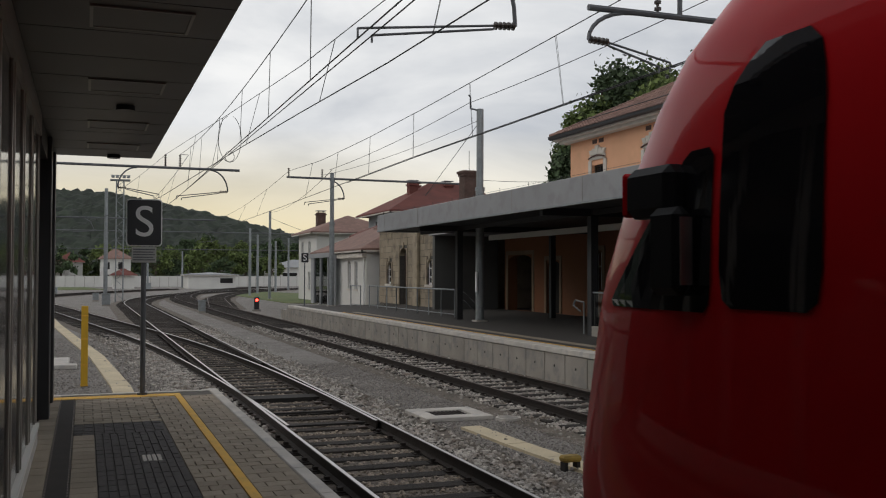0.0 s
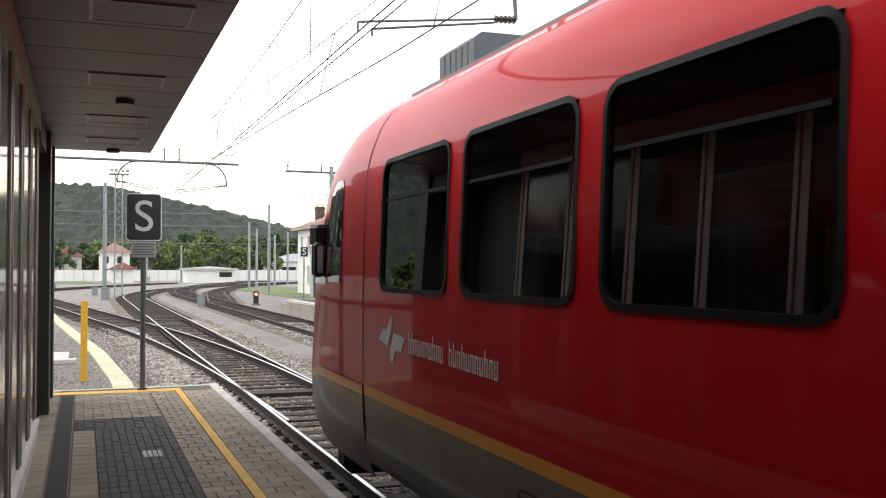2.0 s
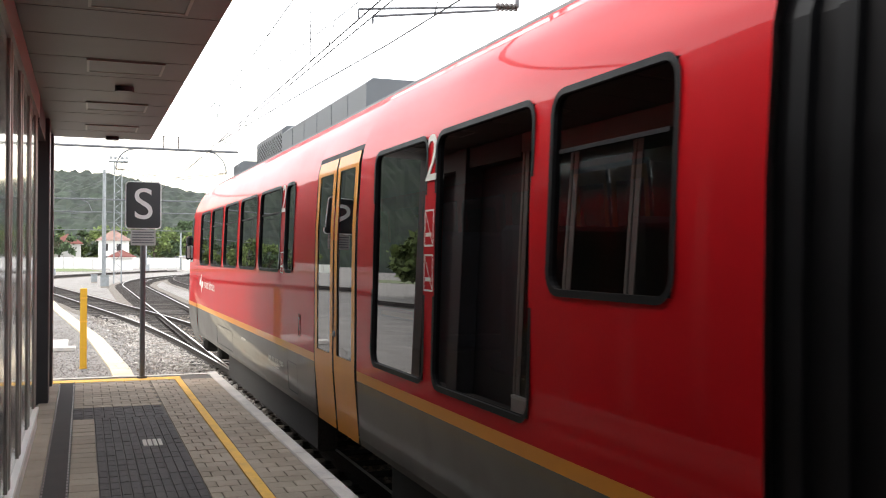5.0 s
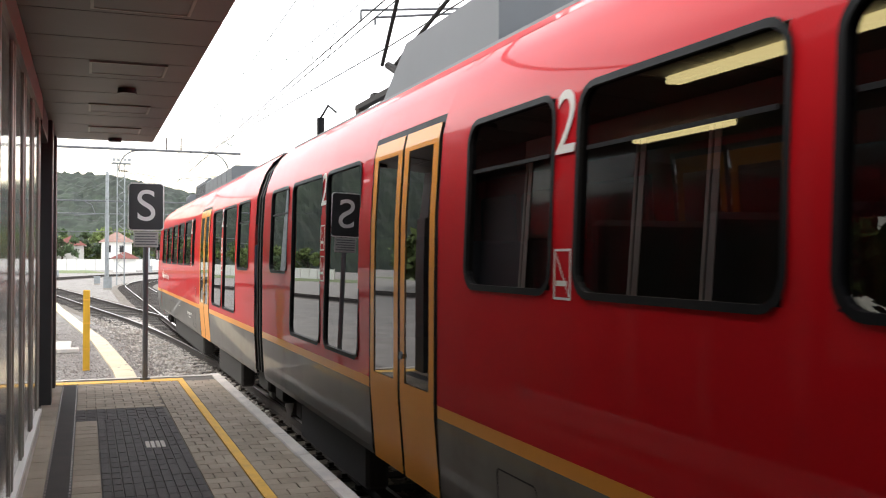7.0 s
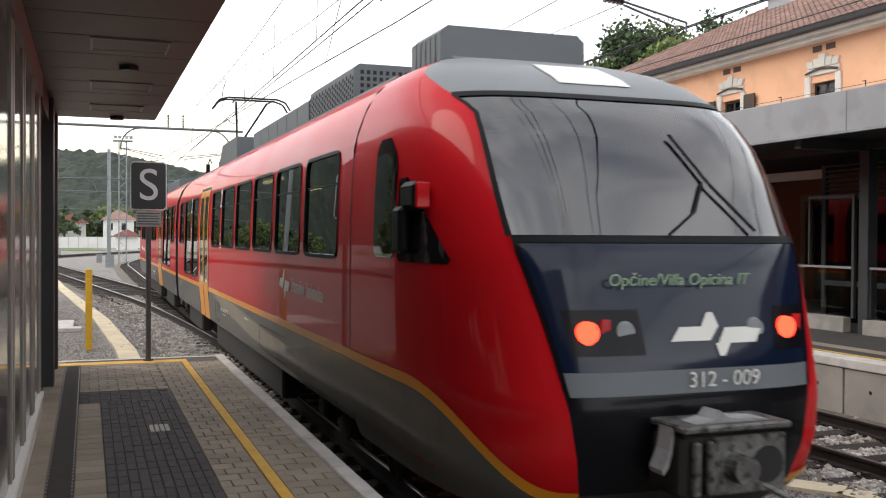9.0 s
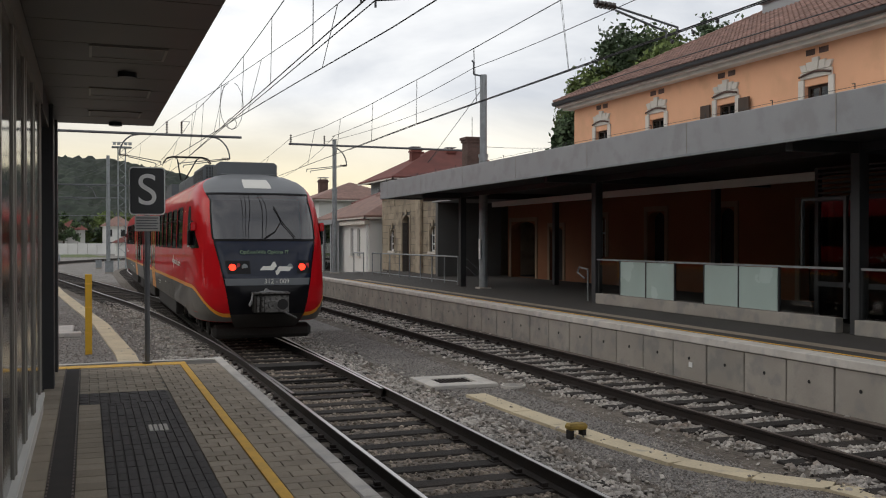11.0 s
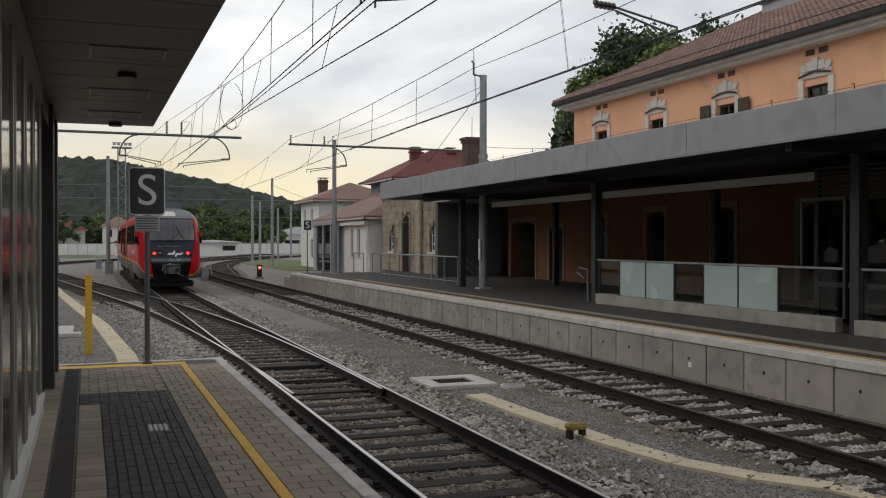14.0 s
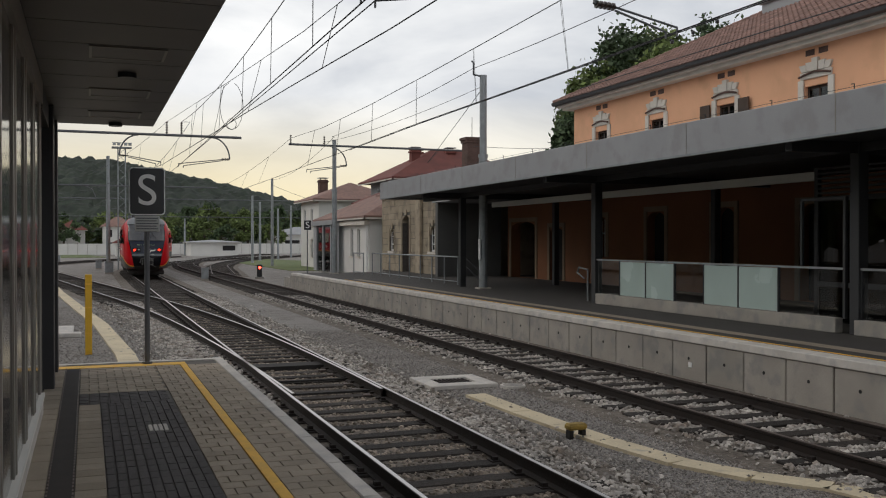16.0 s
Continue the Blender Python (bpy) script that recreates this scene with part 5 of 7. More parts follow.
def flank_pane(point, s, rows, e, proud=0.007):
    """A pane lying on the cab's flank: rows of (z, from, to), in metres from the seam towards the nose."""
    bm = bmesh.new()

    def on(z, u):
        lo, hi = 0.0, math.pi / 2
        for _ in range(26):
            mid = (lo + hi) / 2
            if abs(point(z, s * mid).y) - HALF > u:
                lo = mid
            else:
                hi = mid
        p = point(z, s * lo)
        q = p - Vector((0, e * (HALF - 1.2), p.z))
        return p + Vector((p.x, q.y * 0.35, 0.2)).normalized() * proud
    n = 10
    grid = [[bm.verts.new(on(z, a + (b - a) * k / n)) for k in range(n + 1)] for z, a, b in rows]
    for r0, r1 in zip(grid, grid[1:]):
        for k in range(n):
            f = bm.faces.new((r0[k], r0[k + 1], r1[k + 1], r1[k]))
            f.normal_update()
            if f.normal.x * s < 0:
                f.normal_flip()
    return bm


def bogie(train, y, label):
    b = part("bogie", boxes((-0.95, -0.8, y - 1.55, y + 1.55, 0.42, 0.62), (0.8, 0.95, y - 1.55, y + 1.55, 0.42, 0.62), (-0.8, 0.8, y - 0.3, y + 0.3, 0.4, 0.66), bevel=0.03), "under", train, label)
    for dy in (-0.95, 0.95):
        for s in (-1, 1):
            w = bmesh.new()
            rod(w, (s * 0.69, y + dy, 0.385), (s * 0.82, y + dy, 0.385), 0.385, 24)
            part("wheel", w, "under", b, "dark steel wheel")
            part("axle_box", boxes((min(s * 0.86, s * 1.08), max(s * 0.86, s * 1.08), y + dy - 0.16, y + dy + 0.16, 0.26, 0.56), bevel=0.04), "under", b)
            part("spring", rods(((s * 0.98, y + dy * 0.6, 0.5), (s * 0.98, y + dy * 0.6, 0.78), 0.1), n=10), "under", b)
    part("sand_pipe", rods(((-1.0, y - 1.5, 0.12), (-1.0, y - 1.3, 0.6), 0.03)), "under", b)


def roof_gear(train, e, at):
    """Roof units from the cab inwards."""
    rows = [(-0.22, 0.55, 4.07, 0.69), (2.6, 4.85, 4.21, 0.70), (4.9, 9.5, 4.13, 0.71)]
    for i, (a, b, z, w) in enumerate(rows):
        y0, y1 = sorted((at(a), at(b)))
        bm = bmesh.new()
        prism(bm, [(-w, 3.66), (-w, z - 0.06), (-w + 0.07, z), (w - 0.07, z), (w, z - 0.06), (w, 3.66)], "y", y0, y1)
        u = part("roof_unit", bm, "unit_grey", train, "perforated grey roof grille" if i == 1 else "grey roof equipment box")
        ribs = bmesh.new()
        n = 26 if i == 1 else 6
        for k in range(n):
            yy = y0 + (y1 - y0) * (k + 0.5) / n
            for s in (-1, 1):
                if i == 1:
                    for r in range(6):
                        zz = 3.74 + 0.075 * r + (0.0375 if k % 2 else 0)
                        if zz < z - 0.1:
                            box(ribs, *sorted((s * (w + 0.004), s * (w - 0.02))), yy - 0.022, yy + 0.022, zz - 0.022, zz + 0.022)
                elif k:
                    ya = y0 + (y1 - y0) * k / n
                    box(ribs, *sorted((s * (w + 0.006), s * w)), ya - 0.012, ya + 0.012, 3.68, z - 0.07)
        if i == 1:
            for ye in (y0, y1):
                for k in range(17):
                    for r in range(6):
                        xx, zz = -0.6 + 0.075 * k, 3.74 + 0.075 * r
                        if zz < z - 0.08:
                            box(ribs, xx - 0.02, xx + 0.02, ye - 0.004, ye + 0.004, zz - 0.022, zz + 0.022)
        tagged(part("perforation" if i == 1 else "rib", ribs, "dark_in" if i == 1 else "unit_grey", u), kind="stuff")
    if e < 0:
        # hood, pantograph and insulators of the second car
        y0, y1 = sorted((at(10.6), at(13.4)))
        hood = bmesh.new()
        prism(hood, [(y0, 3.7), (y0, 4.14), (y1 - 0.75, 4.14), (y1, 3.7)], "x", -0.85, 0.85)
        part("roof_hood", hood, "unit_grey", train, "wedge-shaped grey resistor hood")
        yb = at(14.6)
        pan = part("pantograph", boxes((-0.6, 0.6, yb - 0.08, yb + 0.08, 3.95, 4.02), (-0.6, -0.52, yb - 0.7, yb + 0.7, 3.93, 3.99), (0.52, 0.6, yb - 0.7, yb + 0.7, 3.93, 3.99)), "under", train, "raised single-arm pantograph")
        knee = (0, yb + 1.35, 4.62)
        head = (0, yb - 0.35, 5.28)
        part("lower_arm", rods(((0, yb - 0.3, 4.0), knee, 0.05)), "under", pan)
        part("upper_arm", rods(((-0.08, knee[1], knee[2]), (-0.35, head[1], head[2]), 0.025), ((0.08, knee[1], knee[2]), (0.35, head[1], head[2]), 0.025)), "under", pan)
        hb = bmesh.new()
        for dy in (-0.18, 0.18):
            pipe(hb, [(-0.86, head[1] + dy, 5.12), (-0.74, head[1] + dy, 5.30), (-0.55, head[1] + dy, 5.36), (0.55, head[1] + dy, 5.36), (0.74, head[1] + dy, 5.30), (0.86, head[1] + dy, 5.12)], 0.022)
        rod(hb, (-0.4, head[1] - 0.18, 5.3), (-0.4, head[1] + 0.18, 5.3), 0.02)
        rod(hb, (0.4, head[1] - 0.18, 5.3), (0.4, head[1] + 0.18, 5.3), 0.02)
        part("contact_strip", hb, "under", pan, "curved pantograph head")
        for dx in (-0.56, 0.56):
            for dy in (-0.6, 0.6):
                part("insulator", rods(((dx, yb + dy, 3.72), (dx, yb + dy, 3.94), 0.06)), "insulator", pan)
        ins = bmesh.new()
        for x in (-0.7, -0.2, 0.3):
            rod(ins, (x, at(16.6), 3.75), (x, at(16.6), 4.02), 0.05)
            pipe(ins, [(x, at(16.6), 4.02), (x, at(16.2), 4.12), (x, at(15.8), 3.98)], 0.014)
        part("roof_cables", ins, "rubber", train, "looped roof cables on insulators")


leading = []      # the parts that make up the leading car


def build_train():
    t = thing("train", "glossy red two-car electric train with amber doors", "train")
    car(t, 1)
    leading.extend(t.children)
    car(t, -1)
    # gangway between the cars
    g = bmesh.new()
    ring = [(half_width(z) - 0.05, z) for z in (0.75, 1.22, 2.08, 2.6, 3.01, 3.35, 3.6)] + [(0.6, 3.74)]
    prism(g, ring + [(-x, z) for x, z in ring[::-1]], "y", -0.34, 0.34)
    bel = part("gangway", g, "rubber", t, "black ribbed gangway bellows")
    for k in (-0.2, 0.0, 0.2):
        r = bmesh.new()
        prism(r, [(x + 0.03, z) for x, z in ring] + [(-x - 0.03, z) for x, z in ring[::-1]], "y", k - 0.04, k + 0.04)
        part("bellows_fold", r, "rubber", bel)
    bogie(t, 0.0, "shared middle bogie")
    part("joint_gear", boxes((-1.25, -0.98, -0.85, -0.35, 0.45, 0.72), (-1.25, -0.98, 0.3, 0.9, 0.45, 0.72), (-1.3, -1.05, -0.15, 0.2, 0.5, 0.95), bevel=0.03), "under", t, "dark dampers beside the joint")
    return t


TRAIN_ROWS = [(0, -15.51), (0.5, -14.21), (1, -12.79), (1.5, -11.27), (2, -9.65), (2.5, -7.93), (3, -6.10), (3.5, -4.19), (4, -2.19), (4.75, 1.07), (5.5, 4.61), (6.3, 8.64), (7, 12.52), (7.5, 15.49), (8, 18.65), (8.5, 21.88), (9, 25.17), (9.75, 30.54), (10.5, 36.1), (11.3, 42.28), (12, 47.87), (12.5, 51.94), (13, 56.07), (13.5, 60.24), (14, 64.44), (14.5, 68.66), (15, 72.9), (15.5, 77.16), (16, 81.43)]


# ---- buildings across the tracks ----
def wall_with_holes(bm, x, thick, y0, y1, z0, z1, holes):
    """A wall in the plane of x, its face towards -x, with openings of (ya, yb, za, zb) right through."""
    ys = sorted({y0, y1, *[h[0] for h in holes], *[h[1] for h in holes]})
    for a, b in zip(ys, ys[1:]):
        mid = (a + b) / 2
        inside = sorted([h for h in holes if h[0] < mid < h[1]], key=lambda h: h[2])
        z = z0
        for h in inside:
            if h[2] > z:
                box(bm, x, x + thick, a, b, z, h[2])
            z = h[3]
        if z < z1:
            box(bm, x, x + thick, a, b, z, z1)
    return bm


def arch_block(bm, x0, x1, ya, yb, zs, zt):
    """Fills the corners over an opening so that its head is round."""
    ym, r = (ya + yb) / 2, (yb - ya) / 2
    rise = zt - zs
    for s in (-1, 1):
        pts = [(ym + s * r, zt)]
        for k in range(9):
            a = k * math.pi / 16
            pts.append((ym + s * r * math.cos(a), zs + rise * math.sin(a)))
        prism(bm, pts, "x", x0, x1)


def tile_roof(name, parent, quad, rows, cols, mat, label):
    """A slope between eave (two corners) and ridge (two corners), laid with courses of half-round tiles."""
    a, b, c, d = [Vector(p) for p in quad]      # eave start, eave end, ridge end, ridge start
    n = (b - a).cross(d - a).normalized()
    if n.z < 0:
        n = -n
    vs, fs = [], []
    for r in range(rows):
        k0, k1 = r / rows, (r + 1.12) / rows
        for i in range(cols):
            for lift, l, m in ((0.02, 0.0, 0.5), (0.06, 0.5, 1.0)):
                q = len(vs)
                e0, e1 = (i + l) / cols, (i + m) / cols
                for k, up in ((k0, 0.045), (min(1, k1), 0.0)):
                    lo, hi = a.lerp(d, k), b.lerp(c, k)
                    vs.append(lo.lerp(hi, e0) + n * (lift + up))
                    vs.append(lo.lerp(hi, (e0 + e1) / 2) + n * (lift + up + 0.03))
                    vs.append(lo.lerp(hi, e1) + n * (lift + up))
                fs += [(q, q + 1, q + 4, q + 3), (q + 1, q + 2, q + 5, q + 4), (q, q + 2, q + 1)]
    ob = raw(name, vs, fs, mat, parent, label)
    return tagged(ob, kind="stuff")


def slab(bm, quad, thick):
    v = [Vector(p) for p in quad]
    lo = [bm.verts.new(p - Vector((0, 0, thick))) for p in v]
    hi = [bm.verts.new(p) for p in v]
    n = len(v)
    bm.faces.new(hi)
    bm.faces.new(lo[::-1])
    for i in range(n):
        bm.faces.new((lo[i], lo[(i + 1) % n], hi[(i + 1) % n], hi[i]))
    bmesh.ops.recalc_face_normals(bm, faces=bm.faces)
    return bm


def station_house():
    b = thing("station_house", "apricot-plastered station house with stone trim and tiled hip roof", "building")
    X, Y1, Y0, Z = 18.4, 34.5, -14.0, 7.62
    ups = [32.28, 28.5, 24.68, 20.78, 16.9, 13.0, 9.0, 5.0]
    holes = [(y - 0.45, y + 0.45, 5.30, 6.44) for y in ups]
    low = [(28.0, 29.1, PZ, 3.25), (24.25, 25.3, PZ, 3.27), (20.3, 21.4, PZ, 3.25), (16.4, 17.5, PZ, 3.25), (31.95, 32.6, 1.64, 3.14), (12.2, 13.3, PZ, 3.25)]
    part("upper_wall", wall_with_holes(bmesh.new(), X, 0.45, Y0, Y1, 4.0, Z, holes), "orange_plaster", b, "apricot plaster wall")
    part("lower_wall", wall_with_holes(bmesh.new(), X, 0.45, Y0, Y1 + 6.5, PZ - 0.1, 4.0, low + [(38.05, 40.6, PZ, 3.1), (35.45, 36.65, PZ, 2.81)]), "shaded_plaster", b, "plaster wall with the canopy's shade put into its colour")
    part("gable_wall", boxes((X + 0.45, 29, Y1 - 0.45, Y1, 4.0, Z), (X, 29, Y0, Y0 + 0.4, 0.5, Z), (28.6, 29, Y0, Y1, 0.5, Z)), "orange_plaster", b)
    part("annex_roof", boxes((X - 0.1, 29, Y1, 43, 4.0, 4.25)), "grey_wall", b, "flat roof behind the canopy")
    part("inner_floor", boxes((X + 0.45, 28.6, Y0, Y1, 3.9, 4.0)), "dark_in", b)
    # black sheet behind the openings paints the darkness of the rooms
    part("inner_wall", boxes((X + 2.5, X + 2.6, Y0, Y1 - 0.5, PZ, 7.5), (X + 2.5, X + 2.6, Y1 - 0.5, 43, PZ, 3.95)), "dark_in", b, "near-black sheet standing for the unlit rooms")
    for y in ups:
        w = part("window_surround", boxes((X - 0.06, X, y - 0.68, y - 0.46, 5.2, 6.62), (X - 0.06, X, y + 0.46, y + 0.68, 5.2, 6.62), (X - 0.055, X, y - 0.60, y + 0.60, 6.63, 6.82), bevel=0.015), "trim", b, "pale limestone window surround")
        for k in (-0.50, -0.25, 0.0, 0.25, 0.50):
            o = bmesh.new()
            prism(o, [(y + k * 0.86 - 0.1, 6.83), (y + k * 0.86 + 0.1, 6.83), (y + k + 0.115, 7.02 + 0.1 * (1 - abs(k) * 2) + 0.05 * (k == 0)), (y + k - 0.115, 7.02 + 0.1 * (1 - abs(k) * 2) + 0.05 * (k == 0))], "x", X - 0.065 - 0.02 * (k == 0), X)
            part("keystone", o, "trim", w)
        part("drip_mould", pipe(bmesh.new(), [(X - 0.09, y - 0.6, 6.70), (X - 0.09, y - 0.3, 6.76), (X - 0.09, y, 6.79), (X - 0.09, y + 0.3, 6.76), (X - 0.09, y + 0.6, 6.70)], 0.03), "brick", w, "brown drip moulding")
        part("window_frame", boxes((X + 0.1, X + 0.16, y - 0.45, y - 0.38, 5.30, 6.44), (X + 0.1, X + 0.16, y + 0.38, y + 0.45, 5.30, 6.44), (X + 0.1, X + 0.16, y - 0.03, y + 0.03, 5.30, 6.44), (X + 0.1, X + 0.16, y - 0.38, y + 0.38, 6.37, 6.44), (X + 0.1, X + 0.16, y - 0.38, y + 0.38, 6.0, 6.05)), "wood_door", w, "brown wooden window frame")
        part("pane", boxes((X + 0.12, X + 0.13, y - 0.38, y + 0.38, 5.31, 6.37)), "pane", w)
        part("vent", boxes((X - 0.012, X + 0.0, y - 0.42, y - 0.08, 7.26, 7.42), (X - 0.012, X + 0.0, y + 0.08, y + 0.42, 7.26, 7.42)), "brick", b, "pair of brown vent grilles")
    # one window with its shutters open
    for s in (-1, 1):
        part("shutter", boxes((X - 0.12, X - 0.07, 24.68 + s * 0.95 - 0.24, 24.68 + s * 0.95 + 0.24, 5.3, 6.5)), "wood_door", b, "open dark wooden shutter")
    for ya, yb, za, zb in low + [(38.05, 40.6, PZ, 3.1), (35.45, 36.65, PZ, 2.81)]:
        d = part("door_surround", boxes((X - 0.04, X, ya - 0.18, ya, za, zb + 0.18), (X - 0.04, X, yb, yb + 0.18, za, zb + 0.18), (X - 0.04, X, ya, yb, zb, zb + 0.18)), "shaded_trim", b, "stone door surround")
        o = bmesh.new()
        arch_block(o, X + 0.002, X + 0.3, ya, yb, zb - 0.3, zb)
        part("arch", o, "shaded_plaster", d)
        if yb - ya < 2:
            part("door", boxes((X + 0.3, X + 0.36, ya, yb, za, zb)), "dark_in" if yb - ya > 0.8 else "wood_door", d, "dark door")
        if yb - ya < 0.8:
            part("window_frame", boxes((X + 0.14, X + 0.18, ya, ya + 0.07, za, zb), (X + 0.14, X + 0.18, yb - 0.07, yb, za, zb), (X + 0.14, X + 0.18, (ya + yb) / 2 - 0.03, (ya + yb) / 2 + 0.03, za, zb), (X + 0.14, X + 0.18, ya, yb, 2.5, 2.56)), "sign_white", d, "white window frame")
    # cornice, gutter and roof
    E, ZE = X - 0.62, 7.72
    part("cornice", boxes((X - 0.35, X, Y0, Y1 + 0.35, 7.5, 7.62), (E + 0.08, X + 0.3, Y0, Y1 + 0.55, 7.62, 7.72), (X, 29, Y1, Y1 + 0.35, 7.5, 7.62)), "trim", b, "pale moulded cornice")
    g = bmesh.new()
    prism(g, [(E - 0.1, 7.82), (E - 0.08, 7.71), (E + 0.02, 7.67), (E + 0.10, 7.72), (E + 0.12, 7.82)], "y", Y0, Y1 + 0.62)
    part("gutter", g, "dark_metal", b, "dark metal gutter")
    W = 5.9
    RZ = ZE + W * 0.50
    y1, y0 = Y1 + 0.62, Y0 - 0.6
    under = bmesh.new()
    slab(under, [(E, y1, ZE + 0.05), (E, y0, ZE + 0.05), (E + W, y0 + W, RZ), (E + W, y1 - W, RZ)], 0.06)
    slab(under, [(E, y1, ZE + 0.05), (E + W, y1 - W, RZ), (E + 2 * W, y1, ZE + 0.05)], 0.06)
    slab(under, [(E + 2 * W, y1, ZE + 0.05), (E + W, y1 - W, RZ), (E + W, y0 + W, RZ), (E + 2 * W, y0, ZE + 0.05)], 0.06)
    part("roof", under, "roof", b, "hipped roof of weathered clay tiles")
    # courses of tiles on the slope that faces the tracks
    vs, fs = [], []
    slope = Vector((W, 0, RZ - ZE - 0.05))
    n = Vector((-(RZ - ZE), 0, W)).normalized()
    rows = 20
    for r in range(rows):
        k0, k1 = r / rows, (r + 1.15) / rows
        ya, yb = max(4.0, y0 + W * k0), y1 - W * k0
        m = int((yb - ya) / 0.22)
        for i in range(m):
            for l, h, up in ((0.0, 0.55, 0.06), (0.55, 1.0, 0.02)):
                q = len(vs)
                for k, u2 in ((k0, 0.035), (k1, 0.0)):
                    p0 = Vector((E, 0, ZE + 0.06)) + slope * k
                    for f, u3 in ((l, 0), ((l + h) / 2, 0.035 if up > 0.03 else -0.01), (h, 0)):
                        vs.append(p0 + Vector((0, yb - 0.22 * (i + f), 0)) + n * (up + u2 + u3))
                fs += [(q, q + 1, q + 4, q + 3), (q + 1, q + 2, q + 5, q + 4), (q, q + 2, q + 1)]
    tagged(raw("roof_tiles", vs, fs, "roof", b, "weathered brown-red clay tiles"), kind="stuff")
    hip = bmesh.new()
    a, c = Vector((E, y1, ZE + 0.12)), Vector((E + W, y1 - W, RZ + 0.1))
    for i in range(26):
        rod(hip, a.lerp(c, i / 26), a.lerp(c, (i + 1.1) / 26), 0.11, 7, 0.085)
    part("hip_tiles", hip, "roof", b, "round hip tiles")
    part("snow_guard", pipe(bmesh.new(), [(E + 0.8, y, ZE + 0.8 * 0.5 + 0.24) for y in (y1 - 0.8, 20, 8, 0)], 0.018), "dark_metal", b)
    part("chimney", boxes((23.1, 24.2, 26.9, 28.9, 10.0, 10.85), (23.0, 24.3, 26.8, 29.0, 10.85, 10.95)), "grey_wall", b, "broad plastered chimney")
    # hidden slab, added to keep sky light off the end wall
    part("porch_roof", boxes((14.9, 18.28, 37.02, 41.78, 4.0, 4.2)), "grey_wall", b, "unseen roof slab added to darken the gap beyond the canopy")
    # sheet against the end of the lower storey
    part("bay_wall", boxes((15.2, 18.4, 41.8, 42.1, PZ, 4.2)), "bay", b, "grey plastered return wall, shadow put into its colour")


def stone_house():
    b = thing("stone_house", "old beige ashlar stone house with arched openings", "building")
    X, Y0, Y1, Z = 16.0, 42.4, 53.4, 4.9
    holes = [(51.0, 51.9, 1.68, 2.9), (48.3, 49.6, PZ, 3.6), (44.25, 45.12, 1.70, 2.95)]
    part("wall", wall_with_holes(bmesh.new(), X + 0.03, 0.5, Y0 + 0.02, Y1 - 0.02, PZ - 0.1, Z, holes), "joint", b, "mortar of the stone wall")
    rng = random.Random(5)
    z, k = PZ, 0
    while z < Z - 0.1:
        h = 0.33 if k % 3 else 0.40
        y = Y0 - (0.35 if k % 2 else 0)
        while y < Y1:
            w = rng.uniform(0.55, 0.95)
            cuts = [(max(y, Y0), min(y + w, Y1))]
            for ha, hb, za, zb in holes:
                if z + h > za + 0.02 and z < zb - 0.02:
                    cuts = [q for a, c in cuts for q in ((a, min(c, ha)), (max(a, hb), c)) if q[1] - q[0] > 0.05]
            for a, c in cuts:
                part("stone", boxes((X + rng.uniform(-0.012, 0.006), X + 0.1, a + 0.008, c - 0.008, z + 0.008, z + h - 0.008)), "stone", b)
            y += w
        z += h
        k += 1
    for ya, yb, za, zb in holes:
        o = bmesh.new()
        arch_block(o, X + 0.0, X + 0.3, ya, yb, zb - 0.4, zb)
        part("arch", o, "stone", b, "round stone arch")
        part("surround", boxes((X - 0.05, X, ya - 0.14, ya, za, zb), (X - 0.05, X, yb, yb + 0.14, za, zb), (X - 0.05, X, (ya + yb) / 2 - 0.12, (ya + yb) / 2 + 0.12, zb + 0.02, zb + 0.32)), "stone", b, "raised stone surround")
        if za > 1:
            w = part("window_frame", boxes((X + 0.1, X + 0.15, ya, ya + 0.1, za, zb), (X + 0.1, X + 0.15, yb - 0.1, yb, za, zb), (X + 0.1, X + 0.15, (ya + yb) / 2 - 0.04, (ya + yb) / 2 + 0.04, za, zb), (X + 0.1, X + 0.15, ya, yb, za + 0.35, za + 0.41), (X + 0.1, X + 0.15, ya, yb, za + 0.78, za + 0.84), (X + 0.1, X + 0.15, ya, yb, za, za + 0.1)), "sign_white", b, "white window frame")
            part("pane", boxes((X + 0.12, X + 0.13, ya + 0.02, yb - 0.02, za, zb)), "pane", w)
            part("sill", boxes((X - 0.1, X + 0.1, ya - 0.1, yb + 0.1, za - 0.12, za)), "trim", w)
            # near-black sheet behind the pane in place of the room's shade
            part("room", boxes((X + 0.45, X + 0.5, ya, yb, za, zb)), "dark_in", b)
        else:
            part("door", boxes((X + 0.3, X + 0.36, ya, yb, za, zb)), "wood_door", b, "dark wooden door")
    part("pilaster", boxes((X - 0.18, X - 0.014, 46.2, 46.9, PZ, Z), bevel=0.02), "stone", b, "plain stone pilaster")
    part("roof", slab(bmesh.new(), [(X - 0.3, Y0, Z), (X - 0.3, Y1 + 0.2, Z), (X + 5, Y1 + 0.2, Z + 1.6), (X + 5, Y0, Z + 1.6)], 0.12), "roof", b, "brown tiled roof")
    part("side_wall", boxes((X + 0.53, X + 6, Y0, Y0 + 0.3, PZ, Z)), "stone", b)
    part("side_wall", boxes((X + 0.53, X + 6, Y1 - 0.3, Y1, PZ, Z + 0.2)), "stone", b)


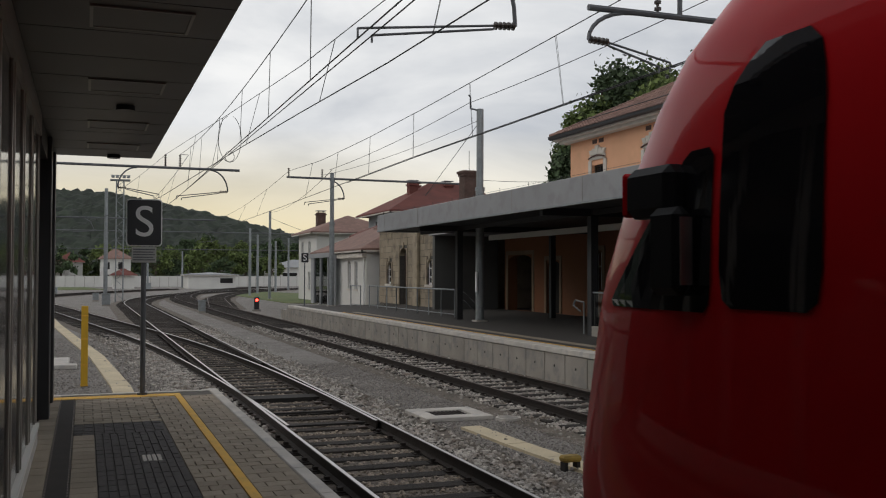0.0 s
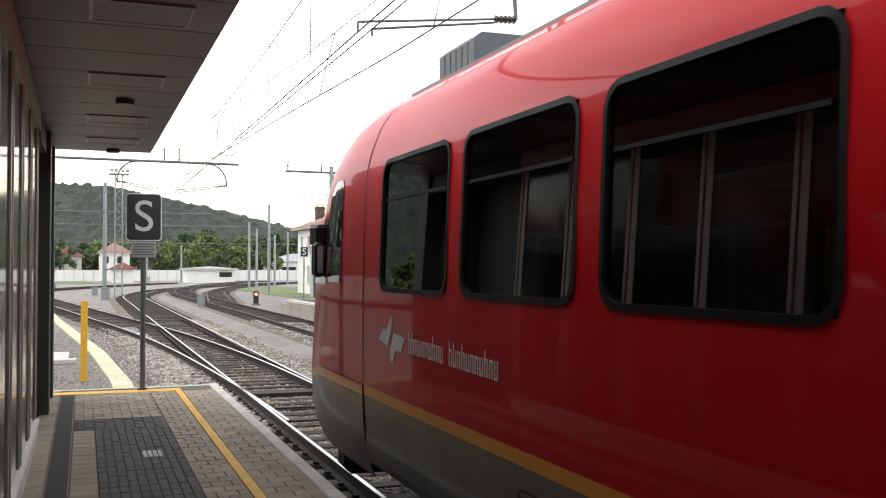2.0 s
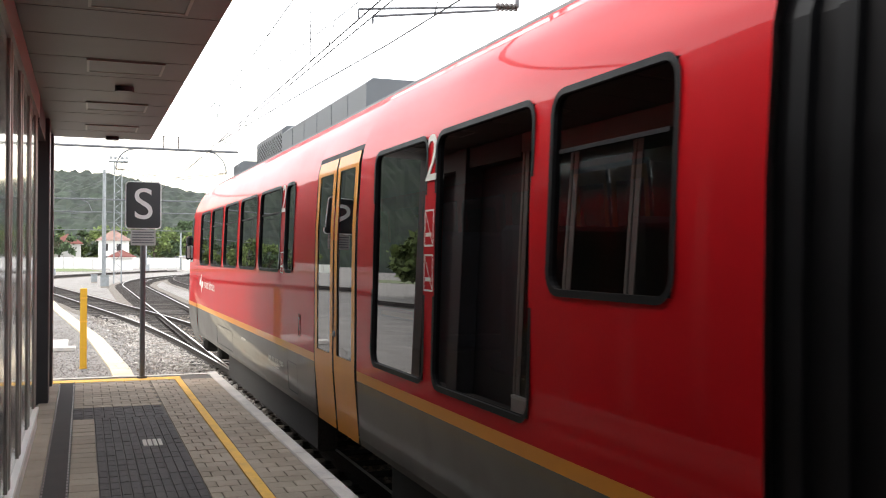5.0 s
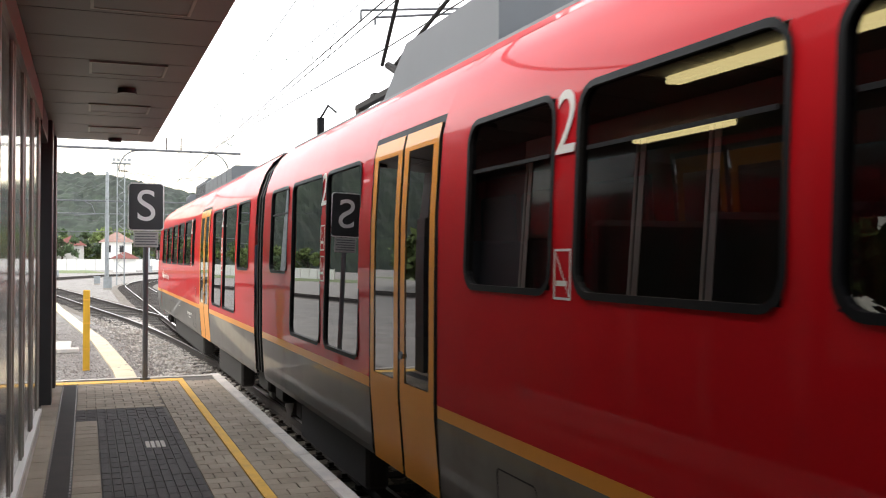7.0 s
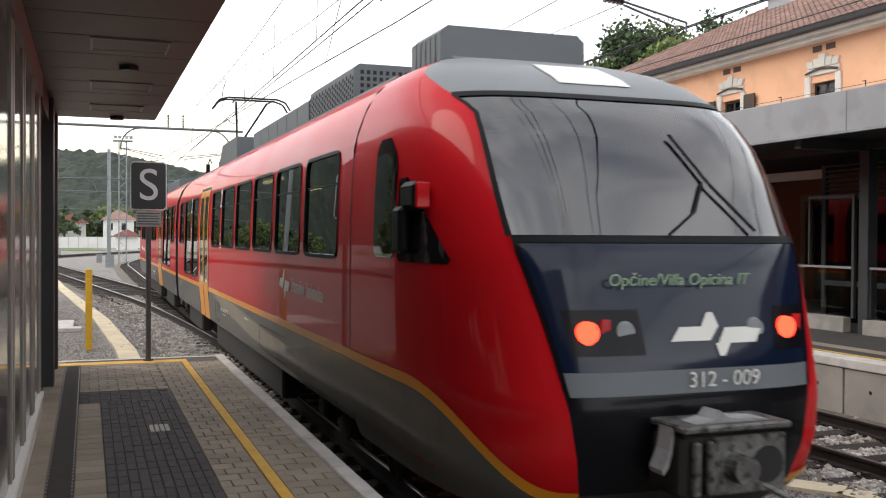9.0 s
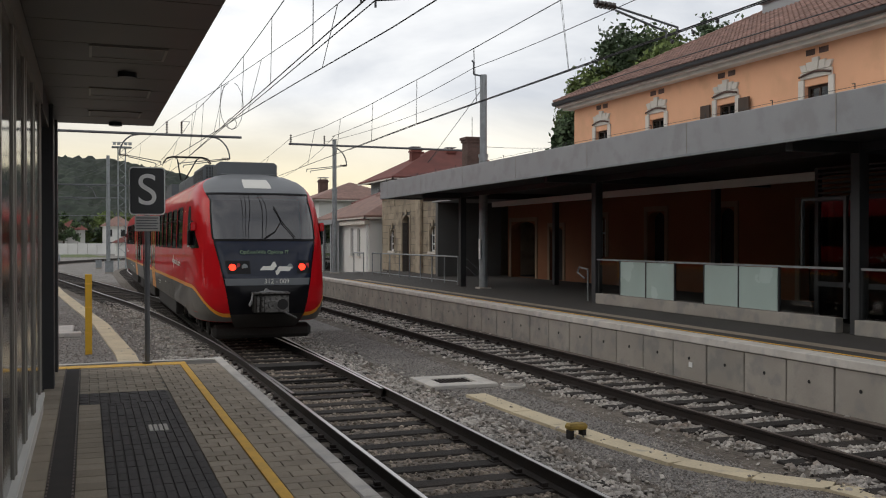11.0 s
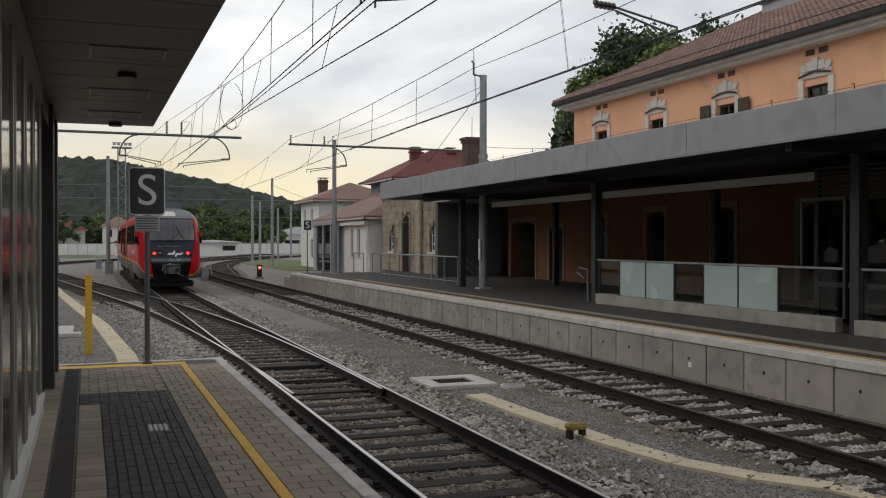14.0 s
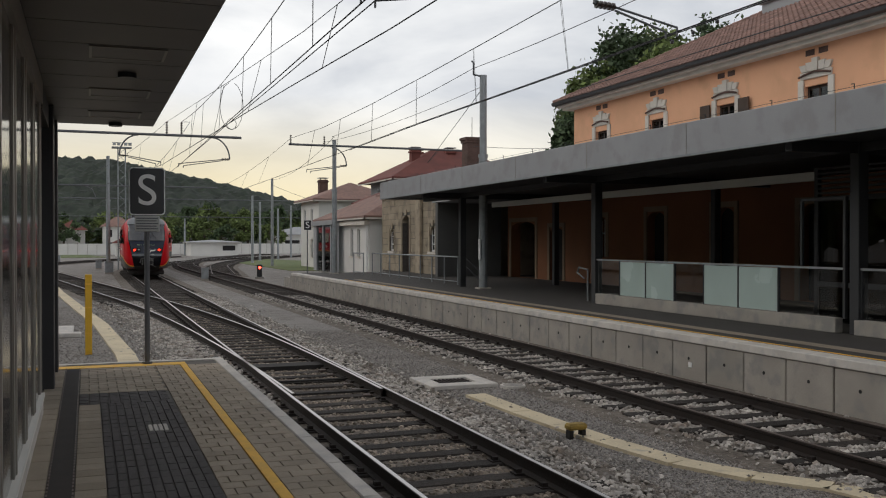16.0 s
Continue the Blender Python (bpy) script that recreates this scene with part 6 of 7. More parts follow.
def house(name, label, x0, x1, y0, y1, z, rise, wall, roof, wins, over=0.5, base=GZ):
    """A small house with a hipped roof; wins: (face, from, to, low, high) with face x or y."""
    b = thing(name, label, "house")
    fx = [(w[1], w[2], w[3], w[4]) for w in wins if w[0] == "x"]
    part("front_wall", wall_with_holes(bmesh.new(), x0, 0.3, y0, y1, base, z, fx), wall, b)
    part("wall", boxes((x0 + 0.3, x1, y0, y0 + 0.3, base, z), (x0 + 0.3, x1, y1 - 0.3, y1, base, z), (x1 - 0.3, x1, y0 + 0.3, y1 - 0.3, base, z), (x0 + 1.2, x0 + 1.3, y0 + 0.3, y1 - 0.3, base, z)), wall, b)
    for a, c, l, h in fx:
        w = part("window_frame", boxes((x0 + 0.1, x0 + 0.16, a, a + 0.07, l, h), (x0 + 0.1, x0 + 0.16, c - 0.07, c, l, h), (x0 + 0.1, x0 + 0.16, a, c, h - 0.08, h), (x0 + 0.1, x0 + 0.16, (a + c) / 2 - 0.03, (a + c) / 2 + 0.03, l, h)), "sign_white", b, "pale window frame")
        part("pane", boxes((x0 + 0.12, x0 + 0.13, a, c, l, h)), "pane", w)
        part("sill", boxes((x0 - 0.08, x0 + 0.02, a - 0.1, c + 0.1, l - 0.1, l)), "trim", w)
    for w in [w for w in wins if w[0] == "y"]:
        part("window", boxes((w[1], w[2], y0 - 0.02, y0 + 0.02, w[3], w[4])), "dark_in", b, "dark window")
    X0, X1, Y0, Y1 = x0 - over, x1 + over, y0 - over, y1 + over
    h = min(X1 - X0, Y1 - Y0) / 2
    if Y1 - Y0 > X1 - X0:
        r0, r1 = (X0 + h, Y0 + h, z + rise), (X0 + h, Y1 - h, z + rise)
        quads = [[(X0, Y0, z), (X0, Y1, z), r1, r0], [(X1, Y0, z), r0, r1, (X1, Y1, z)], [(X0, Y0, z), r0, (X1, Y0, z)], [(X0, Y1, z), (X1, Y1, z), r1]]
    else:
        r0, r1 = (X0 + h, Y0 + h, z + rise), (X1 - h, Y0 + h, z + rise)
        quads = [[(X0, Y0, z), r0, r1, (X1, Y0, z)], [(X0, Y1, z), (X1, Y1, z), r1, r0], [(X0, Y0, z), (X0, Y1, z), r0], [(X1, Y0, z), r1, (X1, Y1, z)]]
    bm = bmesh.new()
    for q in quads:
        slab(bm, q, 0.12)
    part("roof", bm, roof, b, "tiled hip roof")
    part("eave", boxes((X0, X1, Y0, Y0 + 0.1, z - 0.2, z - 0.1), (X0, X0 + 0.1, Y0, Y1, z - 0.2, z - 0.1)), "trim", b, "pale eave board")
    return b


def chimney(parent, x, y, z0, z1, w=0.6, mat="brick"):
    c = part("chimney", boxes((x - w / 2, x + w / 2, y - w / 2, y + w / 2, z0, z1), (x - w / 2 - 0.08, x + w / 2 + 0.08, y - w / 2 - 0.08, y + w / 2 + 0.08, z1 - 0.25, z1 - 0.12)), mat, parent, "brick chimney")
    part("chimney_cap", boxes((x - w / 2 - 0.05, x + w / 2 + 0.05, y - w / 2 - 0.05, y + w / 2 + 0.05, z1 + 0.14, z1 + 0.2), (x - w / 3, x - w / 3 + 0.08, y - 0.05, y + 0.05, z1, z1 + 0.14), (x + w / 3 - 0.08, x + w / 3, y - 0.05, y + 0.05, z1, z1 + 0.14)), "grey_wall", c)


def houses():
    a = house("annex_house", "low white annex with a glazed porch and brown tiled roof", 15.4, 22, 54.0, 66.5, 3.72, 1.75, "white_wall", "roof", [("x", 57.6, 58.3, 1.3, 3.0), ("x", 56.0, 56.7, 1.3, 3.0)], 0.45)
    part("porch", boxes((14.9, 15.1, 65.6, 66.5, 0.2, 3.3), (14.9, 15.1, 63.6, 63.8, 0.2, 3.3), (14.9, 15.1, 61.4, 61.6, 0.2, 3.3), (14.8, 15.4, 60.0, 66.6, 3.3, 3.6), (14.9, 15.1, 60.0, 60.2, 0.2, 3.3)), "grey_wall", a, "grey porch frame")
    part("porch_glass", boxes((14.98, 15.02, 60.2, 66.4, 0.2, 3.3)), "pane", a, "dark porch glazing")
    part("pipe", rods(((15.3, 54.2, 0.3), (15.3, 54.2, 3.6), 0.06)), "sign_white", a, "white downpipe")
    part("cornice", boxes((15.1, 15.4, 54.0, 60.0, 3.2, 3.45)), "trim", a)
    w = house("white_house", "tall white house with narrow windows and brown tiled roof", 19.3, 27, 84.0, 91.5, 6.0, 1.7, "white_wall", "roof", [("x", 86.4, 87.3, 3.6, 5.2), ("x", 89.4, 90.3, 3.6, 5.2), ("x", 86.4, 87.3, 0.8, 2.4)], 0.6)
    chimney(w, 21.2, 90.5, 6.3, 8.1, 0.8)
    r = house("red_roof_house", "pale house with a deep red tiled hip roof and chimneys", 22.4, 33, 70.0, 78.0, 7.1, 2.6, "grey_wall", "roof_red", [("x", 71.5, 72.4, 5.2, 6.5), ("x", 75, 75.9, 5.2, 6.5), ("y", 23.6, 24.4, 5.4, 6.4), ("y", 26.0, 26.8, 5.4, 6.4)], 0.9)
    for x, y in ((24.6, 73), (25.6, 75), (27.8, 73.5), (29.2, 75)):
        chimney(r, x, y, 8.0, 9.55 + 0.1 * (x > 26), 0.7, "roof_red")
    m = house("middle_house", "older house behind the canopy with a red tiled roof", 19.2, 28, 56.0, 70.0, 5.1, 2.2, "white_wall", "roof_red", [("x", 58.5, 59.5, 3.6, 4.6)], 0.5)
    c = thing("chimney_stack", "massive old brick chimney stack above the roofs", "chimney")
    part("shaft", boxes((17.02, 17.72, 42.65, 43.35, 5.0, 6.95)), "brick", c)
    part("collar", boxes((16.97, 17.77, 42.60, 43.40, 6.95, 7.08), (16.92, 17.82, 42.55, 43.45, 7.08, 7.2)), "brick", c)
    part("rod", rods(((17.4, 43.0, 7.2), (17.4, 43.0, 8.2), 0.015)), "wire", c)
    roof = thing("rear_roof", "low rear roof with small capped chimneys", "roof")
    part("roof_slope", slab(bmesh.new(), [(19.5, 37, 4.7), (19.5, 48, 4.7), (24, 48, 6.2), (24, 37, 6.2)], 0.15), "roof", roof)
    for x, y in ((19.9, 39.6), (19.9, 38.2), (20.3, 36.4), (20.6, 35.6)):
        chimney(roof, x, y, 4.6, 5.95, 0.55, "grey_wall")
    # far side of the yard
    h = house("red_roof_house", "small far house with a red roof among trees", -5.2, -0.4, 196, 203, 4.4, 1.9, "white_wall", "roof_red", [("x", 198.5, 200, 1.0, 2.4)])
    h2 = house("white_house", "white far house with pale gables behind the yard", 2.7, 8.0, 188, 198, 5.0, 2.0, "white_wall", "roof", [("y", 3.4, 4.3, 3.0, 4.3), ("y", 5.8, 6.7, 3.0, 4.3), ("y", 3.4, 4.3, 0.6, 2.0)])
    house("shed", "small white shed with an orange-red roof", 4.2, 7.4, 160, 165, 2.0, 1.1, "white_wall", "roof_red", [])
    house("long_shed", "long low grey shed beyond the yard", 15.5, 23, 158, 166, 2.1, 0.35, "white_wall", "grey_wall", [("y", 20.5, 22.5, 0.7, 1.5)])
    house("long_shed", "low white shed with a shallow roof", 36, 52, 196, 206, 3.6, 1.6, "white_wall", "grey_wall", [("y", 38, 41, 1.0, 2.4), ("y", 43, 46, 1.0, 2.4)])
    # concrete fence along the yard
    f = thing("yard_fence", "long pale panel fence along the far side of the yard", "fence")
    for i in range(60):
        x = -40 + i * 1.6
        y = 178 + 0.12 * i
        part("fence_panel", boxes((x, x + 1.54, y, y + 0.1, GZ, 1.75), bevel=0.02), "white_wall", f)
        part("fence_post", boxes((x - 0.1, x, y - 0.06, y + 0.14, GZ, 1.95)), "concrete", f)


# ---- trees ----
def crown(centre, size, count, leaf, seed):
    """Leaf clumps: many small tilted leaves gathered in uneven bunches, with gaps between them."""
    rng = np.random.default_rng(seed)
    n_b = max(8, count // 130)
    b = rng.normal(size=(n_b * 3, 3))
    b = b / np.linalg.norm(b, axis=1, keepdims=True) * rng.uniform(0.4, 1.0, (n_b * 3, 1)) ** 0.6
    b = b[b[:, 2] > -0.75][:n_b]
    p = np.array(centre) + (b[rng.integers(len(b), size=count)] + rng.normal(size=(count, 3)) * 0.11) * np.array(size)
    a = rng.normal(size=(count, 3))
    a /= np.linalg.norm(a, axis=1, keepdims=True)
    c = np.cross(a, rng.normal(size=(count, 3)))
    c /= np.linalg.norm(c, axis=1, keepdims=True)
    s = leaf * rng.uniform(0.6, 1.4, (count, 1))
    vs = np.stack([p - a * s, p + c * s * 0.6, p + a * s, p - c * s * 0.6], 1).reshape(-1, 3)
    return vs.tolist(), np.arange(count * 4).reshape(-1, 4).tolist()


def tree(x, y, base, height, spread, seed, count=5000, leaf=0.16, mat="leaf", label="broad green tree with dense leaves"):
    t = thing("tree", label, "tree", "trees")
    rng = random.Random(seed)
    bm = bmesh.new()
    top = Vector((x, y, base + height * 0.55))
    rod(bm, (x, y, base), top, 0.035 * height, 9, 0.018 * height)
    for i in range(7):
        a = i * 2.4 + rng.random()
        s = Vector((x, y, base + height * rng.uniform(0.28, 0.55)))
        e = Vector((x + math.cos(a) * spread * 0.7, y + math.sin(a) * spread * 0.7, base + height * rng.uniform(0.6, 0.92)))
        rod(bm, s, e, 0.012 * height, 6, 0.004 * height)
    part("trunk", bm, "bark", t, "grey-brown trunk with limbs")
    vs, fs = crown((x, y, base + height * 0.66), (spread, spread, height * 0.36), count, leaf, seed)
    tagged(raw("crown", vs, fs, mat, t, "crown of small leaves"), kind="stuff")


def trees():
    # behind the station house
    for i, (x, y, h, s, m) in enumerate([(30.8, 51, 14.6, 2.7, "leaf_dark"), (28.6, 50.5, 11.8, 2.4, "leaf"), (33.2, 51, 14.8, 2.8, "leaf"), (31.5, 47, 12.8, 3.2, "leaf"), (37.6, 51.5, 15.8, 2.3, "leaf_dark"), (26.6, 49.5, 9.4, 1.6, "leaf_dark"), (35.5, 46, 13.2, 2.6, "leaf")]):
        tree(x, y, 0, h * 1.0, s, 20 + i, 32000, 0.16, m, "tall broad-leaved tree behind the station house")
    rng = random.Random(6)
    # belt of trees and shrubs behind the far fence
    for i in range(46):
        a = -42 + i * 2.5 + rng.uniform(-1, 1)
        y = 186 + 0.15 * i + rng.uniform(2, 26)
        h = rng.uniform(3.5, 8.5)
        tree(a, y, GZ, h, h * rng.uniform(0.42, 0.6), 100 + i, 1800, 0.3, "leaf" if i % 3 else "leaf_dark", "rounded green tree behind the yard fence")
    for i in range(26):
        a = 18 + i * 2.6
        tree(a, 215 + rng.uniform(0, 40), GZ, rng.uniform(8, 13), rng.uniform(3.5, 5.5), 200 + i, 2000, 0.36, "leaf" if i % 2 else "leaf_dark", "tall green tree at the foot of the hill")
    # trees beyond the hall, seen only reflected; raised tall to block the low sky
    for i in range(24):
        h = rng.uniform(12.5, 16)
        tree(-22 - rng.uniform(0, 7), -34 + i * 4.7 + rng.uniform(-1, 1), GZ, h, rng.uniform(3.2, 4.4), 300 + i, 6500, 0.42, "leaf" if i % 2 else "leaf_dark", "tall green tree on the town side of the station")
        if i % 2:
            tree(-20 - rng.uniform(0, 3), -32 + i * 4.7 + rng.uniform(-2, 2), GZ, rng.uniform(5, 7.5), rng.uniform(2.6, 3.4), 400 + i, 3500, 0.34, "leaf", "rounded green bush on the town side of the station")


# ---- overhead line ----
def sag(a, b, drop, n=14):
    a, b = Vector(a), Vector(b)
    return [a.lerp(b, k / n) - Vector((0, 0, 4 * drop * (k / n) * (1 - k / n))) for k in range(n + 1)]


def mast(x, y, z0, z1, label, r=0.11):
    m = thing("catenary_mast", label, "mast", "catenary masts")
    bm = bmesh.new()
    rod(bm, (x, y, z0), (x, y, z0 + (z1 - z0) * 0.62), r, 12)
    part("pole", bm, "galv", m, "grey tapered pole")
    part("upper_pole", rods(((x, y, z0 + (z1 - z0) * 0.62), (x, y, z1), r * 0.82), n=12), "galv", m)
    part("collar", rods(((x, y, z0 + (z1 - z0) * 0.615), (x, y, z0 + (z1 - z0) * 0.63), r * 1.15), n=12), "galv", m)
    part("foot", boxes((x - 0.22, x + 0.22, y - 0.22, y + 0.22, z0 - 0.05, z0 + 0.06), bevel=0.02), "concrete", m, "concrete foot")
    return m


def insulator(bm, a, b, r=0.05, n=5):
    a, b = Vector(a), Vector(b)
    rod(bm, a, b, r * 0.4, 6)
    for k in range(n):
        p, q = a.lerp(b, (k + 0.3) / n), a.lerp(b, (k + 0.7) / n)
        rod(bm, p, q, r, 8)


def steady(name_parent, hang, tip, wire_x):
    """A curved hanger from the beam, an insulator, and two thin arms to the wire."""
    hx, hy, hz = hang
    tx, ty, tz = tip
    s = 1 if tx > hx else -1
    curve = [(hx, hy, hz)]
    for k in range(1, 8):
        a = k / 7 * math.pi / 2
        curve.append((hx - s * 0.75 * math.sin(a), hy, hz - (hz - tz - 0.30) * (1 - math.cos(a))))
    part("hanger", pipe(bmesh.new(), curve, 0.032, 8), "pole", name_parent, "curved steel hanger tube")
    end = Vector(curve[-1])
    ins = bmesh.new()
    q = end + Vector((s * 0.34, 0, -0.02))
    insulator(ins, end, q, 0.06)
    part("insulator", ins, "insulator", name_parent, "brown ribbed insulator")
    arm = bmesh.new()
    rod(arm, q, (tx, ty, tz + 0.06), 0.018)
    rod(arm, (tx, ty, tz + 0.06), (tx, ty, tz - 0.08), 0.016)
    rod(arm, q + Vector((0, 0, -0.05)), (tx - s * 0.2, ty, tz - 0.02), 0.018)
    rod(arm, (tx - s * 0.2, ty, tz - 0.02), (tx - s * 0.2, ty, tz - 0.12), 0.016)
    part("steady_arm", arm, "pole", name_parent, "pair of thin steady arms")


def beam(y, x0, x1, z, label):
    b = thing("catenary_beam", label, "beam", "catenary beams")
    part("tube", rods(((x0, y, z), (x1, y, z - 0.03), 0.055), n=10), "pole", b, "grey cross tube")
    return b


def pin(parent, x, y, z):
    bm = bmesh.new()
    insulator(bm, (x, y, z), (x, y, z + 0.52), 0.055, 5)
    part("pin_insulator", bm, "insulator", parent, "upright ribbed insulator")


def overhead():
    # beams
    b = beam(42.0, -4.0, 6.25, 6.72, "long grey steel tube carrying the contact wires")
    pin(b, 3.15, 42, 6.75)
    pin(b, 3.75, 42, 6.75)
    steady(b, (5.0, 42, 6.66), (3.62, 42, 5.45), 3.5)
    steady(b, (2.0, 42, 6.66), (2.9, 42, 5.5), 2.4)
    m = mast(-3.9, 42.0, GZ, 7.2, "grey catenary mast behind the pavilion")
    b = beam(12.5, -3.0, 12.2, 7.1, "grey steel tube above the platforms")
    steady(b, (5.05, 12.5, 7.05), (3.45, 12.5, 5.50), 3.5)
    steady(b, (7.75, 12.5, 6.18), (8.42, 12.5, 5.42), 8.25)
    part("drop_post", rods(((8.6, 12.5, 7.1), (8.6, 12.5, 6.2), 0.04), ((7.0, 12.5, 6.2), (11.3, 12.5, 6.2), 0.05), ((11.0, 12.5, 7.1), (11.0, 12.5, 6.2), 0.04)), "pole", b, "dropped cross tube")
    pin(b, 8.2, 12.5, 6.24)
    mast(-2.9, 12.5, GZ, 7.6, "grey catenary mast behind the pavilion")
    b = beam(47.5, 9.4, 19.6, 7.05, "grey steel tube reaching over the far track")
    pin(b, 9.5, 47.5, 7.0)
    pin(b, 11.2, 47.5, 7.0)
    steady(b, (11.6, 47.5, 6.95), (10.3, 47.5, 5.75), 8.25)
    mast(11.72, 47.5, PZ, 7.35, "slim grey catenary mast on the far platform", 0.13)
    m = mast(12.81, 30.63, PZ, 7.95, "slim grey catenary mast beside the canopy", 0.15)
    part("bracket", pipe(bmesh.new(), [(12.81, 30.63, 7.9), (12.45, 30.63, 7.95), (12.45, 30.63, 8.35), (12.38, 30.63, 8.42)], 0.03), "pole", m)
    part("number_plate", boxes((12.62, 12.66, 30.48, 30.60, 1.6, 2.3)), "sign_white", m, "narrow white plate")
    stay = thing("stay_wire", "thin guy wire with a strain insulator", "wire")
    part("guy", pipe(bmesh.new(), [(12.81, 30.7, 7.5), (16.2, 46, 6.2), (17.4, 47.5, 7.05)], 0.012, 5), "wire", stay)
    # masts farther along
    far = [(1.46, 76.15, 8.6), (16.95, 106, 7.2), (16.6, 92, 8.2), (19.8, 118, 7.0), (23.5, 126, 6.5), (28, 140, 7.5), (8.8, 150, 6.4), (15.2, 165, 6.0)]
    for x, y, z in far:
        mm = mast(x, y, GZ, z, "grey catenary mast out in the yard", 0.15)
    lat = thing("lattice_mast", "tall lattice floodlight mast with a lamp platform", "mast")
    x, y = 2.75, 86
    for dx in (-0.3, 0.3):
        for dy in (-0.3, 0.3):
            part("leg", rods(((x + dx, y + dy, GZ), (x + dx, y + dy, 10.2), 0.05), n=6), "galv", lat)
    br = bmesh.new()
    for i in range(18):
        z = i * 0.56
        s = 1 if i % 2 else -1
        rod(br, (x - 0.3 * s, y - 0.3, z), (x + 0.3 * s, y - 0.3, z + 0.56), 0.02, 5)
        rod(br, (x - 0.3, y - 0.3 * s, z), (x - 0.3, y + 0.3 * s, z + 0.56), 0.02, 5)
    part("bracing", br, "galv", lat, "zigzag bracing")
    part("platform", boxes((x - 0.8, x + 0.8, y - 0.5, y + 0.5, 10.1, 10.2), (x - 0.8, x + 0.8, y - 0.5, y - 0.46, 10.5, 10.55)), "galv", lat)
    for dx in (-0.6, -0.25, 0.3, 0.65):
        part("floodlight", boxes((x + dx - 0.13, x + dx + 0.13, y - 0.65, y - 0.45, 10.3, 10.5), bevel=0.03), "galv", lat, "grey floodlight")
    for (y, x0, x1, z) in ((76.15, -10, 9.5, 6.4), (106, -6, 30, 6.7), (150, -20, 40, 5.9)):
        t = beam(y, x0, x1, z, "distant grey cross tube over the yard")
        for k in range(3):
            xx = x0 + (x1 - x0) * (k + 1) / 4
            part("hanger", pipe(bmesh.new(), [(xx, y, z), (xx + 0.6, y, z - 0.3), (xx + 0.9, y, z - 1.0), (xx - 0.6, y, z - 1.1)], 0.03), "pole", t)

    def line(name, label, pts, r=0.009):
        w = thing(name, label, "wire", "overhead wires")
        part("strand", pipe(bmesh.new(), pts, r * 1.25, 5), "wire", w)
        return w

    def droppers(parent, top, low, ys):
        """Thin double loops between the two wires."""
        def z_at(pts, y):
            for a, b in zip(pts, pts[1:]):
                a, b = Vector(a), Vector(b)
                if min(a.y, b.y) <= y <= max(a.y, b.y):
                    return a.lerp(b, (y - a.y) / (b.y - a.y))
            return None
        for y in ys:
            a, b = z_at(top, y), z_at(low, y)
            if a and b:
                bm = bmesh.new()
                rod(bm, a, b, 0.0042, 4)
                rod(bm, a + Vector((0, 0.05, 0)), b + Vector((0, 0.03, 0)), 0.0042, 4)
                part("dropper", bm, "wire", parent, "thin dropper loop")

    # near track
    c1 = [(3.3, -25, 5.42), (3.45, 12.5, 5.42), (3.62, 42, 5.42), (3.4, 76, 5.45), (9, 120, 5.5)]
    m1 = sag((3.4, -20, 6.95), (3.5, 12.5, 6.95), 0.4) + sag((3.45, 12.5, 7.0), (3.75, 42, 7.28), 0.42) + sag((4.1, 42, 7.28), (3.4, 76, 6.95), 0.5)
    w = line("contact_wire", "thin contact wire above the near track", c1, 0.009)
    line("contact_wire", "second contact wire close beside the first", [(x + 0.22 - 0.005 * max(0, y), y, z + 0.02) for x, y, z in c1[:3]], 0.008)
    line("messenger_wire", "sagging messenger wire above the near track", m1, 0.008)
    droppers(w, m1, c1, [5, 10, 15.5, 19.5, 23.5, 28, 33, 37, 47, 53, 60])
    # branch wires, swinging over from the side
    c2 = [(5.0, -8, 5.45), (4.3, 13.9, 5.44), (4.0, 19, 5.44), (3.72, 24.4, 5.44), (2.95, 42, 5.44), (-1.0, 76, 5.55), (-6, 120, 5.6)]
    m2 = [(5.1, 2, 6.8), (4.55, 14, 6.66), (4.27, 20, 6.64), (3.87, 28, 6.84), (3.15, 42, 7.25)] + sag((3.15, 42, 7.25), (-1.0, 76, 6.9), 0.5)
    w = line("contact_wire", "thin contact wire of the branch track", c2)
    line("messenger_wire", "sagging messenger wire of the branch track", m2, 0.007)
    droppers(w, m2, c2, [12, 17.5, 24, 29, 34, 48, 56])
    # far track
    c3 = [(8.1, -25, 5.4), (8.42, 12.5, 5.42), (8.4, 25, 5.42), (8.55, 33, 5.42), (8.9, 47.5, 5.45), (9.4, 80, 5.5), (17.5, 140, 5.6)]
    m3 = sag((8.0, -20, 6.9), (8.2, 12.5, 6.75), 0.3) + [(8.4, 24, 6.62), (8.55, 30, 6.62), (8.9, 38, 6.8), (9.5, 47.5, 7.35)] + sag((9.5, 47.5, 7.35), (10.0, 92, 6.9), 0.6)
    w = line("contact_wire", "thin contact wire above the far track", c3)
    line("contact_wire", "second thin wire beside the far track's contact wire", [(x + 0.14, y, z + 0.03) for x, y, z in c3[:4]], 0.008)
    line("messenger_wire", "sagging messenger wire above the far track", m3, 0.008)
    droppers(w, m3, c3, [16, 20.5, 24.8, 29.5, 34.5, 40, 54, 62])
    line("feeder_wire", "thin feeder wire from mast to mast", [(12.4, -10, 8.6)] + sag((12.4, 5, 8.5), (12.4, 30.63, 8.14), 0.25) + sag((12.4, 30.63, 8.14), (11.6, 47.5, 7.5), 0.15) + sag((11.72, 47.5, 7.5), (16.6, 92, 8.1), 0.5), 0.009)
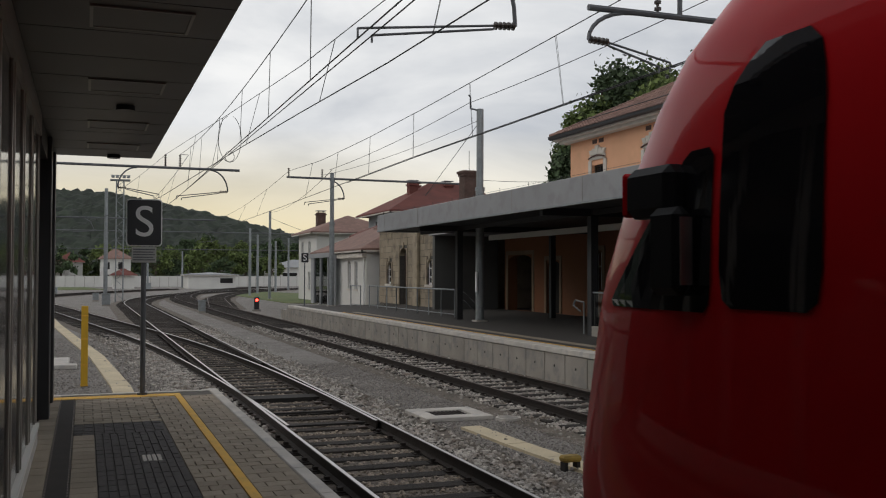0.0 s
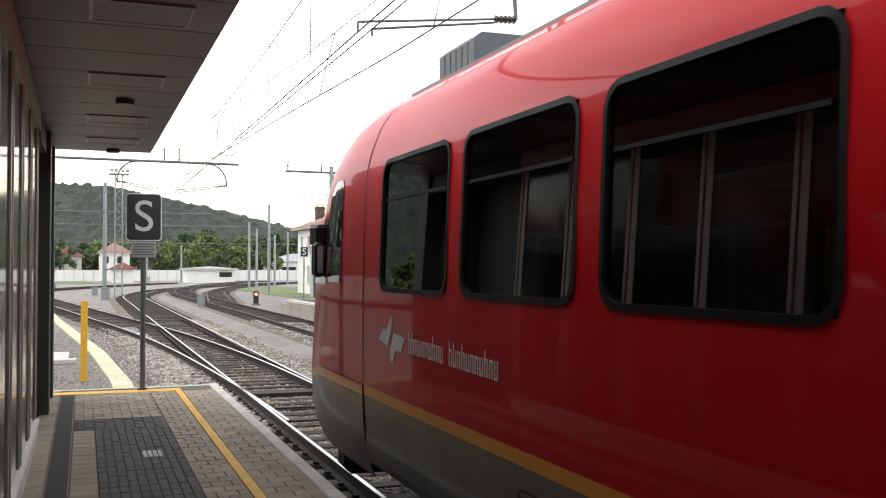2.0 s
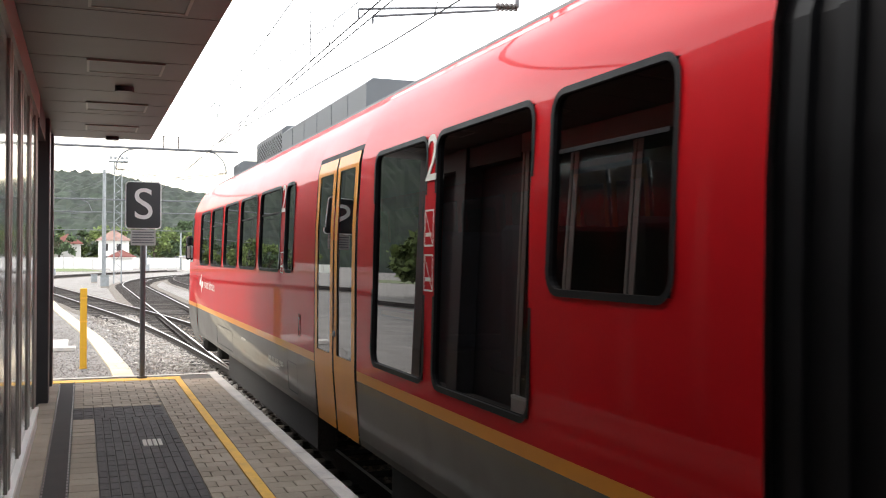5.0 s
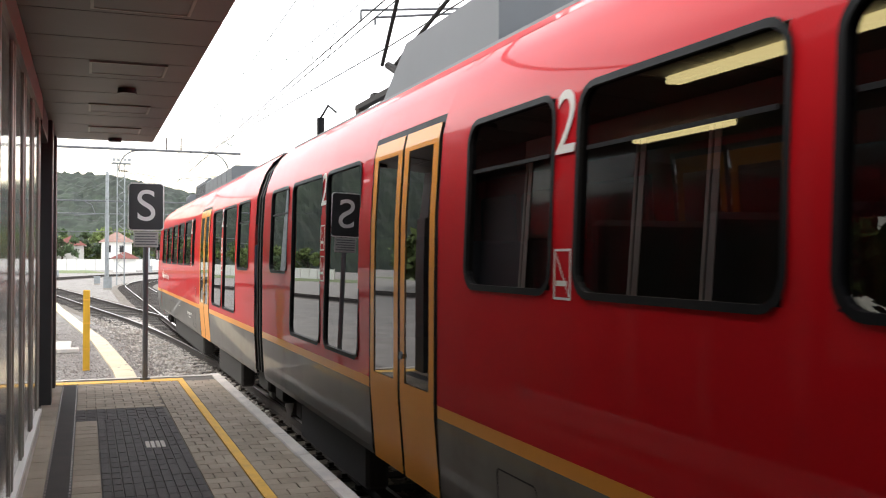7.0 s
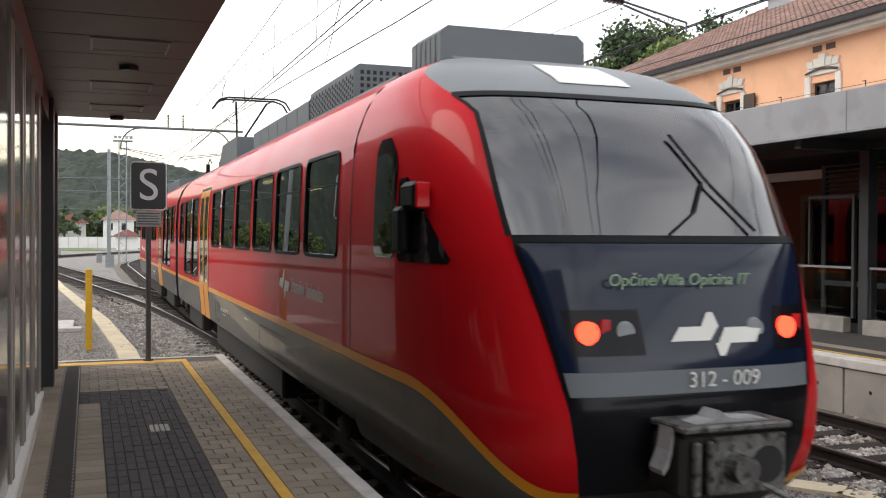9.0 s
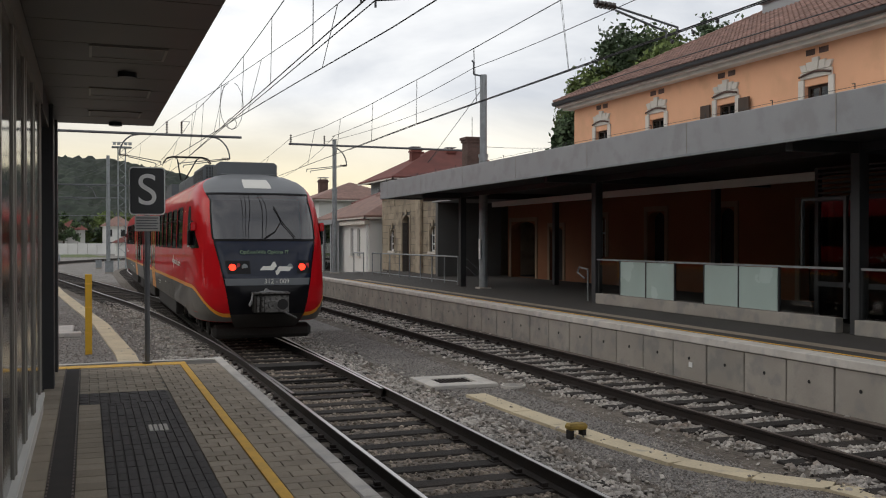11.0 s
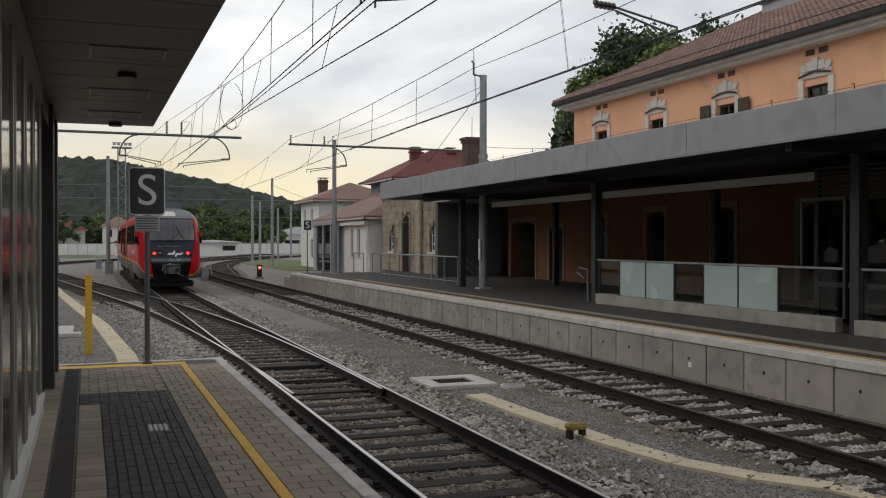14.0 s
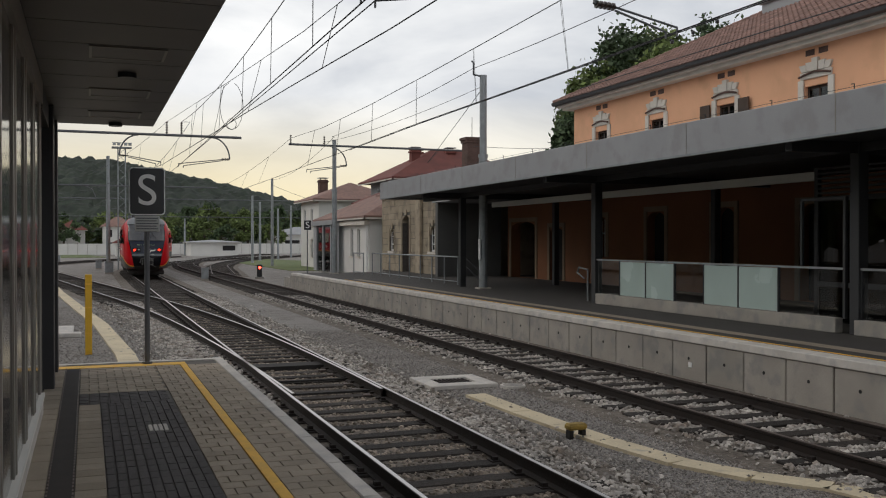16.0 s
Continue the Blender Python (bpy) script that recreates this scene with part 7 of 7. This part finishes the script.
    line("feeder_wire", "thin return wire between the masts", sag((12.75, 30.7, 7.55), (11.2, 47.5, 7.2), 0.2), 0.007)
    line("feeder_wire", "thin return wire past the chimney", sag((12.45, 30.7, 5.5), (30, 50, 8.4), 0.3), 0.007)
    for y0, x0, y1, x1, z in ((76, -8, 150, -20, 6.2), (106, 20, 170, 60, 6.4), (60, -12, 110, 6, 6.0), (92, 16.6, 150, 40, 7.6)):
        line("feeder_wire", "distant overhead wire across the yard", sag((x0, y0, z), (x1, y1, z), 0.5), 0.014)
    # spare loop of cable hanging from the wire
    lp = thing("cable_loop", "loop of spare cable hung on the overhead wires", "cable")
    bm = bmesh.new()
    cx, cy, cz = 3.78, 27.2, 6.0
    pts = [(cx + 0.32 * math.sin(a) * (1 if a < 5.8 else 0.8), cy, cz + 0.66 * math.cos(a)) for a in [0.25 + k * 0.32 for k in range(19)]]
    pipe(bm, pts, 0.008, 5)
    pts = [(cx + 0.13 * math.sin(a), cy, cz - 0.5 + 0.15 * math.cos(a)) for a in [k * 0.45 for k in range(15)]]
    pipe(bm, pts, 0.008, 5)
    part("loop", bm, "wire", lp)


# ---- signs, posts, rails and small things ----
def s_sign(x, y, z0, zc, w, h, r, label, plate):
    t = thing("stop_sign_board", label, "sign", "S boards")
    part("post", rods(((x, y + 0.03, z0), (x, y + 0.03, zc + h / 2 - 0.05), r), n=12), "pole", t, "grey steel post")

    def rounded(wd, hh, rad, y0, y1):
        pts = []
        for cx, cz, a0 in ((wd / 2 - rad, hh / 2 - rad, 0), (-wd / 2 + rad, hh / 2 - rad, 90), (-wd / 2 + rad, -hh / 2 + rad, 180), (wd / 2 - rad, -hh / 2 + rad, 270)):
            for k in range(5):
                a = radians(a0 + k * 22.5)
                pts.append((x + cx + rad * math.cos(a), zc + cz + rad * math.sin(a)))
        return prism(bmesh.new(), pts, "y", y0, y1)
    b = part("board", rounded(w, h, 0.05, y - 0.025, y), "sign_white", t, "white-edged board")
    part("face", rounded(w - 0.03, h - 0.03, 0.042, y - 0.030, y - 0.025), "sign_black", b, "black face")
    letters("S", h * 0.93, "sign_white", "letter", b, pose(x, y - 0.033, zc - 0.005, 90, 0, 0), "white letter S")
    if plate:
        p = part("info_plate", boxes((x - 0.16, x + 0.16, y - 0.02, y - 0.005, zc - h / 2 - 0.22, zc - h / 2 - 0.01), bevel=0.006), "sign_grey", t, "small pale plate with unreadable lines")
        part("lines", boxes(*[(x - 0.14, x + 0.14 - 0.02 * (k % 2), y - 0.0225, y - 0.0202, zc - h / 2 - 0.05 - 0.035 * k, zc - h / 2 - 0.035 - 0.035 * k) for k in range(5)]), "pole", p)
    part("foot", rods(((x, y + 0.03, z0), (x, y + 0.03, z0 + 0.03), r * 1.9), n=12), "pole", t)


def railing(pts, label, z0=PZ, h=1.05, every=1.5):
    t = thing("railing", label, "railing", "platform railings")
    a, b = Vector(pts[0]), Vector(pts[1])
    n = max(1, round((b - a).length / every))
    for k in range(n + 1):
        p = a.lerp(b, k / n)
        part("post", rods(((p.x, p.y, z0), (p.x, p.y, z0 + h), 0.028)), "galv", t)
    part("top_rail", rods(((a.x, a.y, z0 + h), (b.x, b.y, z0 + h), 0.03)), "galv", t)
    part("lower_rail", rods(((a.x, a.y, z0 + 0.12), (b.x, b.y, z0 + 0.12), 0.018)), "galv", t)


def small_things():
    s_sign(0.755, 13.5, PZ, 2.905, 0.465, 0.64, 0.035, "black S stop board with white letter on a grey post", True)
    s_sign(10.62, 48.8, PZ, 3.05, 0.40, 0.52, 0.03, "small black S board on the far platform", False)
    t = thing("marker_post", "yellow steel marker post beside the gravel", "post")
    part("post", boxes((-0.05, 0.09, 21.9, 22.04, GZ, 1.52), bevel=0.01), "post_yellow", t)
    part("bands", boxes(*[(-0.053, 0.093, 21.897, 22.043, z, z + 0.03) for z in (GZ + 0.01, 0.25, 0.8, 1.3)]), "yellow", t)
    # pale concrete strips: cable ducts set in the gravel
    for pts, label in (([(-2.6, 70), (-1.9, 58), (-1.2, 48), (-0.3, 37), (0.35, 29.5), (0.75, 21.5), (0.85, 13.9)], "pale concrete path edging curving to the platform"), ([(5.70, 13.95), (5.74, 12.3), (5.86, 10.2), (6.05, 8.9), (6.4, 8.1), (6.85, 7.5), (7.05, 6.6), (7.1, 4)], "pale concrete duct cover between the tracks")):
        d = thing("concrete_strip", label, "path", kind="structure")
        for i, (a, b) in enumerate(zip(pts, pts[1:])):
            va, vb = Vector((*a, GZ + 0.02)), Vector((*b, GZ + 0.02))
            n = max(1, int((vb - va).length / 1.0))
            for k in range(n):
                p, q = va.lerp(vb, k / n), va.lerp(vb, (k + 0.985) / n)
                wdt = 0.165 if a[0] > 3 else 0.2
                part("cover_slab", sweep([p, q], [(-wdt, -0.05), (wdt, -0.05), (wdt, 0.02), (-wdt, 0.02)]), "path", d)
    # drain pit
    pit = thing("drain_pit", "square drain pit with a pale concrete rim and rusty grate", "drain")
    part("rim", boxes((5.24, 6.42, 15.55, 15.85, GZ, GZ + 0.07), (5.24, 6.42, 14.7, 15.0, GZ, GZ + 0.07), (5.24, 5.5, 15.0, 15.55, GZ, GZ + 0.07), (6.16, 6.42, 15.0, 15.55, GZ, GZ + 0.07), bevel=0.01), "coping", pit, "pale concrete rim")
    part("grate", boxes((5.5, 6.16, 15.0, 15.55, GZ, GZ + 0.03)), "rail", pit, "rusty grate")
    for k in range(9):
        part("grate_bar", boxes((5.52 + 0.07 * k, 5.55 + 0.07 * k, 15.0, 15.55, GZ + 0.03, GZ + 0.055)), "rail", pit)
    dc = thing("manhole_cover", "round pale concrete cover in the gravel", "manhole")
    part("disc", rods(((6.62, 14.55, GZ), (6.62, 14.55, GZ + 0.05), 0.21), n=24), "coping", dc)
    part("inner_disc", rods(((6.62, 14.55, GZ + 0.05), (6.62, 14.55, GZ + 0.056), 0.17), n=24), "concrete", dc)
    # small yellow box on legs
    bx = thing("track_box", "small yellow-lidded junction box on two dark feet", "box")
    lid = bmesh.new()
    box(lid, 5.52, 5.78, 10.47, 10.62, GZ + 0.11, GZ + 0.19, bevel=0.025)
    part("lid", lid, "old_yellow", bx, "worn yellow lid")
    part("foot", boxes((5.54, 5.59, 10.49, 10.60, GZ, GZ + 0.11)), "under", bx)
    part("foot", boxes((5.71, 5.76, 10.49, 10.60, GZ, GZ + 0.11)), "under", bx)
    # low kerb slab by the gravel
    sl = thing("concrete_slab", "pale concrete slab edge in the gravel", "slab")
    part("slab", boxes((-2.2, -0.15, 25.9, 26.3, GZ, GZ + 0.12), (-2.0, -0.35, 26.6, 28.5, GZ, GZ + 0.1), bevel=0.02), "coping", sl)
    # dwarf signal
    sg = thing("dwarf_signal", "low black shunting signal with a red light", "signal")
    x, y = 10.45, 62.5
    part("housing", boxes((x - 0.16, x + 0.16, y - 0.1, y + 0.1, GZ + 0.1, 0.72), bevel=0.04), "sign_black", sg)
    part("lamp", rods(((x, y - 0.115, 0.52), (x, y - 0.1, 0.52), 0.085), n=14), "signal_red", sg, "lit red lamp")
    part("base", boxes((x - 0.25, x + 0.25, y - 0.2, y + 0.2, GZ, GZ + 0.12)), "concrete", sg)
    # relay boxes in the yard
    for x, y, w, h in ((6.76, 60.4, 0.42, 0.75), (1.5, 75.2, 0.6, 0.9), (0.9, 88, 0.5, 0.7), (8.9, 149, 0.7, 1.0), (-3.2, 118, 0.6, 0.8), (-4.4, 120, 0.5, 0.5)):
        c = thing("relay_box", "grey trackside relay box on a concrete foot", "box", "relay boxes")
        part("cabinet", boxes((x - w / 2, x + w / 2, y - w / 3, y + w / 3, GZ + 0.12, GZ + h), bevel=0.03), "galv", c)
        part("cap", boxes((x - w / 2 - 0.04, x + w / 2 + 0.04, y - w / 3 - 0.04, y + w / 3 + 0.04, GZ + h, GZ + h + 0.05)), "galv", c)
        part("foot", boxes((x - w / 2, x + w / 2, y - w / 3, y + w / 3, GZ, GZ + 0.12)), "concrete", c)
    # far platform furniture
    railing(((13.1, 33.8), (13.1, 45.4)), "galvanised railing along the ramp")
    railing(((12.65, 45.4), (12.65, 47.2)), "short galvanised railing by the mast")
    hr = thing("handrail", "bent steel handrail beside the steps", "handrail", "handrails")
    part("tube", pipe(bmesh.new(), [(13.05, 33.4, PZ), (13.05, 33.4, 1.55), (13.05, 32.6, 1.55), (13.05, 31.4, 1.1), (13.05, 31.0, 1.1)], 0.024), "dark_metal", hr)
    part("lower_tube", pipe(bmesh.new(), [(13.05, 33.4, 1.25), (13.05, 32.6, 1.25), (13.05, 31.4, 0.8)], 0.02), "dark_metal", hr)
    hr2 = thing("handrail", "bent steel handrail by the canopy post", "handrail", "handrails")
    part("tube", pipe(bmesh.new(), [(12.9, 23.4, PZ), (12.9, 23.4, 1.45), (12.9, 23.9, 1.5), (12.9, 24.0, 1.35), (12.9, 23.6, 1.2)], 0.024), "galv", hr2)
    # underpass parapet with glass
    sh = thing("underpass_parapet", "low concrete parapet with frosted glass panes and a rail", "parapet")
    part("kerb", boxes((12.60, 12.78, 13.75, 22.45, PZ, 0.85), bevel=0.01), "concrete", sh, "low concrete kerb")
    part("kerb", boxes((12.60, 12.78, 3, 13.3, PZ, 0.85), bevel=0.01), "concrete", sh, "low concrete kerb")
    part("hand_rail", boxes((12.66, 12.71, 13.6, 22.5, 1.72, 1.76)), "galv", sh, "slim top rail")
    part("hand_rail", boxes((12.66, 12.71, 3, 13.4, 1.72, 1.76)), "galv", sh, "slim top rail")
    for a, b, mat in ((20.16, 21.33, "frosted"), (18.95, 20.13, "frosted"), (16.63, 17.79, "frosted"), (15.4, 16.6, "frosted"), (21.36, 22.4, "clear"), (17.82, 18.92, "clear"), (13.8, 15.36, "clear"), (10, 13.2, "clear"), (6.5, 9.9, "clear")):
        part("glass_pane", boxes((12.68, 12.70, a, b, 0.86, 1.71)), mat, sh, "frosted pale green pane" if mat == "frosted" else "clear pane")
        part("clamp", boxes((12.665, 12.715, b - 0.02, b + 0.01, 0.85, 1.72)), "dark_metal", sh)
    # lift enclosure with louvres
    lf = thing("lift_shaft", "dark glazed lift enclosure with louvred vents", "lift")
    part("frame", boxes((14.2, 14.3, 13.3, 13.4, PZ, 3.75), (14.2, 14.3, 16.0, 16.1, PZ, 3.75), (14.2, 14.3, 9.5, 9.6, PZ, 3.75), (14.2, 14.3, 9.6, 16.0, 3.05, 3.15), (14.2, 14.3, 9.6, 16.0, 1.3, 1.4)), "dark_metal", lf, "dark grey steel frame")
    part("glazing", boxes((14.24, 14.26, 9.6, 16.0, PZ, 3.05)), "pane", lf, "dark glazing")
    part("back_wall", boxes((16.62, 16.7, 9.5, 16.1, PZ, 3.9)), "dark_in", lf)
    for k in range(6):
        part("louvre", boxes((14.18, 14.3, 9.6, 16.0, 3.2 + 0.1 * k, 3.24 + 0.1 * k)), "dark_metal", lf, "dark louvre blade")
    part("frame_front", boxes((12.64, 12.70, 14.66, 14.70, 1.77, 3.03), (12.64, 12.70, 13.55, 13.61, 0.85, 3.03), (12.64, 12.70, 13.61, 14.66, 2.98, 3.03)), "dark_metal", lf, "thin grey steel frame")
    # birds on the roof ridge
    for x, y, z in ((21.0, 31.5, 9.75), (21.6, 31.0, 10.05), (22.1, 30.2, 10.35)):
        bd = thing("bird", "small dark bird perched on the roof", "bird", "birds on the roof")
        bm = bmesh.new()
        bmesh.ops.create_icosphere(bm, subdivisions=1, radius=0.09, matrix=Matrix.Translation((x, y, z + 0.1)) @ Matrix.Diagonal((0.7, 1.3, 1, 1)))
        part("body", bm, "sign_black", bd)
        bm = bmesh.new()
        bmesh.ops.create_icosphere(bm, subdivisions=1, radius=0.05, matrix=Matrix.Translation((x, y + 0.09, z + 0.2)))
        part("head", bm, "sign_black", bd)


def ballast():
    """Loose stones on and between the tracks."""
    rng = np.random.default_rng(11)
    base_v = np.array([(1, 0, 0), (-1, 0, 0), (0, 1, 0), (0, -1, 0), (0, 0, 1), (0, 0, -1), (0.62, 0.62, 0.5), (-0.6, 0.66, 0.45), (0.6, -0.66, 0.5), (-0.66, -0.6, 0.45)], float)
    tris = [(4, 6, 7), (4, 8, 6), (4, 7, 9), (4, 9, 8), (0, 6, 8), (2, 7, 6), (1, 9, 7), (3, 8, 9), (0, 2, 6), (2, 1, 7), (1, 3, 9), (3, 0, 8)]
    tris = np.array(tris)

    def field(x, y, z, size, name, label, mat="ballast"):
        n = len(x)
        v = base_v[None] * (size * rng.uniform(0.55, 1.35, (n, 1, 1)) * rng.uniform(0.65, 1.2, (n, 1, 3))) * rng.uniform(0.8, 1.2, (n, 10, 1))
        a, b = rng.uniform(0, 6.28, n)[:, None], rng.uniform(-0.9, 0.9, n)[:, None]
        yy = v[:, :, 1] * np.cos(b) - v[:, :, 2] * np.sin(b)
        zz = v[:, :, 1] * np.sin(b) + v[:, :, 2] * np.cos(b)
        xx = v[:, :, 0] * np.cos(a) - yy * np.sin(a)
        yy = v[:, :, 0] * np.sin(a) + yy * np.cos(a)
        vs = np.stack([xx + x[:, None], yy + y[:, None], zz + z[:, None]], 2).reshape(-1, 3)
        fs = (tris[None] + 10 * np.arange(n)[:, None, None]).reshape(-1, 3)
        tagged(raw(name, vs.tolist(), fs.tolist(), mat), label, "ballast", kind="stuff")

    def clear_of_sleepers(x, y, every, room):
        k = (y + 30) / every
        keep = np.abs(k - np.round(k)) * every > room
        return x[keep], y[keep]

    n = 21000
    y = 3.5 + 36 * rng.random(n) ** 1.5
    x, y = clear_of_sleepers(NEAR_X + rng.uniform(-0.68, 0.68, n), y, 0.6, 0.15)
    field(x, y, -0.19 + rng.uniform(-0.02, 0.012, len(x)), 0.032, "ballast_stones", "loose grey-brown ballast stones between the rails", "oily")
    n = 14000
    y = 3.5 + 42 * rng.random(n) ** 1.5
    x = NEAR_X + 0.85 + np.abs(rng.normal(0, 0.40, n))
    field(x, y, -0.172 + rng.uniform(-0.02, 0.01, n) - 0.02 * np.maximum(0, x - NEAR_X - 1.6), 0.034, "ballast_stones", "loose grey ballast stones beside the rails")
    n = 20000
    y = 4 + 38 * rng.random(n) ** 1.4
    x, y = clear_of_sleepers(FAR_X + rng.uniform(-0.68, 0.68, n), y, 0.62, 0.15)
    field(x, y, -0.185 + rng.uniform(-0.02, 0.015, len(x)), 0.036, "ballast_stones", "loose pale ballast stones between the far rails")
    n = 13000
    y = 4 + 40 * rng.random(n) ** 1.4
    x = FAR_X + np.where(rng.random(n) < 0.65, -1, 1) * (0.84 + np.abs(rng.normal(0, 0.24, n)))
    x, y = clear_of_sleepers(np.minimum(x, FP0 - 0.05), y, 0.62, 0.08)
    field(x, y, -0.178 + rng.uniform(-0.02, 0.015, len(x)), 0.034, "ballast_stones", "loose pale ballast stones along the far rails")
    n = 11000
    y = 14.2 + 26 * rng.random(n) ** 1.3
    x = NEAR_X - 0.85 - np.abs(rng.normal(0, 0.65, n)) - 0.04 * np.maximum(0, y - 22)
    field(x, y, -0.175 + rng.uniform(-0.02, 0.012, n), 0.034, "ballast_stones", "loose pale ballast stones near the switch")
    n = 42000
    bend = ([4, 6.6, 7.5, 8.1, 8.9, 10.2, 12.3, 13.9, 14], [7.1, 7.05, 6.85, 6.4, 6.05, 5.86, 5.74, 5.7, 0])
    y = 5.5 + 20 * rng.random(n) ** 1.5
    x = rng.uniform(4.7, 7.5, n)
    keep = ~((x > 5.24) & (x < 6.42) & (y > 14.7) & (y < 15.85)) & ((rng.random(n) < 0.2) | (np.abs(x - np.interp(y, *bend)) > 0.2))
    x, y = x[keep], y[keep]
    keep = rng.random(len(x)) < np.where(np.abs(x - np.interp(y, *bend)) < 0.2, 0.12, 1.0)
    x, y = x[keep], y[keep]
    field(x, y, np.where(np.abs(x - np.interp(y, *bend)) < 0.2, GZ + 0.043, GZ + 0.003), 0.013, "gravel_grains", "loose fine gravel between the tracks", "grit")
    n = 26000
    y = 14.1 + 24 * rng.random(n) ** 1.6
    x = rng.uniform(-2.0, 2.4, n) - 0.05 * np.maximum(0, y - 20)
    keep = np.abs(x - np.interp(y, [13.9, 21.5, 29.5, 37], [0.85, 0.75, 0.35, -0.3])) > 0.24
    x, y = x[keep], y[keep]
    field(x, y, np.full(len(x), GZ + 0.004), 0.015, "gravel_grains", "loose fine gravel beyond the platform end", "grit")

ground()
hills()
tracks()
near_platform()
near_building()
far_platform()
far_canopy()
station_house()
stone_house()
houses()
trees()
overhead()
small_things()
train = build_train()
ballast()


def near_track_x(y):
    d = max(0.0, y - 73)
    return NEAR_X + d * d / 220


def motions():
    """The joint runs along the track; the rear car points back along it and the leading car swings round the joint."""
    whole, lead = [], []
    for t, y in TRAIN_ROWS:
        x = near_track_x(y)
        rear = math.degrees(math.atan2(x - near_track_x(y - 15.5), 15.5))
        front = math.degrees(math.atan2(near_track_x(y + 15.5) - x, 15.5))
        whole.append((t, pose(x, y, 0, 0, 0, -rear)))
        lead.append((t, pose(0, 0, 0, 0, 0, rear - front)))
    walk(train, whole)
    for ob in leading:
        walk(ob, lead)


motions()
